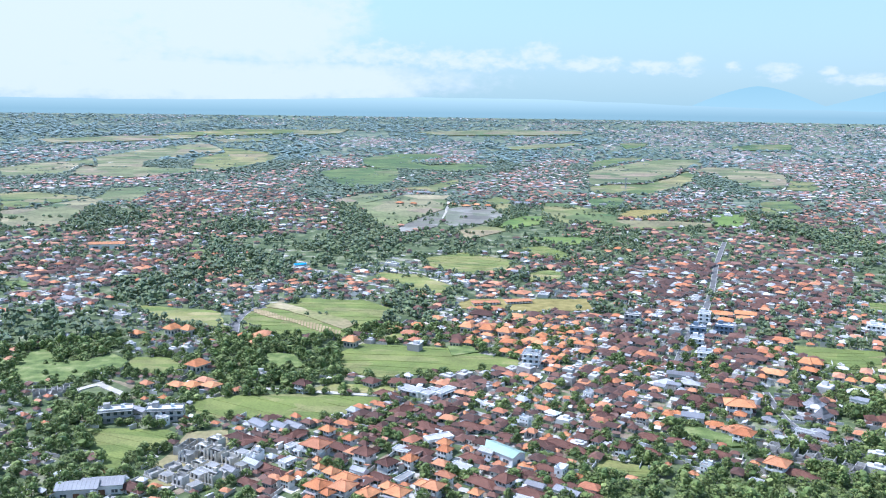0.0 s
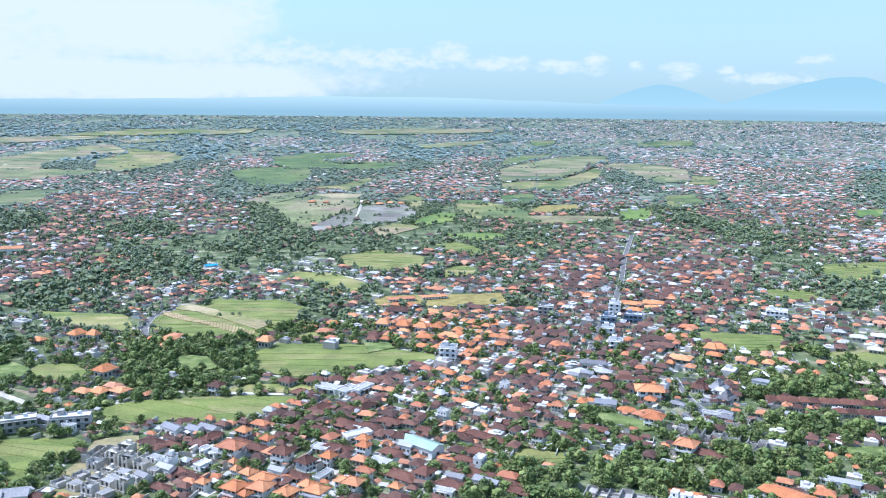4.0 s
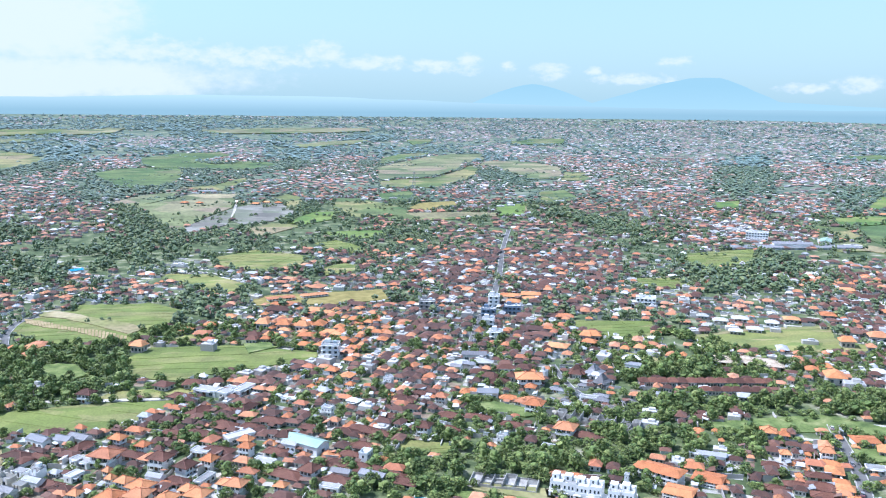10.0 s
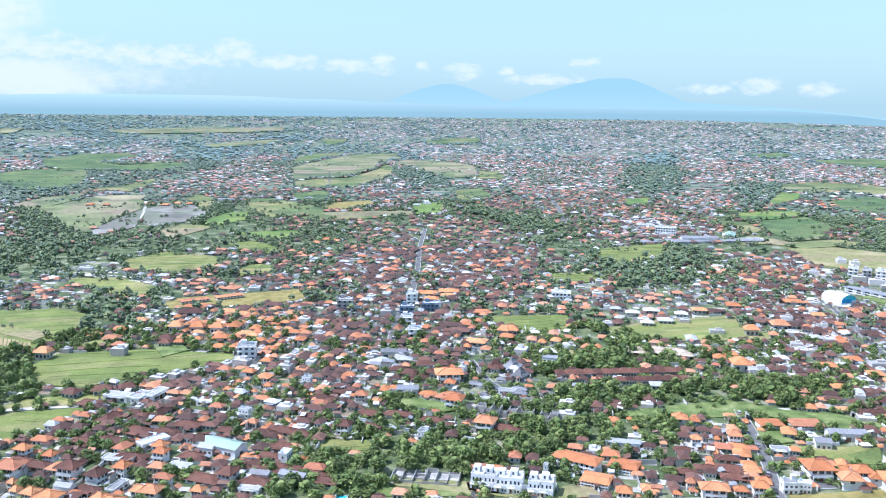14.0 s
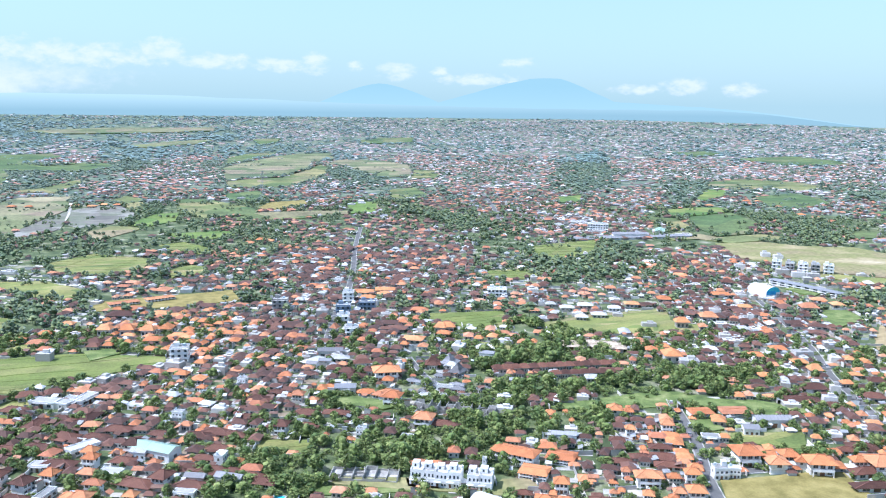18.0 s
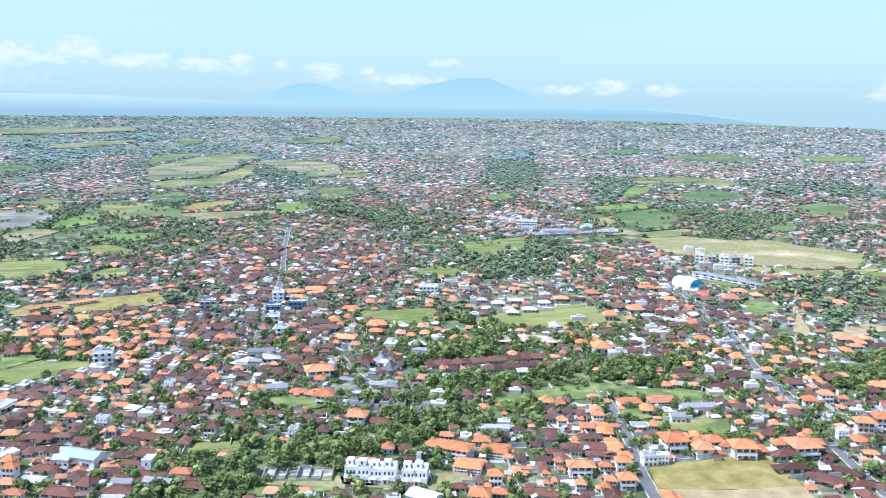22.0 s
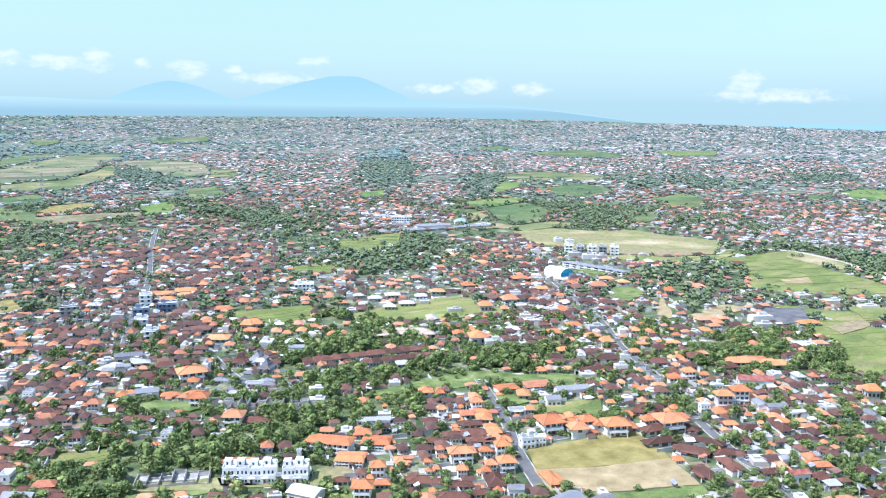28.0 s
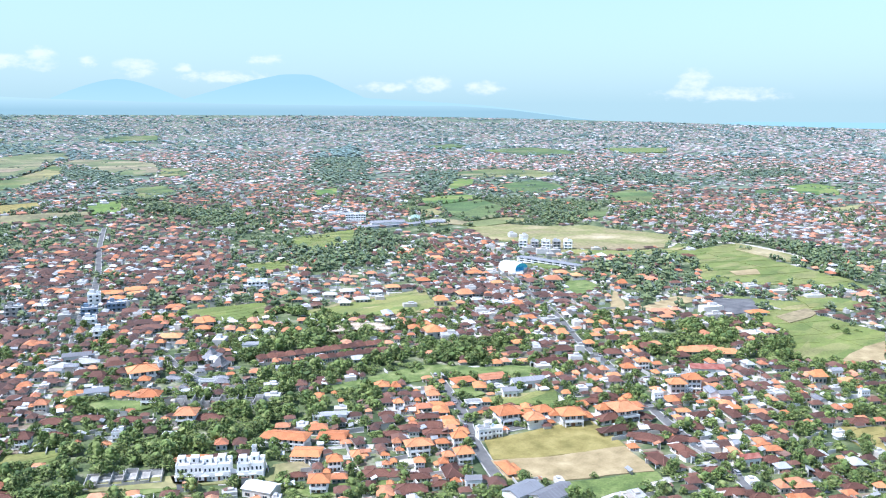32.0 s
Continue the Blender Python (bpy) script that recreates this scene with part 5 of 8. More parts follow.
MODELS = {
    "o1": [hip_house("house", "low house with an orange clay-tiled hip roof and pale walls", "orange", "cap_orange", 1, a) for a in (0, 1, 3)],
    "o2": [hip_house("house", "two-storey white house with an orange clay-tiled hip roof", "orange", "cap_orange", 2, a) for a in (0, 2)],
    "b1": [hip_house("house", "low house with a dark brown tiled hip roof", "brown", "cap_brown", 1, a) for a in (0, 1, 3)],
    "b2": [hip_house("house", "two-storey house with a dark brown tiled hip roof", "brown", "cap_brown", 2, a) for a in (0, 2)],
    "o3": [hip_house("house", "tall three-storey white house with an orange tiled hip roof", "orange", "cap_orange", 3, 0)],
    "k1": [hip_house("house", "low house with a grey tiled hip roof", "grey_tile", "cap_grey", 1, a) for a in (0, 3)],
    "w1": [flat_house("house", "low white house with a flat slab roof and parapet", 1, k) for k in (0, 1)],
    "w2": [flat_house("house", "modern white flat-roofed house with terraces", 2, k) for k in (1, 1, 2)],
    "gs": [shed("shed", "plain shed with a pale corrugated metal gable roof", "sheet")],
    "rs": [shed("shed", "plain shed with a faded red metal gable roof", "red_sheet")],
    "th": [hip_house("pavilion", "open hall with a pale tan thatched roof", "thatch", "thatch", 1, 0)],
    "lo": [long_house("building", "long two-storey building with an orange tiled roof and galleries", "orange", "cap_orange")],
    "lg": [long_house("building", "long low building with a grey metal roof and galleries", "sheet", "sheet")],
}
SIZE = {"lo": (25.0, 9.6), "lg": (25.0, 9.6)}
USED = []
FIRST = set()
FAR_KINDS = {k: [] for k in ("o1", "o2", "b1", "b2", "k1", "w1", "w2")}


def houses(kind, *spots):
    """Stands one copy of a model at each (x, y, width, depth ratio, turn)."""
    for x, y, w, ratio, turn in spots:
        base = MODELS[kind][len(USED) % len(MODELS[kind])]
        bw, bd = SIZE.get(kind, (10.0, 8.0))
        w = max(w, 5.0) * (1.1 if kind in ("o1", "o2", "b1", "b2", "k1") else 0.92 if kind in ("gs", "w1") else 1.0)
        sx = w / bw
        sy = min(max(w * ratio / bd, 0.5), 3.0)
        up = min(max((sx * sy) ** 0.5, 0.85), 1.05) if kind not in ("lg", "lo") else 0.66
        if kind in ("o1", "b1", "k1"):
            up *= 0.86
        if kind == "w2" and len(USED) % 3 == 0:
            up *= 0.9
        if math.hypot(x, y) > 480 and kind in FAR_KINDS:
            FAR_KINDS[kind].append((x, y, 0.0, w, w * min(max(ratio, 0.5), 1.2), 2.9, radians(turn)))
            USED.append((x, y, w * 0.46))
            continue
        m = place(x, y, turn, sx, sy, up)
        USED.append((x, y, w * 0.46))
        if base in FIRST:
            copy_thing(base, m)
        else:
            FIRST.add(base)
            base.matrix_basis = m


houses('o3', (363, 238, 10.0, 0.8, -38), (376, 237, 10.0, 0.8, -38))
houses('o1', (437, 279, 15.0, 0.75, -35), (447, 274, 15.0, 0.75, -35), (450, 262, 15.0, 0.75, -35))
houses('lg', (596, 538, 74.4, 0.13, -84), (641, 853, 55.3, 0.40, -11))
houses('lo', (177, 313, 21.7, 0.51, -51), (176, 294, 14.8, 0.67, -43), (195, 303, 15.5, 0.65, -43), (38, 697, 27.7, 0.33, 12), (66, 704, 27.3, 0.33, 14), (292, 324, 14.7, 0.61, -18), (309, 318, 18.9, 0.53, -21))
houses('rs', (410, 250, 19.4, 0.52, -47), (313, 169, 4.3, 0.74, -27))
houses('b1', (285, 193, 13.8, 0.43, -111), (301, 193, 11.6, 0.51, -110), (308, 237, 14.2, 0.42, -16), (322, 231, 9.0, 0.66, -74), (299, 226, 14.1, 0.45, -22), (315, 214, 9.3, 0.64, -69), (301, 212, 9.9, 0.64, -64), (-12, 482, 8.2, 0.93, 9), (-25, 482, 9.9, 0.77, 0), (-71, 401, 7.8, 0.92, 56), (-56, 394, 7.7, 0.80, -32), (-48, 385, 8.9, 0.83, -34), (-30, 406, 9.5, 0.81, -33), (-30, 394, 7.8, 0.86, -42), (-17, 403, 10.4, 0.89, -33), (-10, 381, 9.9, 0.84, -30), (16, 374, 8.5, 0.92, -35))
houses('b1', (19, 348, 10.5, 0.93, -41), (49, 364, 6.2, 0.85, -37), (36, 358, 6.5, 0.86, -38), (42, 356, 7.8, 0.87, -35), (50, 349, 9.4, 0.84, -32), (58, 345, 7.7, 0.84, -37), (40, 337, 9.1, 0.97, -40), (65, 337, 6.3, 0.85, -41), (50, 391, 9.5, 0.84, -32), (59, 392, 9.6, 0.84, -39), (-77, 361, 7.0, 0.88, -37), (187, 258, 9.5, 0.84, -33), (197, 246, 6.6, 0.83, -29), (211, 241, 8.8, 0.96, 61), (200, 235, 5.8, 0.88, -33), (178, 251, 5.8, 0.80, 52), (188, 239, 8.4, 0.97, -38), (231, 310, 6.7, 0.86, -35))
houses('b1', (244, 295, 7.1, 0.92, -30), (238, 286, 7.3, 0.96, -32), (217, 289, 7.1, 0.87, -33), (234, 277, 7.9, 0.85, -33), (330, 258, 8.7, 0.96, -32), (-97, 395, 10.6, 0.97, -39), (-87, 392, 7.3, 0.85, -35), (-72, 356, 7.7, 0.83, -34), (-83, 346, 6.8, 0.98, -36), (66, 330, 8.4, 0.91, -36), (-26, 353, 6.8, 0.89, -39), (-30, 462, 9.9, 0.94, -34), (-40, 482, 9.1, 0.97, -39), (-20, 437, 9.6, 0.92, 56), (-8, 440, 8.5, 0.84, -35), (4, 436, 9.7, 0.88, 55), (-7, 414, 8.8, 0.98, -41), (6, 408, 8.7, 0.87, -33))
houses('b1', (16, 414, 8.9, 0.93, -32), (66, 386, 7.8, 0.95, -38), (26, 396, 7.8, 0.84, -36), (35, 400, 7.9, 0.84, -39), (56, 373, 8.2, 0.81, -32), (87, 432, 8.7, 0.99, -37), (77, 407, 7.4, 0.92, -34), (106, 403, 7.8, 0.81, -38), (101, 385, 6.7, 0.82, -36), (119, 396, 8.2, 0.86, -32), (133, 383, 7.6, 0.83, -32), (163, 360, 9.0, 0.95, -37), (99, 439, 6.6, 0.93, -31), (145, 458, 8.5, 0.99, -36), (157, 455, 7.1, 0.98, 59), (170, 469, 8.8, 0.86, -35), (321, 259, 4.2, 0.82, -38), (310, 201, 8.6, 0.87, -31))
houses('b1', (396, 305, 10.5, 0.84, -34), (387, 288, 8.1, 0.87, 57), (378, 330, 12.8, 0.86, -27), (356, 318, 12.3, 0.82, -29), (356, 331, 8.4, 0.90, 60), (365, 305, 8.1, 0.95, -35), (421, 324, 8.9, 0.88, -37), (424, 300, 10.7, 0.95, -30), (422, 276, 10.3, 1.00, -27), (362, 232, 7.1, 0.86, -35), (359, 204, 8.3, 0.81, 59), (355, 190, 6.4, 0.86, -35), (346, 212, 6.6, 0.98, -28), (331, 206, 6.4, 0.86, 54), (309, 178, 6.4, 0.89, -30), (293, 173, 7.0, 0.92, -33), (321, 164, 5.7, 0.94, -26), (228, 290, 6.6, 0.99, -27))
houses('b1', (161, 278, 4.3, 0.84, -26), (12, 581, 11.3, 0.82, -30), (-139, 341, 8.3, 0.40, -27), (-129, 338, 8.3, 0.97, -31), (34, 656, 18.4, 0.80, -18), (11, 570, 7.9, 0.85, -23), (525, 596, 15.0, 0.88, -37), (548, 583, 11.3, 0.86, -29), (568, 682, 14.3, 0.88, -36), (395, 159, 7.4, 0.98, -37), (336, 141, 7.4, 0.93, -32), (323, 141, 5.7, 0.99, -33), (321, 129, 5.6, 0.91, -33), (302, 138, 6.9, 0.92, -38), (307, 128, 5.4, 0.85, -34), (592, 487, 11.1, 0.81, -29), (727, 475, 21.6, 0.30, -34), (281, 157, 8.2, 0.85, -35))
houses('b1', (285, 148, 5.4, 0.84, -31))
houses('gs', (218, 208, 16.0, 0.62, 2), (224, 198, 13.3, 0.68, 0), (-17, 329, 8.2, 0.75, -38), (23, 379, 5.9, 0.71, -36), (55, 337, 9.2, 0.60, -41), (42, 343, 6.7, 0.69, -32), (-81, 409, 8.4, 0.74, -32), (-73, 409, 8.4, 0.66, -38), (-84, 363, 7.0, 0.68, -38), (-91, 411, 9.3, 0.66, -42), (316, 299, 13.8, 0.50, -23), (298, 295, 5.8, 1.20, -31), (-92, 355, 5.8, 0.76, -40), (-35, 356, 6.0, 0.70, -33), (238, 459, 7.5, 0.72, -40), (130, 479, 5.5, 0.76, -39), (139, 482, 6.0, 0.71, -31), (377, 226, 7.8, 0.73, 54))
houses('gs', (380, 219, 7.7, 0.60, -36), (324, 180, 5.2, 0.66, -29), (211, 228, 3.7, 0.67, -36), (209, 323, 9.1, 0.30, -32), (-161, 430, 12.7, 0.40, -29), (-306, 685, 11.3, 0.79, -31), (-254, 568, 9.4, 0.72, -31), (140, 1463, 20.7, 0.40, -22), (-407, 1594, 25.1, 0.40, -20), (-38, 1628, 26.6, 0.30, -22), (79, 828, 14.0, 0.40, -31), (462, 201, 5.3, 0.72, -35), (407, 184, 6.3, 0.79, 54))
houses('w1', (0, 396, 15.3, 0.46, 28), (-5, 464, 13.6, 0.66, 50), (3, 466, 11.3, 0.79, 52), (-17, 382, 7.7, 0.75, -31), (-15, 351, 8.3, 0.65, 55), (-69, 367, 6.3, 0.80, 52), (-68, 382, 8.8, 0.74, -42), (10, 363, 8.7, 0.79, -36), (36, 331, 6.9, 0.74, -31), (273, 295, 7.4, 0.71, -31), (-103, 354, 7.0, 0.67, -35), (-16, 468, 12.8, 0.60, -34), (5, 496, 9.1, 0.78, -38), (15, 500, 10.3, 0.76, 49), (28, 501, 6.9, 0.77, -38), (28, 446, 8.3, 0.79, -34), (133, 428, 5.9, 0.72, -36), (140, 351, 3.9, 0.67, -40))
houses('w1', (265, 484, 10.1, 0.65, -42), (150, 494, 6.7, 0.68, -39), (158, 499, 6.8, 0.74, 52), (131, 497, 5.7, 0.75, -30), (187, 411, 7.6, 0.66, -37), (171, 402, 4.9, 0.76, -35), (179, 396, 4.9, 0.76, 56), (370, 257, 8.9, 0.50, -32), (382, 209, 6.6, 0.71, -26), (399, 207, 5.0, 0.80, -38), (205, 328, 6.6, 0.78, -37), (-178, 545, 7.4, 0.70, -27), (-211, 557, 8.6, 0.71, -30), (-174, 424, 9.7, 0.73, 59), (-49, 574, 6.8, 0.79, -26), (-247, 638, 14.3, 0.73, -26), (-163, 348, 7.1, 0.65, -31), (11, 648, 8.6, 0.75, -24))
houses('w1', (0, 608, 9.1, 0.65, -28), (98, 623, 6.9, 0.71, -27), (91, 732, 13.2, 0.76, 74), (323, 621, 10.8, 0.73, -27), (431, 465, 14.3, 0.50, -32), (708, 883, 20.3, 0.74, 57), (656, 1000, 18.4, 0.77, -28), (690, 1021, 16.7, 0.73, -35), (618, 984, 15.8, 0.75, -35), (384, 485, 11.3, 0.30, -26), (381, 519, 7.7, 0.77, -29), (397, 1290, 15.6, 0.67, -30), (430, 1319, 16.0, 0.79, -21), (370, 1323, 13.5, 0.70, -30), (388, 1322, 13.5, 0.69, 70), (454, 1333, 13.7, 0.79, -25), (559, 1377, 15.6, 0.68, -19), (296, 1267, 11.7, 0.73, -25))
houses('w1', (325, 1295, 13.2, 0.68, -19), (231, 1472, 17.4, 0.76, 70), (251, 1443, 15.8, 0.75, -22), (281, 1469, 14.8, 0.71, -19), (-64, 1613, 24.2, 0.40, -25), (-267, 1230, 13.8, 0.76, 63), (-209, 1548, 14.8, 0.73, -22), (-186, 1517, 13.2, 0.67, -29), (565, 1701, 20.6, 0.76, -29), (670, 1750, 18.0, 0.75, -24), (-51, 872, 15.6, 0.40, -29), (1, 950, 12.8, 0.50, -20), (718, 845, 22.4, 0.40, -35), (603, 754, 15.7, 0.70, -26), (1118, 977, 12.8, 0.71, -26), (1242, 1033, 12.5, 0.69, -29), (1018, 1024, 11.5, 0.74, -28), (1023, 990, 12.4, 0.72, -31))
houses('w1', (1083, 1148, 12.6, 0.80, -34), (649, 304, 16.2, 0.30, -35), (681, 292, 16.5, 0.30, -31), (631, 363, 14.2, 0.67, -37), (645, 330, 16.6, 0.50, -32))
houses('o2', (-55, 401, 6.9, 0.85, -35), (-58, 380, 11.4, 0.85, -30), (-43, 391, 7.3, 0.97, -36), (-13, 366, 4.8, 0.96, -37), (-47, 352, 8.2, 0.93, -38), (-40, 345, 7.3, 0.88, -38), (-65, 345, 6.8, 0.92, -31), (-51, 338, 6.7, 0.99, -32), (-46, 332, 6.6, 0.93, -40), (-40, 337, 7.1, 0.99, -31), (-55, 365, 3.2, 0.94, -39), (-29, 331, 6.2, 0.91, 51), (-21, 338, 8.0, 0.96, -37), (-17, 332, 7.1, 0.86, -33), (-6, 340, 10.1, 0.60, -30), (3, 385, 4.1, 0.88, -35), (3, 350, 10.5, 0.50, -33), (-2, 338, 6.5, 0.86, -30))
houses('o2', (16, 334, 6.9, 0.89, -34), (178, 276, 3.6, 0.84, -30), (210, 276, 3.8, 0.81, -28), (215, 267, 9.0, 0.60, -28), (225, 263, 7.2, 0.70, -28), (234, 262, 5.4, 0.80, -30), (218, 251, 6.6, 0.86, -31), (224, 248, 5.9, 0.88, -28), (205, 254, 6.1, 0.87, -36), (270, 269, 9.0, 0.98, -21), (287, 261, 10.3, 0.98, -22), (276, 257, 7.2, 0.95, 65), (288, 255, 6.9, 0.92, 58), (292, 248, 9.3, 0.82, -31), (311, 244, 9.0, 0.82, -22), (317, 237, 10.2, 0.97, -21), (-53, 357, 3.1, 0.99, -37), (3, 377, 4.6, 0.88, -32))
houses('o2', (107, 425, 8.6, 0.86, -32), (152, 402, 7.6, 0.93, -37), (160, 430, 7.6, 0.99, 59), (155, 366, 7.8, 0.93, -38), (236, 526, 8.4, 0.96, -40), (166, 551, 6.1, 0.83, 48), (374, 277, 9.7, 0.82, -34), (390, 279, 6.0, 0.81, -31), (401, 350, 7.7, 0.95, -28), (250, 340, 5.6, 0.99, 59), (256, 336, 6.4, 0.91, -31), (261, 312, 4.7, 0.82, -30), (242, 316, 6.4, 0.90, -27), (238, 265, 4.1, 0.83, -35), (212, 247, 5.8, 0.85, 54), (163, 264, 6.5, 0.91, -37), (-192, 591, 10.1, 0.86, 56), (-180, 588, 8.4, 0.83, -32))
houses('o2', (-150, 506, 10.7, 0.94, 58), (-61, 564, 9.2, 0.87, -29), (20, 607, 9.6, 0.90, -23), (34, 601, 9.6, 0.93, -17), (47, 594, 9.5, 0.83, -25), (59, 594, 9.6, 0.92, 64), (435, 480, 12.3, 0.89, -28), (405, 474, 10.1, 0.86, -26), (343, 409, 12.9, 0.86, 63), (562, 425, 7.6, 0.88, -35), (531, 474, 13.2, 0.81, -32), (441, 201, 7.8, 1.00, -37), (325, 121, 5.5, 0.80, -37))
houses('b2', (-34, 371, 9.1, 0.90, -33), (-23, 361, 7.7, 0.98, 49), (21, 387, 7.0, 0.99, -31), (29, 345, 8.8, 0.92, -42), (88, 384, 7.0, 0.96, -31), (197, 450, 5.7, 0.98, -33), (-79, 470, 8.2, 0.80, -26), (335, 152, 7.5, 0.90, 60))
houses('o1', (-27, 329, 5.5, 0.97, 60), (14, 385, 5.1, 0.81, -32), (28, 367, 5.3, 0.91, -42), (39, 368, 6.7, 0.94, 57), (43, 364, 4.0, 0.81, -34), (62, 356, 7.5, 0.91, -33), (193, 280, 11.5, 0.80, -28), (201, 273, 5.6, 0.89, -28), (184, 275, 4.7, 0.93, -33), (196, 265, 4.0, 0.87, 54), (201, 300, 3.9, 0.92, -36), (212, 251, 2.9, 0.90, -30), (207, 234, 5.9, 0.93, 61), (203, 241, 3.5, 0.85, -36), (186, 249, 3.4, 0.82, -38), (233, 293, 6.5, 0.93, -32), (240, 309, 5.5, 0.84, 55), (250, 312, 4.3, 0.91, -30))
houses('o1', (244, 304, 4.2, 0.82, -37), (267, 283, 5.4, 0.81, -27), (283, 253, 8.1, 0.50, -23), (315, 260, 8.5, 0.84, -32), (340, 251, 8.7, 0.90, 67), (-56, 410, 5.8, 0.87, -37), (-66, 351, 7.0, 0.90, -36), (-16, 446, 6.4, 0.87, -37), (14, 434, 5.1, 0.93, -41), (48, 474, 9.3, 0.90, -38), (41, 465, 7.7, 0.94, -35), (56, 490, 7.2, 0.93, -34), (63, 477, 8.0, 0.98, 56), (45, 449, 8.0, 0.99, -40), (63, 464, 8.3, 0.94, -35), (64, 446, 7.5, 0.93, -37), (54, 457, 6.8, 0.84, -41), (57, 428, 5.1, 0.87, -39))
houses('o1', (43, 390, 7.0, 0.97, -41), (64, 406, 6.9, 0.85, -33), (55, 403, 6.0, 0.87, -37), (81, 443, 7.5, 0.82, 51), (69, 509, 6.5, 0.95, -32), (122, 428, 8.7, 0.92, 57), (114, 420, 8.6, 0.95, -34), (149, 415, 10.8, 0.91, -42), (106, 370, 4.6, 0.94, -33), (115, 361, 5.7, 0.82, 49), (147, 373, 6.7, 0.94, -36), (209, 511, 13.4, 0.87, -36), (198, 500, 5.2, 0.84, -42), (234, 516, 9.3, 0.84, -39), (261, 496, 7.5, 0.88, 50), (250, 495, 5.9, 0.82, -40), (273, 475, 7.9, 0.88, 56), (280, 473, 5.2, 0.88, 53))
houses('o1', (284, 332, 5.0, 0.85, -28), (283, 320, 3.8, 0.98, -28), (342, 299, 7.8, 0.87, -37), (352, 296, 6.7, 0.99, -37), (351, 285, 8.5, 0.82, -37), (355, 281, 5.7, 0.85, -37), (323, 284, 4.4, 0.93, 59), (275, 279, 6.9, 0.84, -31), (289, 210, 7.6, 0.92, -30), (387, 268, 6.6, 0.88, -30), (410, 370, 9.4, 0.92, -27), (421, 398, 9.9, 0.88, -27), (396, 392, 8.6, 0.99, -32), (369, 357, 7.5, 0.88, -26), (402, 328, 6.6, 0.87, -29), (429, 342, 6.9, 0.86, -37), (441, 274, 14.6, 0.60, -36), (449, 265, 8.3, 0.89, -32))
houses('o1', (414, 234, 8.7, 0.89, -27), (362, 223, 6.9, 0.80, -36), (357, 213, 5.1, 0.80, -33), (336, 195, 4.7, 0.88, 55), (327, 190, 5.2, 0.89, -30), (330, 174, 5.9, 0.90, -28), (221, 355, 8.2, 0.88, -34), (229, 353, 5.6, 0.96, -33), (225, 341, 4.7, 0.83, -34), (215, 346, 6.5, 0.88, -28), (263, 328, 4.1, 0.86, -29), (255, 317, 3.6, 0.93, -36), (236, 298, 4.4, 0.88, -28), (209, 273, 4.6, 0.95, -28), (200, 265, 3.6, 0.96, -38), (173, 274, 3.8, 0.99, -36), (-215, 584, 9.4, 0.82, -31), (-139, 580, 6.7, 0.82, -34))
houses('o1', (-128, 580, 11.1, 1.00, -24), (-127, 561, 9.1, 0.87, -25), (-152, 472, 9.1, 0.84, -29), (-143, 472, 9.1, 0.97, -34), (-132, 472, 9.1, 0.97, -34), (-170, 473, 6.8, 0.84, -35), (-154, 453, 6.5, 0.88, 64), (-133, 422, 6.9, 0.90, -32), (24, 581, 8.5, 0.87, -28), (-17, 617, 9.6, 0.87, -25), (-3, 639, 8.8, 0.98, -23), (73, 591, 7.9, 0.86, 65), (48, 574, 10.9, 0.91, -17), (44, 550, 7.8, 0.95, -18), (61, 648, 12.3, 0.98, -23), (70, 636, 9.1, 0.82, -17), (-22, 594, 10.8, 0.90, -17), (-33, 605, 8.2, 0.84, -18))
houses('o1', (20, 570, 6.4, 0.89, -20), (88, 612, 10.0, 0.94, -27), (223, 667, 10.2, 0.92, -17), (223, 644, 11.2, 0.88, -27), (240, 651, 11.4, 0.81, -17), (354, 432, 8.1, 0.95, -27), (342, 428, 8.0, 0.95, 54), (567, 478, 10.2, 0.97, 62), (567, 497, 11.8, 0.88, -33), (412, 543, 11.1, 0.84, -29), (449, 549, 11.5, 0.95, 59), (506, 545, 14.0, 0.87, -32), (490, 500, 9.9, 0.85, -30), (521, 668, 12.1, 0.92, 53), (530, 627, 13.2, 0.90, -36), (-72, 1453, 12.1, 0.93, -28), (-48, 1443, 10.7, 0.87, -21), (18, 1439, 13.5, 0.89, -21))
houses('o1', (41, 1419, 13.3, 0.91, -24), (60, 1436, 13.5, 0.81, -29), (79, 1426, 12.1, 0.84, -22), (192, 966, 10.3, 0.96, -26), (210, 987, 10.6, 1.00, -24), (217, 973, 9.5, 0.94, -31), (1035, 952, 12.8, 0.92, 57), (1030, 917, 13.7, 0.81, -32), (1012, 873, 13.2, 0.91, -33), (989, 1105, 12.5, 0.81, -26), (1101, 1137, 13.2, 0.82, -25), (1119, 1127, 11.9, 0.92, 59), (450, 189, 7.7, 0.88, -38), (412, 171, 8.9, 0.86, -32), (429, 198, 5.7, 0.86, -36), (415, 197, 6.3, 0.82, 64), (377, 175, 5.1, 0.95, -32), (295, 141, 5.4, 0.95, -35))
houses('o1', (380, 188, 7.0, 0.95, -27), (358, 182, 6.6, 0.84, 56), (560, 303, 15.6, 0.40, -27))
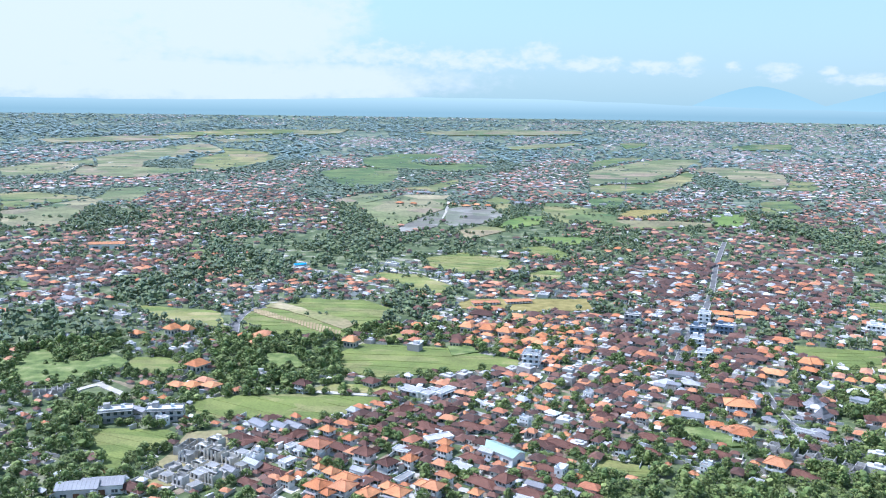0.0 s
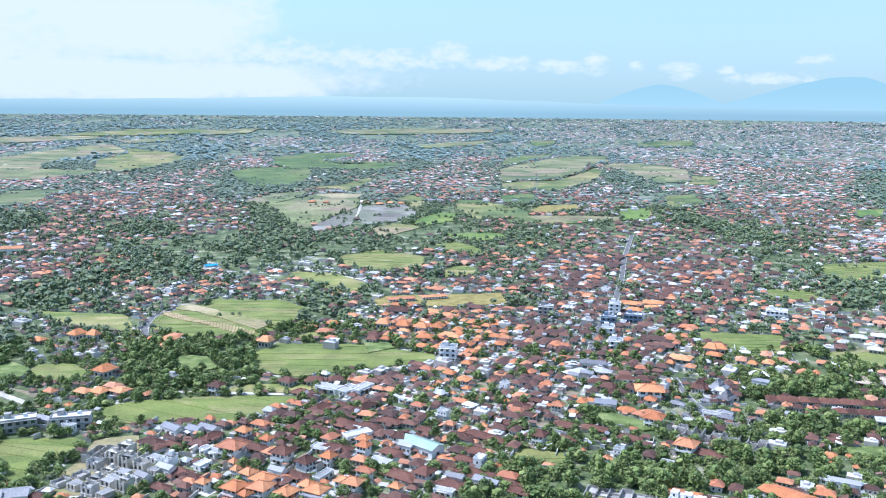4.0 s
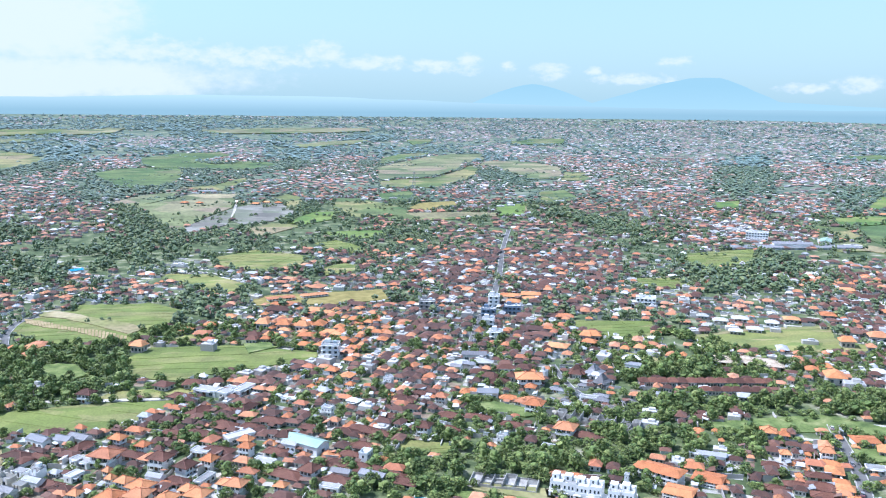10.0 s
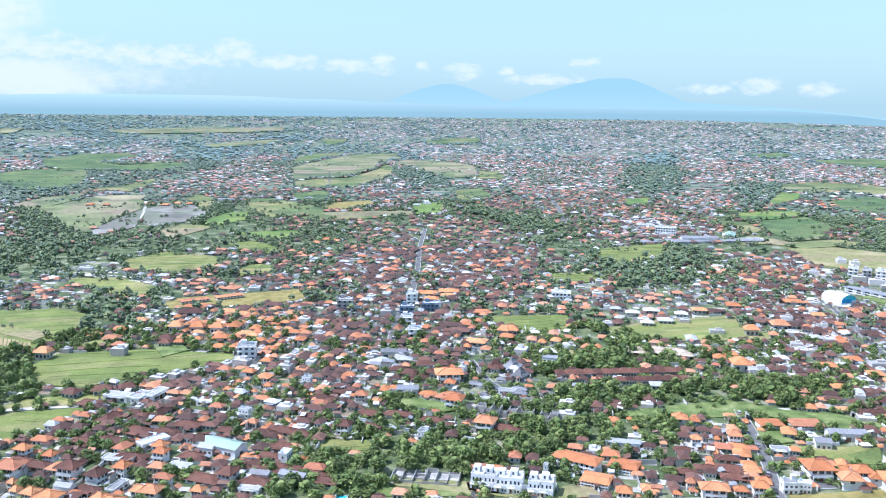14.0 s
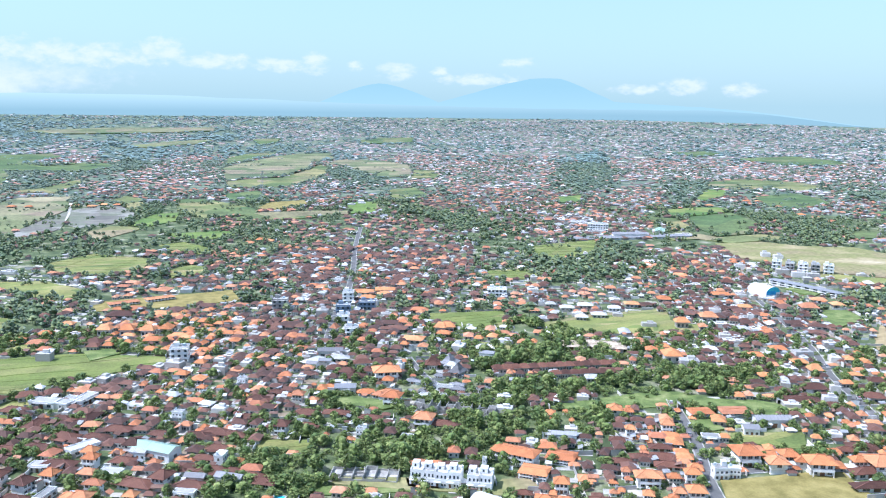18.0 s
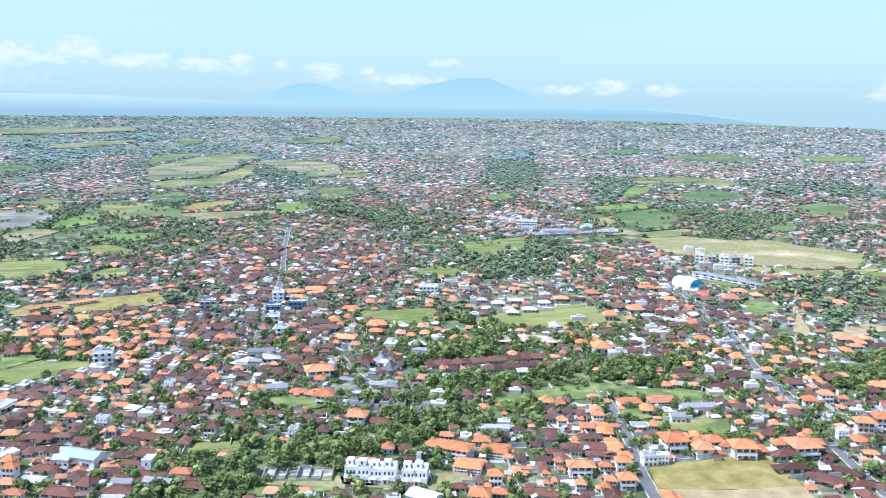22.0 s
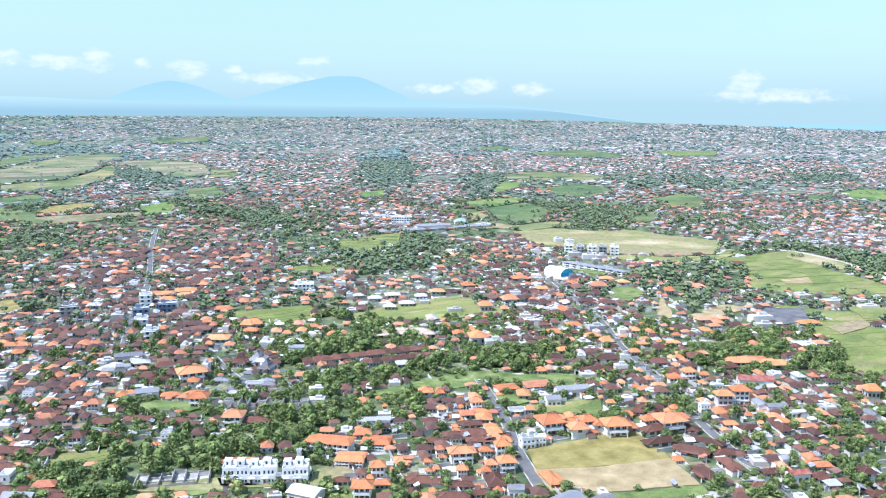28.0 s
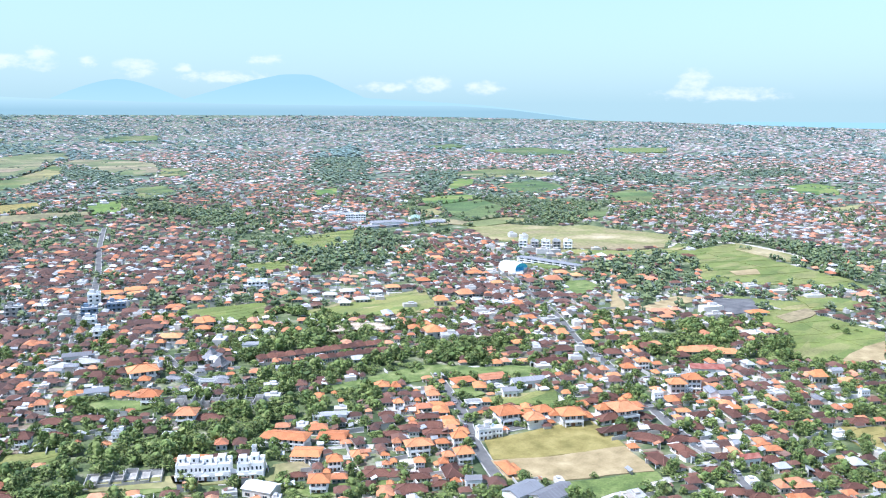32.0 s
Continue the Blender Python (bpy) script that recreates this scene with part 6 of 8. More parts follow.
houses('w2', (55, 358, 6.2, 0.70, 57), (248, 261, 6.6, 0.78, -23), (254, 259, 3.9, 0.71, -31), (45, 421, 9.3, 0.76, -35), (77, 489, 8.0, 0.66, -33), (54, 508, 10.2, 0.67, -40), (85, 463, 8.6, 0.73, -40), (122, 364, 8.2, 0.71, -33), (227, 478, 10.0, 0.79, 51), (177, 454, 5.6, 0.70, 49), (351, 241, 7.9, 0.66, -28), (372, 237, 8.1, 0.77, -36), (386, 322, 5.4, 0.67, -36), (383, 256, 9.2, 0.70, -28), (161, 312, 5.2, 0.74, 54), (-168, 543, 7.6, 0.73, -30), (-108, 490, 6.9, 0.80, -28), (-142, 416, 13.7, 0.50, -27))
houses('w2', (-17, 557, 8.9, 0.69, -24), (149, 632, 7.3, 0.72, -23), (173, 605, 8.9, 0.77, -24), (344, 394, 11.3, 0.73, -31), (637, 604, 11.9, 0.68, -35), (640, 587, 11.7, 0.69, -37), (647, 576, 11.6, 0.71, -31), (616, 639, 9.7, 0.75, -35), (611, 618, 9.5, 0.74, -36), (627, 902, 17.3, 0.70, -32), (543, 330, 16.1, 0.40, -26), (696, 685, 12.0, 0.75, 56), (698, 669, 9.5, 0.72, -32), (1103, 989, 14.3, 0.75, -32), (1230, 997, 16.3, 0.68, 59), (435, 174, 8.3, 0.64, -29), (523, 315, 12.3, 0.40, -34))
houses('k1', (140, 472, 6.3, 0.64, 48), (181, 420, 8.1, 0.65, -38), (192, 407, 6.6, 0.75, -31), (193, 433, 6.0, 0.76, -33), (207, 446, 6.2, 0.73, -31), (204, 429, 5.6, 0.71, -39), (173, 412, 5.3, 0.72, -39), (167, 414, 5.7, 0.70, -36), (201, 404, 5.7, 0.75, -42), (374, 553, 11.6, 0.72, -28), (356, 551, 10.8, 0.73, -28), (366, 522, 11.1, 0.72, -31), (338, 538, 9.2, 0.67, -37), (349, 520, 9.1, 0.73, -34), (390, 536, 9.6, 0.78, -32), (350, 566, 8.4, 0.64, -30))
houses('th', (312, 454, 19.6, 0.71, -34), (321, 445, 11.7, 0.78, -35), (300, 457, 9.7, 0.79, -37))

# ---- single buildings that stand out ----
def along(a, b, n):
    """n even places from a to b with the turn of that line in degrees."""
    a, b = np.array(a, float), np.array(b, float)
    turn = math.degrees(math.atan2(b[1] - a[1], b[0] - a[0]))
    return [(*(a + (b - a) * (k + 0.5) / n), turn) for k in range(n)]


def take(x, y, half):
    USED.append((x, y, half))


def white_villa(seed):
    """A narrow white unit: stepped storeys, roof terrace, stair head; front on y = 0, body behind."""
    root = thing("villa", "narrow white rendered villa with stepped roof terraces", "house", "white villas in a row")
    part("wall", Shape().box(-2.4, 0, -0.4, 2.4, 9.5, 3.1).box(-2.4, 1.6, 3.1, 2.4, 9.5, 6.0), "white", root)
    part("stair_head", Shape().box(-2.3, 5.2 - seed, 6.0, 0.4, 8.8 - seed, 8.4), "white", root)
    rim = Shape()
    for b in ((-2.4, 0, 2.4, 0.18), (-2.4, 0, -2.22, 1.6), (2.22, 0, 2.4, 1.6)):
        rim.box(b[0], b[1], 3.1, b[2], b[3], 4.0)
    part("terrace_wall", rim, "white", root)
    rim = Shape()
    for b in ((-2.4, 1.6, 2.4, 1.78), (-2.4, 9.3, 2.4, 9.5), (-2.4, 1.78, -2.22, 9.3), (2.22, 1.78, 2.4, 9.3)):
        rim.box(b[0], b[1], 6.0, b[2], b[3], 6.9)
    part("parapet", rim, "white", root)
    part("terrace_floor", Shape().box(-2.2, 0.2, 3.1, 2.2, 1.6, 3.16), "concrete", root)
    part("roof", Shape().box(-2.2, 1.8, 6.0, 2.2, 9.3, 6.1), "slab", root)
    part("door", Shape().box(-1.6, -0.06, 0, -0.8, 0.02, 2.0), "wood", root)
    for x0 in (0.2, 1.2):
        part("window", Shape().box(x0, -0.06, 0.9, x0 + 0.65, 0.02, 2.0), "glass", root)
    for x0 in (-1.7, -0.2, 1.1):
        part("window", Shape().box(x0, 1.53, 3.9, x0 + 0.6, 1.62, 5.3), "glass", root)
    part("stair_window", Shape().box(-1.4, 5.14 - seed, 6.6, -0.7, 5.22 - seed, 7.8), "glass", root)
    part("roof_bench", Shape().box(0.9, 6.2, 6.1, 2.1, 8.6, 7.4), "white", root)
    part("canopy", Shape().box(-2.4, -0.9, 2.75, 0.1, 0.0, 2.95), "white", root)
    return root


first = None
for n, (x, y, turn) in enumerate(along((123.0, 306.5), (140.5, 294.5), 4) + along((143.0, 292.5), (151.0, 287.0), 2)):
    m = place(x, y, turn, 1.08, 1, 1 if n % 2 else 0.94)
    if first is None:
        first = white_villa(0.0)
        first.matrix_basis = m
    else:
        copy_thing(first, m)
    take(x + 2.5, y + 4, 4.5)


def unfinished(a, b, depth, cells, rows, height, label):
    """Roofless concrete cells between a and b."""
    a, b = Vector(a), Vector(b)
    length = (b - a).length
    turn = math.degrees(math.atan2(b.y - a.y, b.x - a.x))
    root = thing("unfinished_building", label, "building", "unfinished buildings")
    rr = random.Random(int(a.x * 7))
    step = length / cells
    part("floor_slab", Shape().box(-0.3, -0.3, -0.3, length + 0.3, depth + 0.3, 0.12), "concrete", root)
    for k in range(cells + 1):
        h = height * rr.uniform(0.55, 1.1)
        part("cross_wall", Shape().box(k * step - 0.12, 0.13, 0.1, k * step + 0.12, depth - 0.13, h), "concrete", root)
        part("column", Shape().box(k * step - 0.2, -0.1, 0.1, k * step + 0.2, 0.12, h * 1.25), "concrete", root)
    for j in range(rows + 1):
        y = depth * j / rows
        for k in range(cells):
            if rr.random() < 0.75:
                h = height * rr.uniform(0.35, 1.0)
                part("long_wall", Shape().box(k * step + 0.22, y - 0.1, 0.1, (k + 1) * step - 0.22, y + 0.1, h), "concrete", root)
    for k in range(0, cells, 2):
        if rr.random() < 0.6 and height > 3:
            part("beam", Shape().box(k * step + 0.1, depth * 0.3, height, (k + 1) * step, depth * 0.3 + 0.3, height + 0.3), "concrete", root)
    root.matrix_basis = place(a.x, a.y, turn)
    for k in range(0, int(length), 4):
        p = a + (b - a) * (k / length) + Vector((-(b - a).y, (b - a).x)) / length * depth / 2
        take(p.x, p.y, depth / 2 + 0.5)


unfinished((93.2, 323.3), (118.8, 309.8), 12.2, 6, 3, 2.2, "grey roofless concrete walls of a house being built")
unfinished((156.8, 386.0), (191.1, 360.7), 11.0, 10, 2, 4.2, "row of roofless grey concrete house shells")
unfinished((-124.2, 376.7), (-99.9, 369.9), 13.5, 6, 2, 4.5, "tall pale concrete frame of a building site")

unfinished((-225.0, 450.0), (-208.0, 458.0), 12.0, 6, 2, 4.0, "grey concrete frame of a building site among trees")



def shrine_hall(label, roof, wide, deep, x, y, turn):
    """A temple hall under a steep two-tiered roof on a low plinth."""
    root = thing("temple_hall", label, "temple", "temple halls")
    part("plinth", Shape().box(-wide / 2 - 0.6, -deep / 2 - 0.6, -0.4, wide / 2 + 0.6, deep / 2 + 0.6, 0.7), "concrete", root)
    part("wall", Shape().box(-wide / 2 + 0.8, -deep / 2 + 0.8, 0.7, wide / 2 - 0.8, deep / 2 - 0.8, 4.2), "wall", root)
    for px_ in (-wide / 2 + 0.3, wide / 2 - 0.3):
        for py_ in (-deep / 2 + 0.3, deep / 2 - 0.3):
            part("post", Shape().box(px_ - 0.15, py_ - 0.15, 0.7, px_ + 0.15, py_ + 0.15, 4.0), "wood", root)
    part("roof", Shape().hip(wide + 1.6, deep + 1.6, 4.0, 4.6, wide * 0.16), roof, root)
    part("upper_roof", Shape().hip(wide * 0.62, deep * 0.62, 6.6, 4.4, wide * 0.10), roof, root)
    part("ridge_cap", Shape().box(-wide * 0.12, -0.22, 10.8, wide * 0.12, 0.22, 11.3), "cap_grey", root)
    root.matrix_basis = place(x, y, turn, 1.0, 1.0, 0.72)
    take(x, y, wide * 0.55)


shrine_hall("temple hall with a steep brown tiered roof among trees", "brown", 8.5, 8.0, 198, 453, -25)
shrine_hall("temple hall with a steep dark grey tiered roof", "grey_tile", 10.0, 8.0, 208, 451, 35)
shrine_hall("long temple hall with a steep dark grey roof", "grey_tile", 9.0, 7.0, 205, 433, 35)


def vault_hall(x, y, turn, width, length):
    root = thing("sports_hall", "white vaulted hall with a bright teal and blue end wall", "hall")
    n = 14
    arc = [(math.cos(math.pi * k / n) * width / 2, 5.0 + math.sin(math.pi * k / n) * width * 0.30) for k in range(n + 1)]
    v = [(-length / 2, a, b) for a, b in arc] + [(length / 2, a, b) for a, b in arc]
    v += [(-length / 2, a * 0.985, b - 0.15) for a, b in arc] + [(length / 2, a * 0.985, b - 0.15) for a, b in arc]
    f = [(k, k + 1, n + 2 + k, n + 1 + k) for k in range(n)] + [(2 * n + 2 + k, 3 * n + 3 + k, 3 * n + 4 + k, 2 * n + 3 + k) for k in range(n)]
    f += [(k, 2 * n + 2 + k, 2 * n + 3 + k, k + 1) for k in range(n)] + [(n + 1 + k, n + 2 + k, 3 * n + 4 + k, 3 * n + 3 + k) for k in range(n)]
    part("roof", Shape().add(v, f), "white", root)
    part("wall", Shape().box(-length / 2 + 0.2, -width / 2 + 0.2, -0.4, length / 2 - 0.2, width / 2 - 0.2, 5.0), "white", root)
    for sx, mat in ((1, "teal"), (-1, "white")):
        e = [(sx * (length / 2 - 0.3), a * 0.97, b - 0.2) for a, b in arc]
        part("end_wall", Shape().add(e, [tuple(range(n + 1))]), mat, root)
    part("stripe", Shape().box(length / 2 - 0.28, -width * 0.46, 3.2, length / 2 - 0.1, width * 0.2, 6.6), "blue", root)
    root.matrix_basis = place(x, y, turn)
    take(x, y, width * 0.6)


vault_hall(542.7, 533.2, -88.0, 16.5, 21.0)

hall = shed("hall", "long hall with a pale green metal gable roof", "green_sheet")
hall.matrix_basis = place(29.7, 379.0, -46, 2.3, 1.2, 1.15)
take(29.7, 379.4, 10)
tent = shed("hall", "open hall with a bright blue roof among dark trees", "blue")
tent.matrix_basis = place(-144.5, 853.2, 30, 1.3, 0.9, 0.9)
take(-144.5, 853.2, 6)

open_hall = shed("hall", "hall with a plain white sheet gable roof on grass", "white")
open_hall.matrix_basis = place(144, 275, -60, 1.3, 1.1, 0.9)
take(144, 275, 7)
houses('gs', (-151, 335, 13.0, 0.7, 10), (-142, 339, 13.0, 0.7, 10))
houses('o1', (144, 422, 15, 0.45, -14), (155, 417, 15, 0.45, -14), (124, 437, 14, 0.6, 60), (129, 439, 8, 0.8, -14))
houses('o2', (164, 443, 12, 0.75, -14), (240, 525, 11, 0.7, -20))
houses('gs', (148, 501, 12, 0.6, -20), (135, 430, 9, 0.9, -20))
houses('k1', (133, 487, 15, 0.45, 30), (149, 486, 12, 0.5, -20))
houses('w1', (135, 503, 10, 0.7, -20))
houses('b1', (140, 466, 9, 0.9, -20), (147, 450, 9, 0.8, -20), (159, 471, 11, 0.6, -14))
houses('k1', (175, 430, 9, 0.8, -30), (195, 413, 9, 0.8, -30), (207, 401, 8, 0.9, -30), (244, 474, 11, 0.8, -20))
# terraced row houses with dark roofs
for n, (x, y, turn) in enumerate(along((226.8, 430.0), (302.4, 411.1), 14)):
    houses("b1", (round(x, 1), round(y, 1), 6.0, 1.6, turn))
for n, (x, y, turn) in enumerate(along((253.8, 407.7), (291.6, 396.9), 7)):
    houses("b1", (round(x, 1), round(y, 1), 6.0, 1.0, turn))
houses("o1", (231.0, 229.0, 21.0, 0.36, 70))


for x, y, turn, storeys, wide, deep, wall, label in (
        (648, 622, -44, 3, 9, 9, "white", "white three-storey apartment block with dark window bands"), (652, 609, -44, 3, 8, 9, "slab", "grey three-storey apartment block with white ledges"),
        (661, 601, -44, 3, 9, 9, "white", "white three-storey apartment block with dark window bands"), (670, 594, -44, 3, 8, 9, "slab", "grey three-storey apartment block with white ledges"),
        (679, 586, -44, 3, 9, 9, "white", "white three-storey apartment block with dark window bands"),
        (191, 609, -22, 2, 11, 9, "cladding", "blue-grey clad two-storey block beside the street"), (212, 614, -22, 2, 13, 9, "cladding", "blue-grey clad two-storey block beside the street"),
        (148, 634, -20, 3, 12, 9, "slab", "raw grey concrete three-storey block among brown roofs"), (59, 524, -15, 3, 11, 9, "white", "white three-storey block with roof terraces"),
        (629, 906, -35, 4, 26, 13, "white", "white four-storey block with pale blue ledges"), (176, 543, -22, 2, 9, 8, "white", "white two-storey block beside the street"),
        (330, 620, -25, 2, 16, 10, "white", "white two-storey block with a plain parapet"), (181, 578, -22, 2, 9, 8, "white", "white two-storey block beside the street"),
        (-143, 423, 8, 2, 19, 8, "slab", "long grey two-storey villa block beside a rice field"), (-168, 421, 18, 2, 17, 8, "concrete", "raw concrete two-storey block under construction"),
        (205, 640, -22, 3, 9, 9, "white", "white three-storey block beside the street")):
    block("apartment_block", label, wall, storeys, wide, deep).matrix_basis = place(x, y, turn)
    take(x, y, wide * 0.55)
long_hall = shed("hall", "long blue-grey metal hall beside white city buildings", "sheet")
long_hall.matrix_basis = place(641, 854, -20, 4.6, 1.5, 1.5)
take(641, 854, 20)
gable_hall = shed("hall", "white metal gable hall standing in fields", "green_sheet")
gable_hall.matrix_basis = place(700, 870, 50, 3.2, 1.6, 1.4)
take(700, 870, 14)
clay_hall = shed("hall", "long hall with an orange tiled roof in a village", "orange")
clay_hall.matrix_basis = place(-381, 955, 12, 4.0, 1.5, 1.5)
take(-381, 955, 18)
houses("o1", (226, 667, 18, 0.7, -20), (247, 668, 16, 0.8, -22))


def pylon(x, y, h):
    root = thing("pylon", "grey lattice power pylon standing in the fields", "pylon")
    for sx in (-1, 1):
        for sy in (-1, 1):
            part("leg", Shape().bar((sx * 3.2, sy * 3.2, -0.5), (sx * 0.6, sy * 0.6, h), 0.16), "steel", root)
    for k in range(7):
        t0, t1 = k / 7, (k + 1) / 7
        a, b = 3.2 - 2.6 * t0, 3.2 - 2.6 * t1
        for sx, sy, ux, uy in ((-1, -1, 1, -1), (1, -1, 1, 1), (1, 1, -1, 1), (-1, 1, -1, -1)):
            part("brace", Shape().bar((sx * a, sy * a, h * t0), (ux * b, uy * b, h * t1), 0.08), "steel", root)
    for z in (0.72, 0.84, 0.96):
        part("arm", Shape().bar((-5, 0, h * z), (5, 0, h * z), 0.18), "steel", root)
    root.matrix_basis = place(x, y, 35)


pylon(339.5, 1566.0, 42.0)


def car_model(label):
    root = thing("car", label, "car", "cars on the streets")
    part("body", Shape().box(-2.1, -0.85, 0.3, 2.1, 0.85, 0.95), "paint", root)
    v = [(-1.5, -0.8, 0.95), (1.3, -0.8, 0.95), (1.3, 0.8, 0.95), (-1.5, 0.8, 0.95), (-1.2, -0.68, 1.5), (0.7, -0.68, 1.5), (0.7, 0.68, 1.5), (-1.2, 0.68, 1.5)]
    part("cabin", Shape().add(v, [(0, 1, 5, 4), (1, 2, 6, 5), (2, 3, 7, 6), (3, 0, 4, 7)]), "glass", root)
    part("roof", Shape().box(-1.2, -0.68, 1.5, 0.7, 0.68, 1.56), "paint", root)
    for x in (-1.3, 1.3):
        for y in (-0.8, 0.8):
            w = Shape()
            ring = [(x + 0.32 * math.cos(a), 0.32 + 0.32 * math.sin(a)) for a in np.linspace(0, 6.283, 11)[:-1]]
            w.add([(p, y - 0.1, q) for p, q in ring] + [(p, y + 0.1, q) for p, q in ring], [tuple(range(10)), tuple(range(19, 9, -1))] + [(k, (k + 1) % 10, 10 + (k + 1) % 10, 10 + k) for k in range(10)])
            part("wheel", w, "tyre", root)
    return root


car = None
rr = random.Random(4)
for kind, width, pts in ROADS[:3]:
    line = smooth_line(pts, 9.0)
    for i in range(1, len(line) - 1):
        if rr.random() < 0.33 and np.hypot(*line[i]) < 700:
            d = line[i + 1] - line[i - 1]
            side = np.array((-d[1], d[0])) / np.hypot(*d) * rr.choice((-1, 1)) * width * 0.27
            m = place(line[i][0] + side[0], line[i][1] + side[1], math.degrees(math.atan2(d[1], d[0])), z=0.13 + np.hypot(*line[i]) * 0.0006)
            if car is None:
                car = car_model("small car standing on the asphalt street")
                car.matrix_basis = m
            else:
                copy_thing(car, m)

# small swimming pools in the gardens
for x, y, w, d, turn in ((256.5, 348.3, 6, 3.5, -30), (279.5, 328.1, 5, 3, -30), (299.7, 429.3, 8, 3, -14), (70.2, 315.9, 5, 3, -30), (353.7, 405.0, 6, 4, -30)):
    root = thing("swimming_pool", "small turquoise garden pool with a pale rim", "pool", "garden pools")
    part("water", Shape().box(-w / 2, -d / 2, 0.0, w / 2, d / 2, 0.2), "teal", root)
    part("rim", Shape().box(-w / 2 - 0.6, -d / 2 - 0.6, -0.2, w / 2 + 0.6, -d / 2, 0.28).box(-w / 2 - 0.6, d / 2, -0.2, w / 2 + 0.6, d / 2 + 0.6, 0.28).box(-w / 2 - 0.6, -d / 2, -0.2, -w / 2, d / 2, 0.28).box(w / 2, -d / 2, -0.2, w / 2 + 0.6, d / 2, 0.28), "path", root)
    root.matrix_basis = place(x, y, turn)
    take(x, y, 3)


# pale seed beds in a stepped row across the green field
for n, (x, y, turn) in enumerate(along((-150.0, 664.0), (-72.0, 597.0), 30)):
    reach = 7.0 + 2.5 * math.sin(n * 0.35) + (n % 3) * 0.8
    bed = tagged(new("seed_bed", Shape().box(-0.85, -reach, 0.1, 0.85, reach * 0.9, 0.75).mesh("seed_bed", "straw")), "pale bare seed bed strip in a green field", "seed bed", "seed beds", "structure")
    bed.matrix_basis = place(x, y, turn + 58 - n * 0.5)


# pale concrete slabs laid out on the bare plot
for p, q, top in (((-207.8, 464.5), (-194.2, 482.8), 0.95), ((-198.0, 475.0), (-175.0, 456.3), 1.0)):
    d = np.array(q, float) - np.array(p, float)
    slab = tagged(new("concrete_slab", Shape().box(-np.hypot(*d) / 2, -2.1, 0.2, np.hypot(*d) / 2, 2.1, top).mesh("concrete_slab", "path")), "pale concrete slab laid on a bare plot", "slab", "concrete slabs", "structure")
    slab.matrix_basis = place((p[0] + q[0]) / 2, (p[1] + q[1]) / 2, math.degrees(math.atan2(d[1], d[0])))


# building site of raw concrete and white-plastered villas beside the terraced field
def raw_block(seed, x, y, turn):
    rr = random.Random(seed)
    w, d, h = rr.uniform(4.5, 7.0), rr.uniform(4.0, 6.5), rr.choice((2.6, 3.2, 4.8, 5.6))
    finish = rr.choice(("white", "concrete", "path", "path"))
    root = thing("unfinished_villa", "unfinished villa of raw concrete walls" if finish == "concrete" else "half-built villa with white plastered walls", "building", "villas of the building site")
    part("floor_slab", Shape().box(-w / 2 - 0.4, -d / 2 - 0.4, -0.3, w / 2 + 0.4, d / 2 + 0.4, 1.0), "concrete", root)
    for sx in (-1, 1):
        part("side_wall", Shape().box(sx * w / 2 - 0.12, -d / 2 + 0.13, 1.0, sx * w / 2 + 0.12, d / 2 - 0.13, h * rr.uniform(0.75, 1.1)), finish, root)
    part("back_wall", Shape().box(-w / 2 - 0.12, d / 2 - 0.12, 1.0, w / 2 + 0.12, d / 2 + 0.12, h), finish, root)
    for k in range(3):
        x0 = -w / 2 + (w - 1.2) * k / 2
        part("pier", Shape().box(x0, -d / 2 - 0.12, 1.0, x0 + 1.2, -d / 2 + 0.12, h * rr.uniform(0.85, 1.1)), finish, root)
    if h > 3:
        part("deck", Shape().box(-w / 2 + 0.13, -d / 2 + 0.13, 2.9, w / 2 - 0.13, d / 2 - 0.13, 3.1), "slab", root)
    if h > 5 or rr.random() < 0.4:
        part("roof", Shape().box(-w / 2 + 0.13, -d * 0.1, h - 0.35, w / 2 - 0.13, d / 2 - 0.13, h - 0.15), "slab", root)
        part("stair_head", Shape().box(-w * 0.1, d * 0.1, h - 0.15, w * 0.25, d * 0.4, h + 1.5), finish, root)
    root.matrix_basis = place(x, y, turn)
    take(x, y, 4.5)


for n in range(20):
    i, j = n % 4, n // 4
    u, v = 8.7 * i + (j % 2) * 1.5, 9.0 * j - 9.0
    raw_block(40 + n, -121 + 0.84 * u + 0.54 * v, 362 - 0.54 * u + 0.84 * v, -33 + (n * 37 % 11) - 5)


for group in MODELS.values():
    for base in group:
        if base not in FIRST:
            for o in (*base.children_recursive, base):
                bpy.data.objects.remove(o)


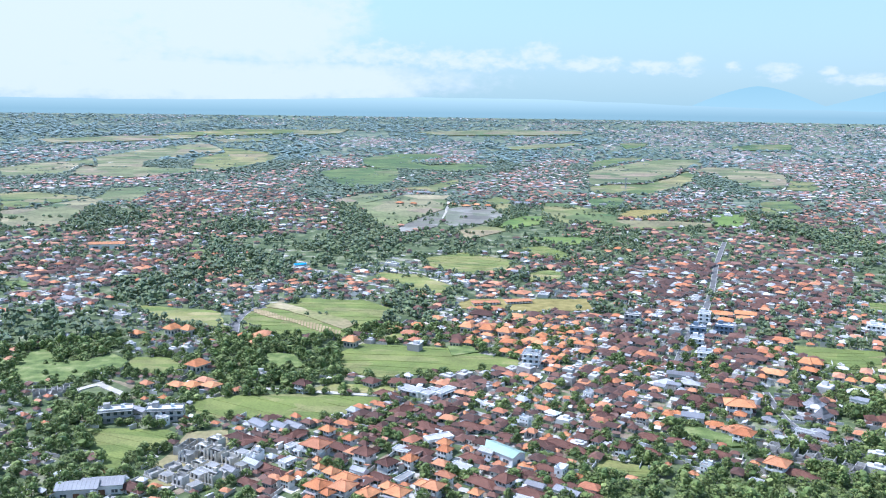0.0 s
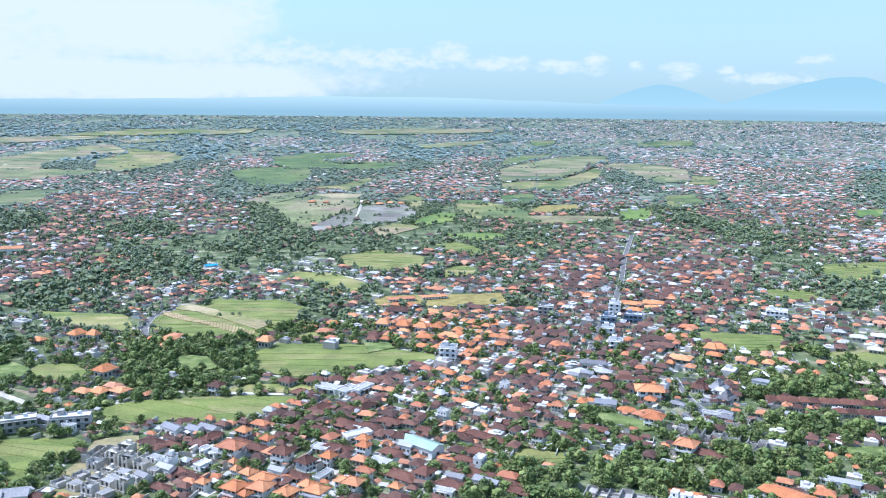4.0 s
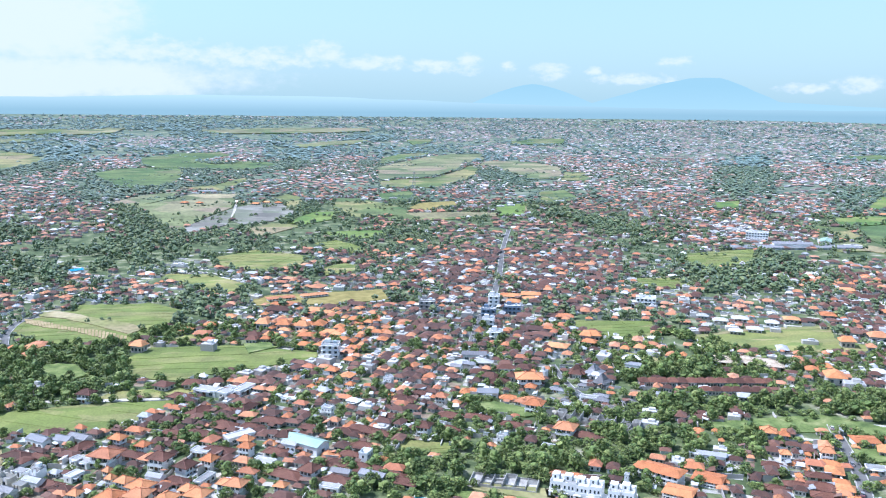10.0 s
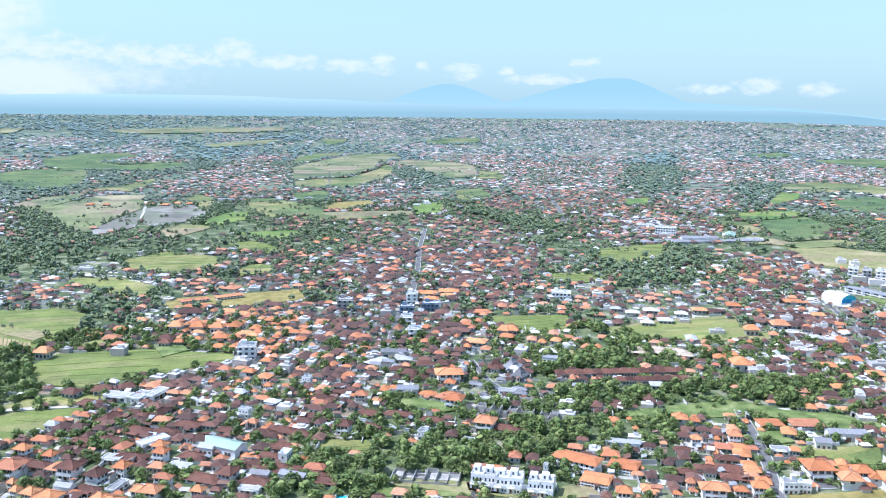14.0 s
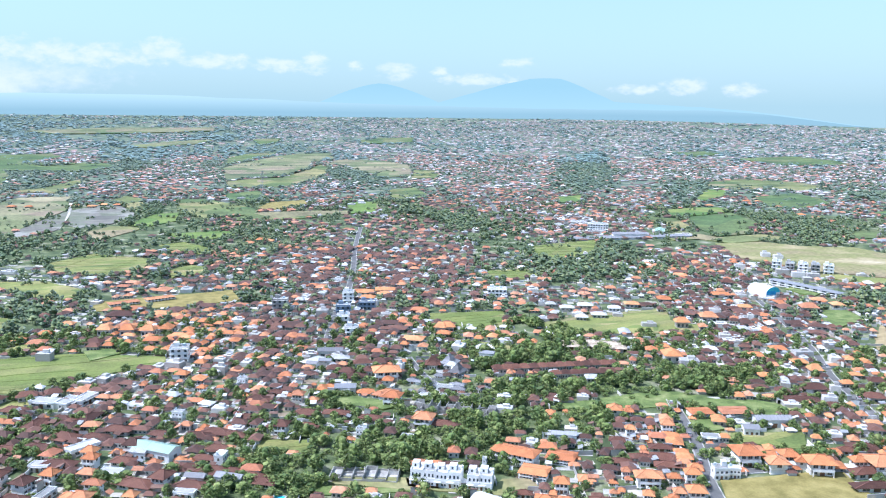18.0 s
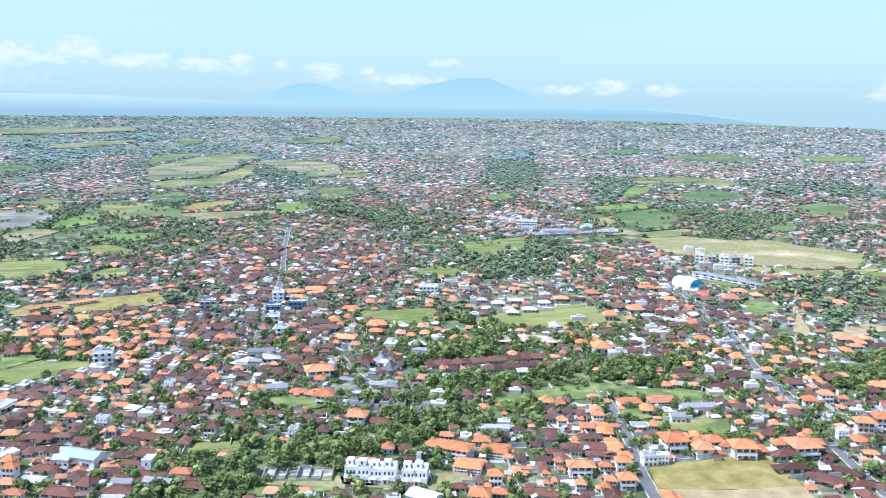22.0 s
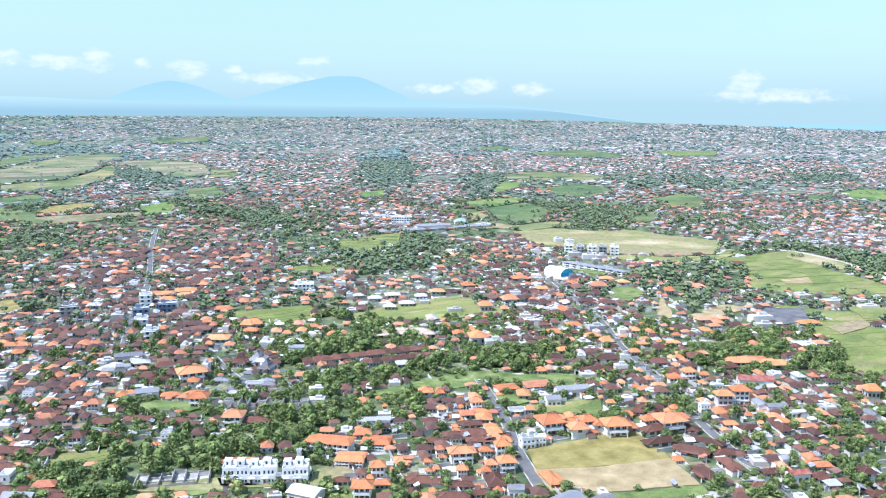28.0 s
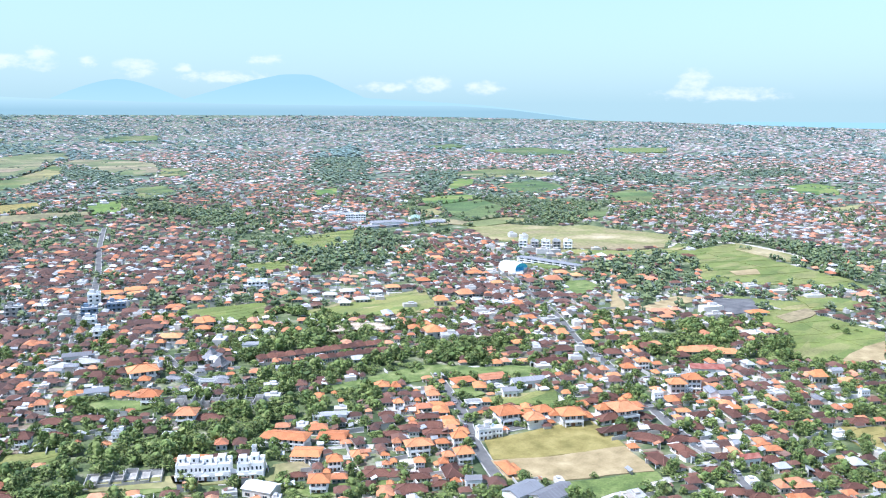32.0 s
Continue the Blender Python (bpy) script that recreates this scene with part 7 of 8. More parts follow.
# ---- masses of far houses and trees, each one object ----
def stamp(name, verts, faces, slots, spots, materials, label, category):
    """Many copies of one small shape as a single mesh. spots: x, y, z, sx, sy, sz, turn."""
    V, S = np.array(verts, float), np.array(spots, float)
    if not len(S):
        return None
    c, s = np.cos(S[:, 6]), np.sin(S[:, 6])
    X, Y, Zz = V[None, :, 0] * S[:, 3, None], V[None, :, 1] * S[:, 4, None], V[None, :, 2] * S[:, 5, None]
    P = np.stack([X * c[:, None] - Y * s[:, None] + S[:, 0, None], X * s[:, None] + Y * c[:, None] + S[:, 1, None], Zz + S[:, 2, None]], -1).reshape(-1, 3)
    n, nv = len(S), len(V)
    flat = np.concatenate([np.array(f) for f in faces])
    sizes = np.array([len(f) for f in faces])
    loops = (flat[None] + (np.arange(n) * nv)[:, None]).ravel()
    starts = np.concatenate([[0], np.cumsum(np.tile(sizes, n))[:-1]])
    me = bpy.data.meshes.new(name)
    me.vertices.add(len(P))
    me.vertices.foreach_set("co", P.ravel())
    me.loops.add(len(loops))
    me.loops.foreach_set("vertex_index", loops.astype(np.int32))
    me.polygons.add(len(starts))
    me.polygons.foreach_set("loop_start", starts.astype(np.int32))
    me.polygons.foreach_set("material_index", np.tile(np.array(slots), n).astype(np.int32))
    for k in materials:
        me.materials.append(M[k])
    me.polygons.foreach_set("use_smooth", np.zeros(len(starts), bool))
    me.update(calc_edges=True)
    me.validate()
    return tagged(new(name, me), label, category, kind="stuff")


rng = np.random.default_rng(7)
used = np.array([u for u in USED])


def scatter(r0, r1, pitch, turn):
    """Jittered grid of places in the sector that the walk looks over."""
    g = np.arange(-r1, r1, pitch)
    x, y = np.meshgrid(g, g)
    loose = 0.22 if r1 < 1000 else 0.48
    x, y = x.ravel() + rng.uniform(-loose, loose, x.size) * pitch, y.ravel() + rng.uniform(-loose, loose, y.size) * pitch
    a = radians(turn)
    x, y = x * math.cos(a) - y * math.sin(a), x * math.sin(a) + y * math.cos(a)
    r, az = np.hypot(x, y), np.degrees(np.arctan2(x, y))
    k = (r > r0) & (r <= r1) & (az > -34) & (az < 74) & (y > 40)
    return x[k], y[k]


def ragged(polys, x, y):
    """Inside any polygon, with a frayed edge."""
    far = 1.5 + np.hypot(x, y) * 0.009
    return in_any(polys, x + rng.normal(0, 1, len(x)) * far, y + rng.normal(0, 1, len(x)) * far)


def in_any(polys, x, y):
    out = np.zeros(len(x), bool)
    for p in polys:
        out |= inside(p, x, y)
    return out


def near_road(x, y, extra):
    out = np.zeros(len(x), bool)
    for kind, w, pts in ROADS:
        for p in smooth_line(pts, 8.0):
            out |= np.hypot(x - p[0], y - p[1]) < w / 2 + extra * (1.5 if kind == "main" else 1)
    return out


FIELD_POLYS = [f[2] for f in FIELDS]


def patch(x, y, size, seed):
    return np.array([noise.noise((a / size, b / size, seed)) for a, b in zip(x, y)])


def near_used(x, y, extra):
    out = np.zeros(len(x), bool)
    for ux, uy, ur in used:
        out |= (np.abs(x - ux) < ur + extra) & (np.abs(y - uy) < ur + extra)
    return out


HIP_V = [(-.38, -.37, -.3), (.38, -.37, -.3), (.38, .37, -.3), (-.38, .37, -.3), (-.38, -.37, 1), (.38, -.37, 1), (.38, .37, 1), (-.38, .37, 1),
         (-.5, -.5, .97), (.5, -.5, .97), (.5, .5, .97), (-.5, .5, .97), (-.2, 0, 1.62), (.2, 0, 1.62)]
HIP_F = [(0, 1, 5, 4), (1, 2, 6, 5), (2, 3, 7, 6), (3, 0, 4, 7), (8, 9, 13, 12), (10, 11, 12, 13), (9, 10, 13), (11, 8, 12), (8, 11, 10, 9)]
HIP_S = [0, 0, 0, 0, 1, 1, 1, 1, 1]
FLAT_V = [(-.5, -.5, -.3), (.5, -.5, -.3), (.5, .5, -.3), (-.5, .5, -.3), (-.5, -.5, 1), (.5, -.5, 1), (.5, .5, 1), (-.5, .5, 1),
          (-.46, -.46, 1.03), (.46, -.46, 1.03), (.46, .46, 1.03), (-.46, .46, 1.03), (-.1, -.1, 1.03), (.3, -.1, 1.03), (.3, .3, 1.03), (-.1, .3, 1.03), (-.1, -.1, 1.4), (.3, -.1, 1.4), (.3, .3, 1.4), (-.1, .3, 1.4)]
FLAT_F = [(0, 1, 5, 4), (1, 2, 6, 5), (2, 3, 7, 6), (3, 0, 4, 7), (4, 5, 6, 7), (8, 9, 10, 11), (12, 13, 17, 16), (13, 14, 18, 17), (14, 15, 19, 18), (15, 12, 16, 19), (16, 17, 18, 19)]
FLAT_S = [0, 0, 0, 0, 0, 1, 0, 0, 0, 0, 1]
WIN_V, WIN_F = list(HIP_V), list(HIP_F)
for face, sign in (("y", -1), ("x", 1), ("x", -1)):
    for u in (-.26, 0, .26) if face == "y" else (-.2, .2):
        for z0 in (.25,):
            k = len(WIN_V)
            w = .07
            q = [(u - w, z0), (u + w, z0), (u + w, z0 + .4), (u - w, z0 + .4)]
            WIN_V += [(a, -.375, b) if face == "y" else (sign * .385, a, b) for a, b in q]
            WIN_F.append((k, k + 1, k + 2, k + 3) if sign < 0 or face == "x" else (k, k + 3, k + 2, k + 1))
WIN_S = HIP_S + [2] * (len(WIN_F) - len(HIP_F))

for kinds, mat, tall, label in ((("o1",), "roofs_orange", 1, "low orange-roofed houses farther off"), (("o2",), "roofs_orange", 1.7, "two-storey orange-roofed houses farther off"),
                                (("b1", "b2"), "roofs_brown", 1.1, "brown-roofed houses farther off"), (("k1",), "roofs_grey", 1, "grey-roofed houses farther off")):
    spots = [(*s[:5], s[5] * tall, s[6]) for k in kinds for s in FAR_KINDS[k]]
    stamp("far_houses", WIN_V, WIN_F, WIN_S, spots, ["walls_mass", mat, "glass"], label, "houses")
for kind, tall in (("w1", 1.0), ("w2", 1.7)):
    stamp("far_houses", FLAT_V, FLAT_F, FLAT_S, [(*s[:5], s[5] * tall, s[6]) for s in FAR_KINDS[kind]], ["walls_mass", "roofs_grey"], "flat-roofed pale houses farther off", "houses")

TREES = []  # x, y, z, size


def settle(r0, r1, pitch, turn, size, roofs, name, base, wave):
    x, y = scatter(r0, r1, pitch, turn)
    r, az = np.hypot(x, y), np.degrees(np.arctan2(x, y))
    fld, wood, dense = in_any(FIELD_POLYS, x, y), ragged(WOODS, x, y), ragged(DENSE, x, y)
    road = near_road(x, y, pitch * 0.24) if r0 < 1200 else np.zeros(len(x), bool)
    taken = near_used(x, y, pitch * 0.30) if r0 < 900 else np.zeros(len(x), bool)
    white, village = in_any(WHITES, x, y), in_any(VILLAGES, x, y)
    if r0 < 900:
        p = base + wave * patch(x, y, 110 + r1 * 0.12, 4.0) + np.clip((az - 12) / 50, -0.6, 0.42) * 0.3
    else:  # loose hamlets in green land, closing up towards the city
        city = np.clip((az - 6) / 30, 0, 1) * np.clip((r - 1500) / 900, 0, 1)
        p = np.clip(0.16 + 0.16 * np.clip(az / 10, 0, 1) + 1.1 * patch(x, y, 130 + r1 * 0.03, 4.0), 0.03, 0.6) + 0.40 * city - 0.14 * np.clip((8 - az) / 8, 0, 1) * np.clip((r - 2000) / 700, 0, 1)
        if r0 > 2500:
            p *= np.clip(0.85 + 2.2 * patch(x, y, 420, 9.0), 0.1, 1.5)
    p = np.where(dense, np.where(r > 750, 0.66, 0.72), np.where(village, 0.66, p))
    p = np.where(white, 0.85, p)
    u = rng.uniform(0, 1, len(x))
    house = (u < p) & ~fld & (~wood | ((r > 330) & (u < np.where(r > 640, 0.2, 0.06)))) & ~road & ~taken
    z = lift(x, y)
    n = house.sum()
    hx, hy, hz = x[house], y[house], z[house]
    flat = rng.uniform(0, 1, n) < np.where(white[house], 0.40, np.where((az[house] > 12) & (r[house] > 1700), 0.17, np.where(az[house] > 25, 0.15, 0.09)))
    w = size * rng.uniform(0.65, 1.25, n) * np.where((rng.uniform(0, 1, n) < 0.14) & (r[house] > 560), 1.6, 1.0)
    rot = radians(turn) + np.where(rng.uniform(0, 1, n) < 0.5, 0, math.pi / 2) + rng.normal(0, 0.08 if r1 < 1000 else 0.3, n)
    st = rng.uniform(2.0, 2.9, n) * (1 if r0 < 1600 else 0.85)
    S = np.stack([hx, hy, hz, w, w * rng.uniform(0.58, 0.95, n), st, rot], -1)
    core = dense[house] & (r[house] < 1700)
    V, Fc, Sl = (WIN_V, WIN_F, WIN_S) if r1 < 1000 else (HIP_V, HIP_F, HIP_S)
    clay = in_any(CLAY, hx, hy) & (rng.uniform(0, 1, n) < 0.68) & ~flat
    stamp(name, V, Fc, Sl, S[clay], ["walls_mass", "roofs_orange", "glass"], "low houses with bright orange clay roofs", "houses")
    flat_or_clay = flat | clay
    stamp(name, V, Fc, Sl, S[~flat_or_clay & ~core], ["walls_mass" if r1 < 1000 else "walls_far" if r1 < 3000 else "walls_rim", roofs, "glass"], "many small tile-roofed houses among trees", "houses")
    stamp(name, V, Fc, Sl, S[~flat_or_clay & core], ["walls_mass", "roofs_core" if r1 < 1000 else "roofs_town", "glass"], "closely packed brown and orange roofed houses", "houses")
    S[:, 5] *= np.where(rng.uniform(0, 1, n) < 0.2, 1.35, 0.95)
    S[:, 3:5] *= 0.9
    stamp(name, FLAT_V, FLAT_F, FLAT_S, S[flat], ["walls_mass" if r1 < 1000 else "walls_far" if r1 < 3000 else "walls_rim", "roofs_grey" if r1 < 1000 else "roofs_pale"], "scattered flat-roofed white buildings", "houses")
    for a, b, q in zip(hx, hy, w):
        occupy(a, b, q * 0.40)


CELL, OX, OY = 2.0, -1150.0, -10.0
TAKEN = np.zeros((1500, 1000), bool)


def occupy(x, y, half):
    i, j = int((x - OX) / CELL), int((y - OY) / CELL)
    k = max(1, int(half / CELL))
    if 0 <= i < 1500 and 0 <= j < 1000:
        TAKEN[max(0, i - k):i + k + 1, max(0, j - k):j + k + 1] = True


for ux, uy, ur in USED:
    occupy(ux, uy, ur * 0.8)


def plant(r0, r1, pitch, town, big):
    x, y = scatter(r0, r1, pitch, 11)
    x, y = x + rng.uniform(-0.3, 0.3, len(x)) * pitch, y + rng.uniform(-0.3, 0.3, len(x)) * pitch
    i, j = np.clip(((x - OX) / CELL).astype(int), 0, 1499), np.clip(((y - OY) / CELL).astype(int), 0, 999)
    wood, dense = ragged(WOODS, x, y), ragged(DENSE, x, y)
    clump = patch(x, y, 45, 2.0) + (0.9 * patch(x, y, 150, 7.0) if r0 > 600 else 0)
    chance = np.where(wood, (0.85 if r0 < 600 else 0.80) + 0.9 * clump, np.where(dense, town * 0.62, town * 1.1) + (0.8 if r0 < 600 else 1.0) * clump)
    ok = ~TAKEN[i, j] & ~in_any(FIELD_POLYS, x, y) & ~near_road(x, y, 0.7) & (rng.uniform(0, 1, len(x)) < chance)
    z = lift(x, y)
    for a, b, c, w in zip(x[ok], y[ok], z[ok], wood[ok]):
        TREES.append((a, b, c, big * rng.uniform(0.55, 1.2) * (1.15 if w else 0.85)))


def plant_far(r0, r1, pitch, big):
    """Woods, village trees and scattered scrub of the far land."""
    x, y = scatter(r0, r1, pitch, 11)
    x, y = x + rng.uniform(-0.35, 0.35, len(x)) * pitch, y + rng.uniform(-0.35, 0.35, len(x)) * pitch
    az = np.degrees(np.arctan2(x, y))
    wood, dense = ragged(WOODS, x, y), ragged(DENSE, x, y) | ragged(VILLAGES, x, y)
    clump = patch(x, y, 80 + r1 * 0.03, 2.0)
    chance = np.where(wood, 0.82 + clump, np.where(dense, 0.24 + 0.6 * clump, np.clip(0.50 - az / 110, 0.2, 0.65) + 0.8 * clump))
    ok = ~in_any(FIELD_POLYS, x, y) & (rng.uniform(0, 1, len(x)) < chance)
    z, size = lift(x, y), big * rng.uniform(0.6, 1.25, len(x)) * np.where(wood, 1.15, 0.85)
    TREES.extend(zip(x[ok], y[ok], z[ok], size[ok]))


settle(230, 950, 8.4, -32, 7.8, "roofs_near", "house_cluster", 0.20, 0.6)
settle(950, 1700, 10.5, -22, 8.2, "roofs_town", "house_district", 0.30, 0.9)
# the two farthest belts use roof colours paled for haze
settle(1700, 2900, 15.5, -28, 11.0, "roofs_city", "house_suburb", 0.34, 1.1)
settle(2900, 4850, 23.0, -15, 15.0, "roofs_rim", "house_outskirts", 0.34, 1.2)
# garden and compound walls near the houses
WALL_V = [(-.5, -.5, -.3), (.5, -.5, -.3), (.5, .5, -.3), (-.5, .5, -.3), (-.5, -.5, 1), (.5, -.5, 1), (.5, .5, 1), (-.5, .5, 1)]
WALL_F = [(0, 1, 5, 4), (1, 2, 6, 5), (2, 3, 7, 6), (3, 0, 4, 7), (4, 5, 6, 7)]
wx, wy = scatter(225, 900, 9.0, -22)
ok = ~in_any(FIELD_POLYS, wx, wy) & ~in_any(WOODS, wx, wy) & ~near_road(wx, wy, 1.0) & (rng.uniform(0, 1, len(wx)) < 0.5)
wx, wy = wx[ok], wy[ok]
n = len(wx)
side = rng.uniform(0, 1, n) < 0.5
stamp("garden_walls", WALL_V, WALL_F, [0] * 5, np.stack([wx, wy, np.zeros(n), rng.uniform(4, 11, n), np.full(n, 0.25), rng.uniform(1.3, 2.3, n), radians(-22) + np.where(side, 0, math.pi / 2) + rng.normal(0, 0.06, n)], -1), ["walls_mass"], "low rendered garden walls between the houses", "walls")
# paved and bare-earth yards between the houses
yx, yy = scatter(225, 950, 9.5, -30)
ok = ~in_any(FIELD_POLYS, yx, yy) & ~in_any(WOODS, yx, yy) & ~near_road(yx, yy, 2.0) & (rng.uniform(0, 1, len(yx)) < np.where(in_any(DENSE, yx, yy), 0.75, 0.32))
yx, yy = yx[ok], yy[ok]
n = len(yx)
YARD_V = [(-.5, -.5, -1), (.5, -.5, -1), (.5, .5, -1), (-.5, .5, -1), (-.5, -.5, 1), (.5, -.5, 1), (.5, .5, 1), (-.5, .5, 1)]
yards = np.stack([yx, yy, np.zeros(n), rng.uniform(4, 12, n), rng.uniform(3, 8, n), rng.uniform(0.04, 0.12, n), radians(-30) + rng.normal(0, 0.1, n)], -1)
for k, (mat, label) in enumerate((("concrete", "grey paved yards between the houses"), ("path", "pale gravel yards between the houses"), ("soil", "bare brown earth yards between the houses"))):
    stamp("paved_yards", YARD_V, WALL_F, [0] * 5, yards[k::3], [mat], label, "yards")
# lean-to roofs of tin and tile against the houses
lx, ly = scatter(225, 800, 8.0, -28)
ok = ~in_any(FIELD_POLYS, lx, ly) & ~in_any(WOODS, lx, ly) & ~near_road(lx, ly, 1.5) & (rng.uniform(0, 1, len(lx)) < np.where(in_any(DENSE, lx, ly), 0.5, 0.2))
lx, ly = lx[ok], ly[ok]
n = len(lx)
LEAN_V = [(-.5, -.5, .82), (.5, -.5, .82), (.5, .5, 1.1), (-.5, .5, 1.1), (-.5, -.5, .87), (.5, -.5, .87), (.5, .5, 1.15), (-.5, .5, 1.15), (-.45, .38, -.2), (.45, .38, -.2), (.45, .44, -.2), (-.45, .44, -.2), (-.45, .38, 1.06), (.45, .38, 1.06), (.45, .44, 1.08), (-.45, .44, 1.08)]
LEAN_F = [(0, 3, 2, 1), (4, 5, 6, 7), (0, 1, 5, 4), (1, 2, 6, 5), (2, 3, 7, 6), (3, 0, 4, 7), (8, 9, 13, 12), (9, 10, 14, 13), (10, 11, 15, 14), (11, 8, 12, 15)]
leans = np.stack([lx, ly, np.zeros(n), rng.uniform(2.2, 5.0, n), rng.uniform(1.6, 3.2, n), rng.uniform(2.0, 3.4, n), radians(-30) + rng.integers(0, 4, n) * math.pi / 2 + rng.normal(0, 0.08, n)], -1)
stamp("lean_to_roofs", LEAN_V, LEAN_F, [1] * 6 + [0] * 4, leans, ["walls_mass", "tins"], "small tin and tile lean-to roofs against houses", "roofs")
# small pavilions
px, py = scatter(225, 800, 9.5, -26)
i, j = np.clip(((px - OX) / CELL).astype(int), 0, 1499), np.clip(((py - OY) / CELL).astype(int), 0, 999)
ok = ~TAKEN[i, j] & ~in_any(FIELD_POLYS, px, py) & ~in_any(WOODS, px, py) & ~near_road(px, py, 2.5) & (rng.uniform(0, 1, len(px)) < 0.36)
px, py = px[ok], py[ok]
n = len(px)
w = rng.uniform(3.6, 5.8, n)
deep, tall, spin = w * rng.uniform(0.7, 1, n), rng.uniform(1.5, 2.0, n), radians(-24) + rng.normal(0, 0.1, n)


def pavilion_model(roof, cap, label):
    """Open garden pavilion, 4 m square: plinth, four posts and a tiled hip roof."""
    root = thing("pavilion", label, "pavilion", "garden pavilions")
    part("plinth", Shape().box(-1.8, -1.8, -0.3, 1.8, 1.8, 0.45), "concrete", root)
    part("back_wall", Shape().box(-1.5, 1.3, 0.45, 1.5, 1.5, 2.2), "wall", root)
    for px_ in (-1.5, 1.5):
        for py_ in (-1.5, 1.5):
            part("post", Shape().box(px_ - 0.09, py_ - 0.09, 0.45, px_ + 0.09, py_ + 0.09, 2.3), "wood", root)
    part("roof", Shape().hip(4.4, 4.4, 2.2, 1.45, 0.25), roof, root)
    part("finial", Shape().box(-0.16, -0.16, 3.6, 0.16, 0.16, 4.1), cap, root)
    return root


near_spots = np.argsort(np.hypot(px, py))[:96]
kiosks = [pavilion_model("orange", "cap_orange", "small garden pavilion with an orange tiled hip roof"), pavilion_model("brown", "cap_brown", "small garden pavilion with a dark brown tiled roof")]
stood = set()
for k, i in enumerate(near_spots):
    base = kiosks[0 if k % 3 == 0 else 1]
    m = place(float(px[i]), float(py[i]), math.degrees(spin[i]), float(w[i]) / 4.2, float(deep[i]) / 4.2, 0.75)
    if base in stood:
        copy_thing(base, m)
    else:
        stood.add(base)
        base.matrix_basis = m
others = np.setdiff1d(np.arange(n), near_spots)
stamp("pavilions", HIP_V, HIP_F, HIP_S, np.stack([px, py, np.zeros(n), w, deep, tall, spin], -1)[others], ["walls_mass", "roofs_core"], "small tiled pavilions in house compounds", "pavilions")
for a, b, q in zip(px, py, w):
    occupy(a, b, q * 0.3)
plant(220, 620, 5.5, 0.70, 0.95)
plant(620, 1450, 9.0, 0.35, 1.2)
plant_far(1450, 2600, 14.0, 1.55)
plant_far(2600, 4860, 25.0, 2.7)


CROPS = [f[2] for f in FIELDS if f[0] in ("gold", "straw")]
# hedges and lone trees along the field edges
for kind, gap, poly in FIELDS:
    if kind not in ("green", "olive", "pale", "lawn", "meadow"):
        continue
    mid = np.mean(poly, axis=0)
    far = np.hypot(*mid)
    q = np.array(smooth_line([*poly, poly[0]], 6.0 if far < 900 else 6.0 + (far - 900) / 160))
    q = q + rng.normal(0, 1.2 + far / 900, q.shape)
    out = q - mid
    q = q + out / np.maximum(1.0, np.hypot(out[:, 0], out[:, 1]))[:, None] * 2.5
    x, y = q.T
    r = np.hypot(x, y)
    i, j = np.clip(((x - OX) / CELL).astype(int), 0, 1499), np.clip(((y - OY) / CELL).astype(int), 0, 999)
    ok = (rng.uniform(0, 1, len(x)) < 0.34 + 0.6 * (patch(x, y, 30 + far * 0.02, 6.0) > 0)) & (~TAKEN[i, j] | (r > 1700)) & ~in_any(FIELD_POLYS, x, y) & ~near_road(x, y, 1.5)
    for dx, dy in ((7, 0), (-7, 0), (0, 7), (0, -7)):
        ok &= ~in_any(CROPS, x + dx, y + dy)
    z, size = lift(x, y), rng.uniform(0.35, 0.9, len(x)) * (1 + r / 2200)
    TREES.extend(zip(x[ok], y[ok], z[ok], size[ok]))

# rows of bushes and lone trees out in the open fields
for kind, gap, poly in FIELDS:
    if kind not in ("pale", "olive", "lawn", "furrow", "meadow", "green"):
        continue
    pts = np.array(poly)
    lo, hi = pts.min(0), pts.max(0)
    n = int(min(90, (hi - lo).prod() / 700))
    q = rng.uniform(0, 1, (n, 2)) * (hi - lo) + lo
    rows = patch(q[:, 0], q[:, 1], 40, 3.0) > (0.12 if kind != "green" else 0.3)
    for x, y in q[rows & inside(poly, q[:, 0], q[:, 1])]:
        r = math.hypot(x, y)
        if r > (420 if kind != "lawn" else 240):
            for k in range(3):
                a, b = x + rng.normal(0, 5 + r / 400), y + rng.normal(0, 2 + r / 700)
                TREES.append((a, b, float(lift(a, b)), rng.uniform(0.3, 0.7) * (1 + r / 4000)))

# ---- trees ----
def blob(bm_v, bm_f, c, r, seed, squash=0.8):
    """A small jagged clump: a jittered icosahedron."""
    g = (1 + 5 ** 0.5) / 2
    base = [(-1, g, 0), (1, g, 0), (-1, -g, 0), (1, -g, 0), (0, -1, g), (0, 1, g), (0, -1, -g), (0, 1, -g), (g, 0, -1), (g, 0, 1), (-g, 0, -1), (-g, 0, 1)]
    faces = [(0, 11, 5), (0, 5, 1), (0, 1, 7), (0, 7, 10), (0, 10, 11), (1, 5, 9), (5, 11, 4), (11, 10, 2), (10, 7, 6), (7, 1, 8), (3, 9, 4), (3, 4, 2), (3, 2, 6), (3, 6, 8), (3, 8, 9), (4, 9, 5), (2, 4, 11), (6, 2, 10), (8, 6, 7), (9, 8, 1)]
    k = len(bm_v)
    rr = random.Random(seed)
    for p in base:
        s = r / 1.9 * rr.uniform(0.7, 1.3)
        bm_v.append((c[0] + p[0] * s, c[1] + p[1] * s, c[2] + p[2] * s * squash))
    bm_f += [tuple(i + k for i in f) for f in faces]


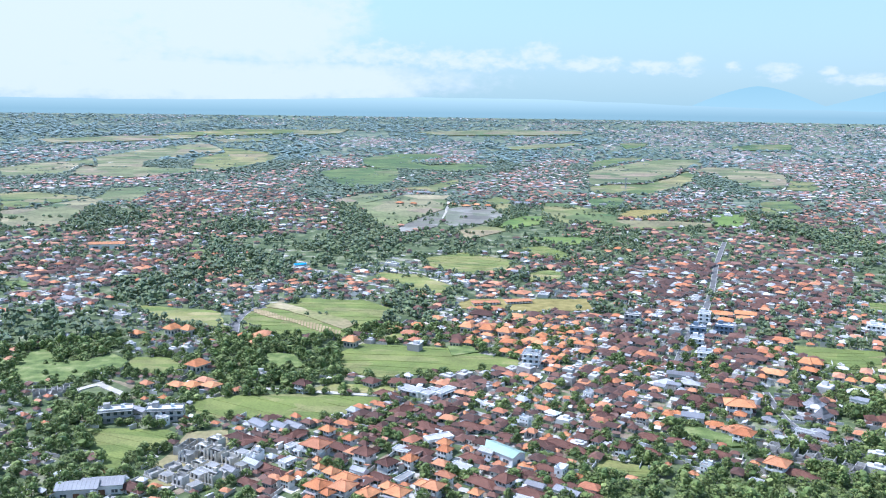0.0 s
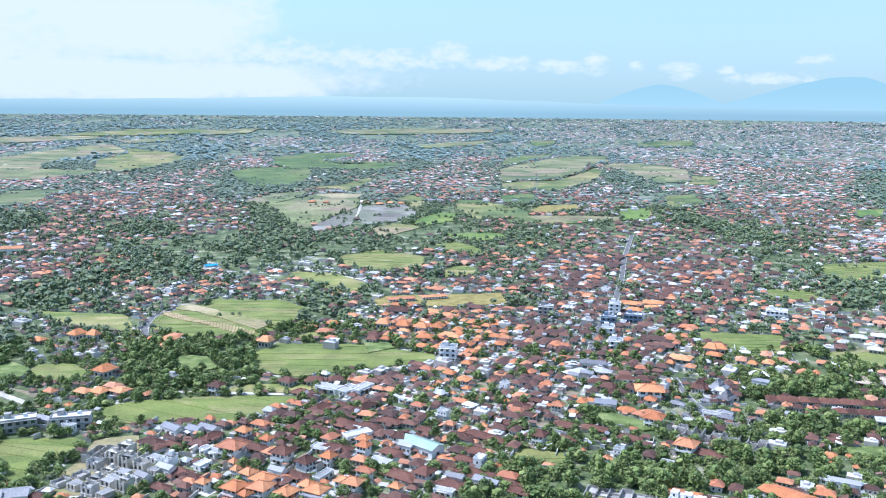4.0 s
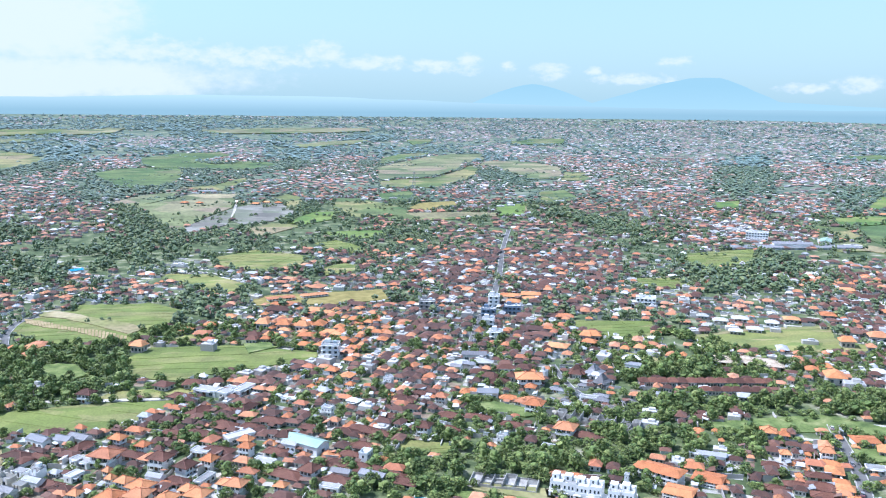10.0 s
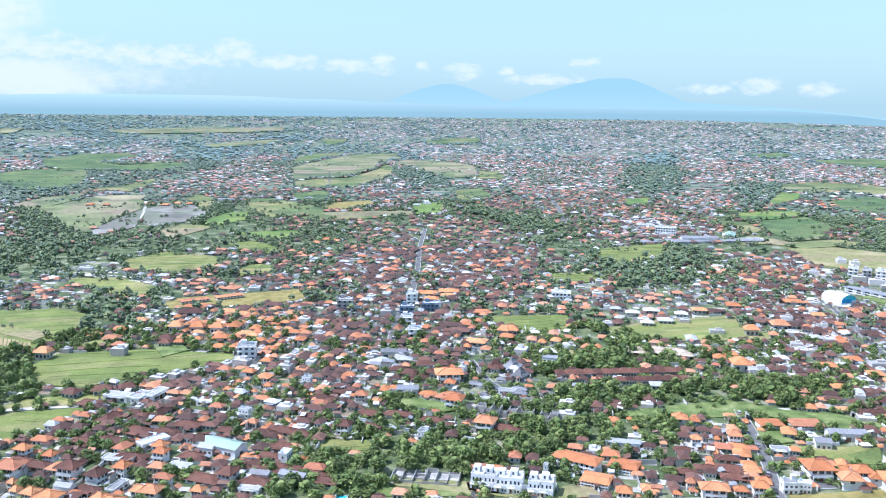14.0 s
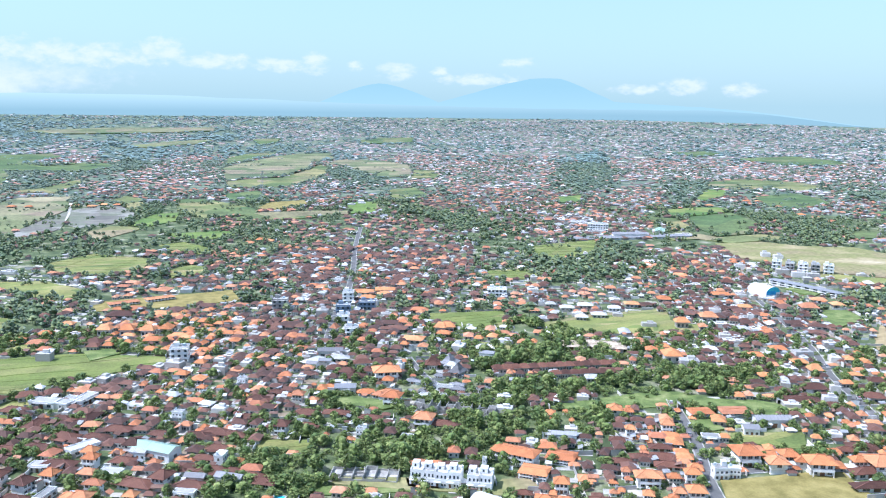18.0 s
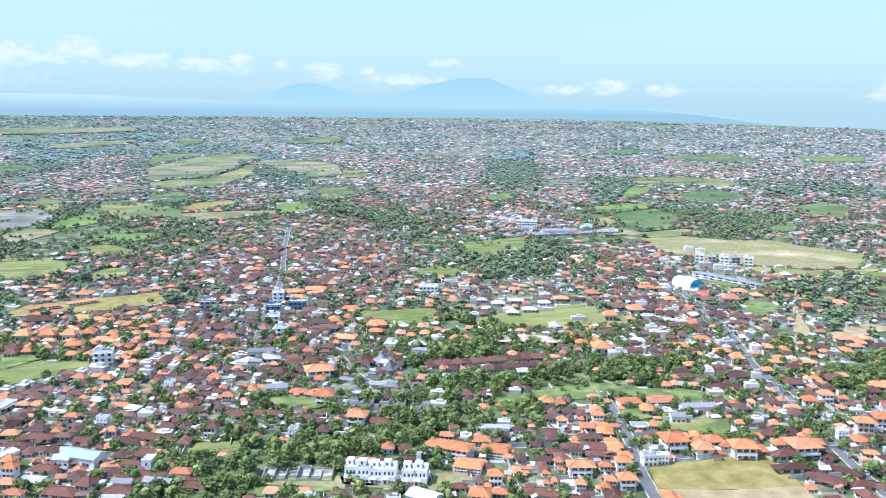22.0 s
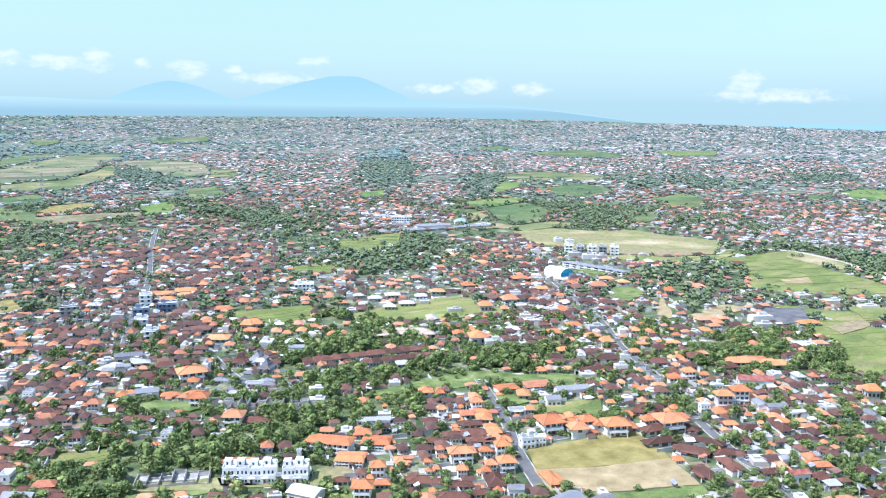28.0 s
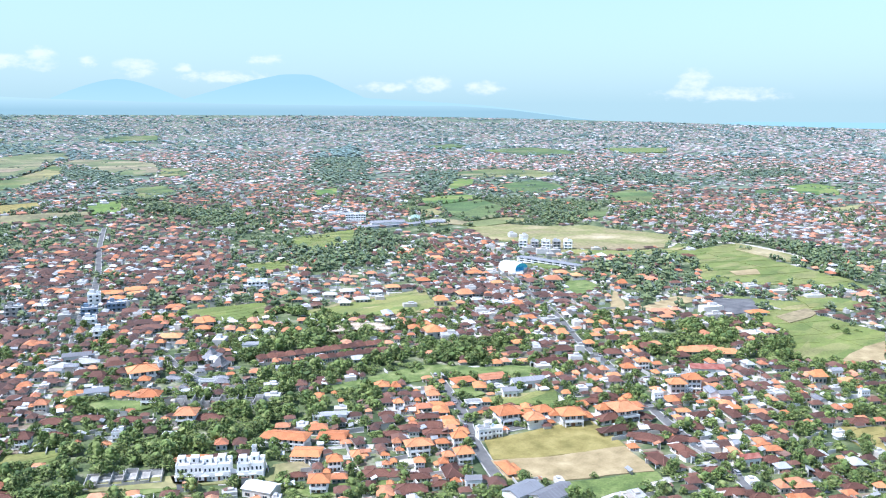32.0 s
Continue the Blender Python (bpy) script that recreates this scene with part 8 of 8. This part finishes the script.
def tuft(v, f, c, r, seed):
    """A coarse jagged clump of eight faces."""
    rr = random.Random(seed)
    k = len(v)
    for p in ((1, 0, 0), (0, 1, 0), (-1, 0, 0), (0, -1, 0), (0, 0, 0.8), (0, 0, -0.8)):
        s = r * rr.uniform(0.75, 1.25)
        v.append((c[0] + p[0] * s + rr.uniform(-0.2, 0.2) * r, c[1] + p[1] * s + rr.uniform(-0.2, 0.2) * r, c[2] + p[2] * s))
    f += [(k + i, k + (i + 1) % 4, k + 4) for i in range(4)] + [(k + (i + 1) % 4, k + i, k + 5) for i in range(4)]


def crown_shape(seed, clumps, wide, tall, base, leaves, size):
    rr = random.Random(seed)
    v, f = [], []
    for i in range(clumps):
        a = rr.uniform(0, 6.283)
        e = rr.uniform(-0.35, 1.0)
        q = (1 - max(e, 0) ** 2) ** 0.5 * rr.uniform(0.45, 1.0)
        c = (wide * q * math.cos(a), wide * q * math.sin(a), base + tall * (0.35 + 0.55 * e) + rr.uniform(-0.3, 0.3))
        if leaves:
            c = (c[0] * 0.72, c[1] * 0.72, c[2] - 0.25)
        (blob if leaves else tuft)(v, f, c, size * rr.uniform(0.7, 1.35), seed * 100 + i)
    for i in range(leaves):
        a, e = rr.uniform(0, 6.283), rr.uniform(-0.4, 1.0)
        q = (1 - max(e, 0) ** 2) ** 0.5 * rr.uniform(0.62, 1.12) * (1 + 0.22 * math.sin(a * 3 + seed) + 0.15 * math.sin(e * 7 + seed))
        c = Vector((wide * q * math.cos(a), wide * q * math.sin(a), base + tall * (0.35 + 0.62 * e + 0.06 * math.sin(a * 4 + seed))))
        big = 0.95 if leaves > 400 else 1.12
        u = Vector((rr.uniform(-1, 1), rr.uniform(-1, 1), rr.uniform(-0.7, 0.7))).normalized() * rr.uniform(0.32, 0.62) * big
        w = u.cross(Vector((rr.uniform(-1, 1), rr.uniform(-1, 1), rr.uniform(0.2, 1)))).normalized() * rr.uniform(0.25, 0.45) * big
        k = len(v)
        v += [c - u, c + u, c + w * 1.7]
        f.append((k, k + 1, k + 2))
    s = Shape()
    return s.add(v, f)


def trunk_shape(seed, h, r):
    rr = random.Random(seed)
    s = Shape()
    p = Vector((0, 0, -0.4))
    for k in range(3):
        q = p + Vector((rr.uniform(-0.25, 0.25), rr.uniform(-0.25, 0.25), h / 3 + 0.15))
        s.bar(p, q, r * (1 - 0.22 * k))
        p = q
    for k in range(4):
        a = k * 1.57 + rr.uniform(-0.4, 0.4)
        s.bar(p - Vector((0, 0, 0.4 * k * 0.4)), p + Vector((math.cos(a) * 1.6, math.sin(a) * 1.6, 1.3)), r * 0.4)
    return s


def tree_model(seed, wide, tall, base, label):
    root = thing("tree", label, "tree", "trees of the town")
    part("trunk", trunk_shape(seed, base + 0.6, 0.24), "bark", root)
    part("crown", crown_shape(seed, 9, wide, tall, base, 760, 1.1), "leaf", root)
    return root


def palm_model(seed):
    root = thing("palm", "slender coconut palm with a tuft of arching fronds", "palm tree", "palms of the town")
    rr = random.Random(seed)
    s, p = Shape(), Vector((0, 0, -0.4))
    for k in range(5):
        q = p + Vector((0.25 * k * 0.4, rr.uniform(-0.1, 0.1), 1.9))
        s.bar(p, q, 0.2 - 0.02 * k)
        p = q
    part("trunk", s, "bark", root)
    f = Shape()
    for k in range(13):
        a = k * 0.483 + rr.uniform(-0.1, 0.1)
        d = Vector((math.cos(a), math.sin(a), 0))
        side = Vector((-d.y, d.x, 0))
        up = rr.uniform(0.2, 1.2)
        pts = [p + d * t * 3.0 + Vector((0, 0, up * t * 1.4 - 2.1 * t * t)) for t in (0, 0.3, 0.6, 0.85, 1.05)]
        wd = (0.12, 0.42, 0.46, 0.3, 0.04)
        v = []
        for c, w in zip(pts, wd):
            v += [c - side * w - Vector((0, 0, w * 0.5)), c, c + side * w - Vector((0, 0, w * 0.5))]
        f.add(v, [(3 * i + j, 3 * i + j + 1, 3 * i + j + 4, 3 * i + j + 3) for i in range(4) for j in range(2)])
    part("crown", f, "leaf", root)
    return root


T = np.array(TREES)
d = np.hypot(T[:, 0], T[:, 1])
order = np.argsort(d + rng.uniform(0, 60, len(d)))
lone, rest = order[:340], order[340:]
models = [tree_model(k, w, h, b, lab) for k, w, h, b, lab in (
    (1, 3.2, 5.2, 1.6, "broad dark green tree with a dense rounded crown"), (2, 2.6, 6.2, 1.8, "tall green tree with an uneven leafy crown"),
    (3, 3.8, 4.6, 1.4, "wide spreading green tree with a lumpy crown"), (4, 2.2, 4.0, 1.0, "small light green tree with a loose crown"))]
models.append(palm_model(5))
started = set()
for n, i in enumerate(lone):
    x, y, z, s = T[i]
    base = models[4] if n % 9 == 4 else models[n % 4]
    s = min(max(s, 0.6), 1.6)
    m = place(x, y, float(rng.uniform(0, 360)), s, s * float(rng.uniform(0.85, 1.15)), s * float(rng.uniform(0.85, 1.2)), z)
    if base in started:
        copy_thing(base, m)
    else:
        started.add(base)
        base.matrix_basis = m


def tree_mass(idx, clumps, size, leaves, name, label, mat="leaf_mass", flat=1.0):
    for k in range(3):
        s = crown_shape(50 + k, clumps, 3.0, 5.0, 1.2, leaves, size)
        if size < 2:
            s.box(-0.2, -0.2, -0.5, 0.2, 0.2, 2.6)
        sel = idx[k::3]
        a = rng.uniform(0, 6.28, len(sel))
        sc = T[sel, 3]
        stamp(name, s.v, s.f, [0] * len(s.f), np.stack([T[sel, 0], T[sel, 1], T[sel, 2], sc * rng.uniform(0.85, 1.2, len(sel)), sc, sc * flat * rng.uniform(0.8, 1.15, len(sel)), a], -1), [mat], label, "trees")


dr = d[rest]
near_rest = rest[dr < 620]
shrub = rng.uniform(0, 1, len(near_rest)) < 0.38
tree_mass(near_rest[~shrub], 5, 1.35, 290, "tree_group", "many broad green trees between the houses")
tree_mass(near_rest[shrub], 3, 1.3, 190, "shrub_group", "bright green shrubs and banana plants between houses", "scrub", 0.55)
# each farther belt takes a leaf copy with more haze painted in
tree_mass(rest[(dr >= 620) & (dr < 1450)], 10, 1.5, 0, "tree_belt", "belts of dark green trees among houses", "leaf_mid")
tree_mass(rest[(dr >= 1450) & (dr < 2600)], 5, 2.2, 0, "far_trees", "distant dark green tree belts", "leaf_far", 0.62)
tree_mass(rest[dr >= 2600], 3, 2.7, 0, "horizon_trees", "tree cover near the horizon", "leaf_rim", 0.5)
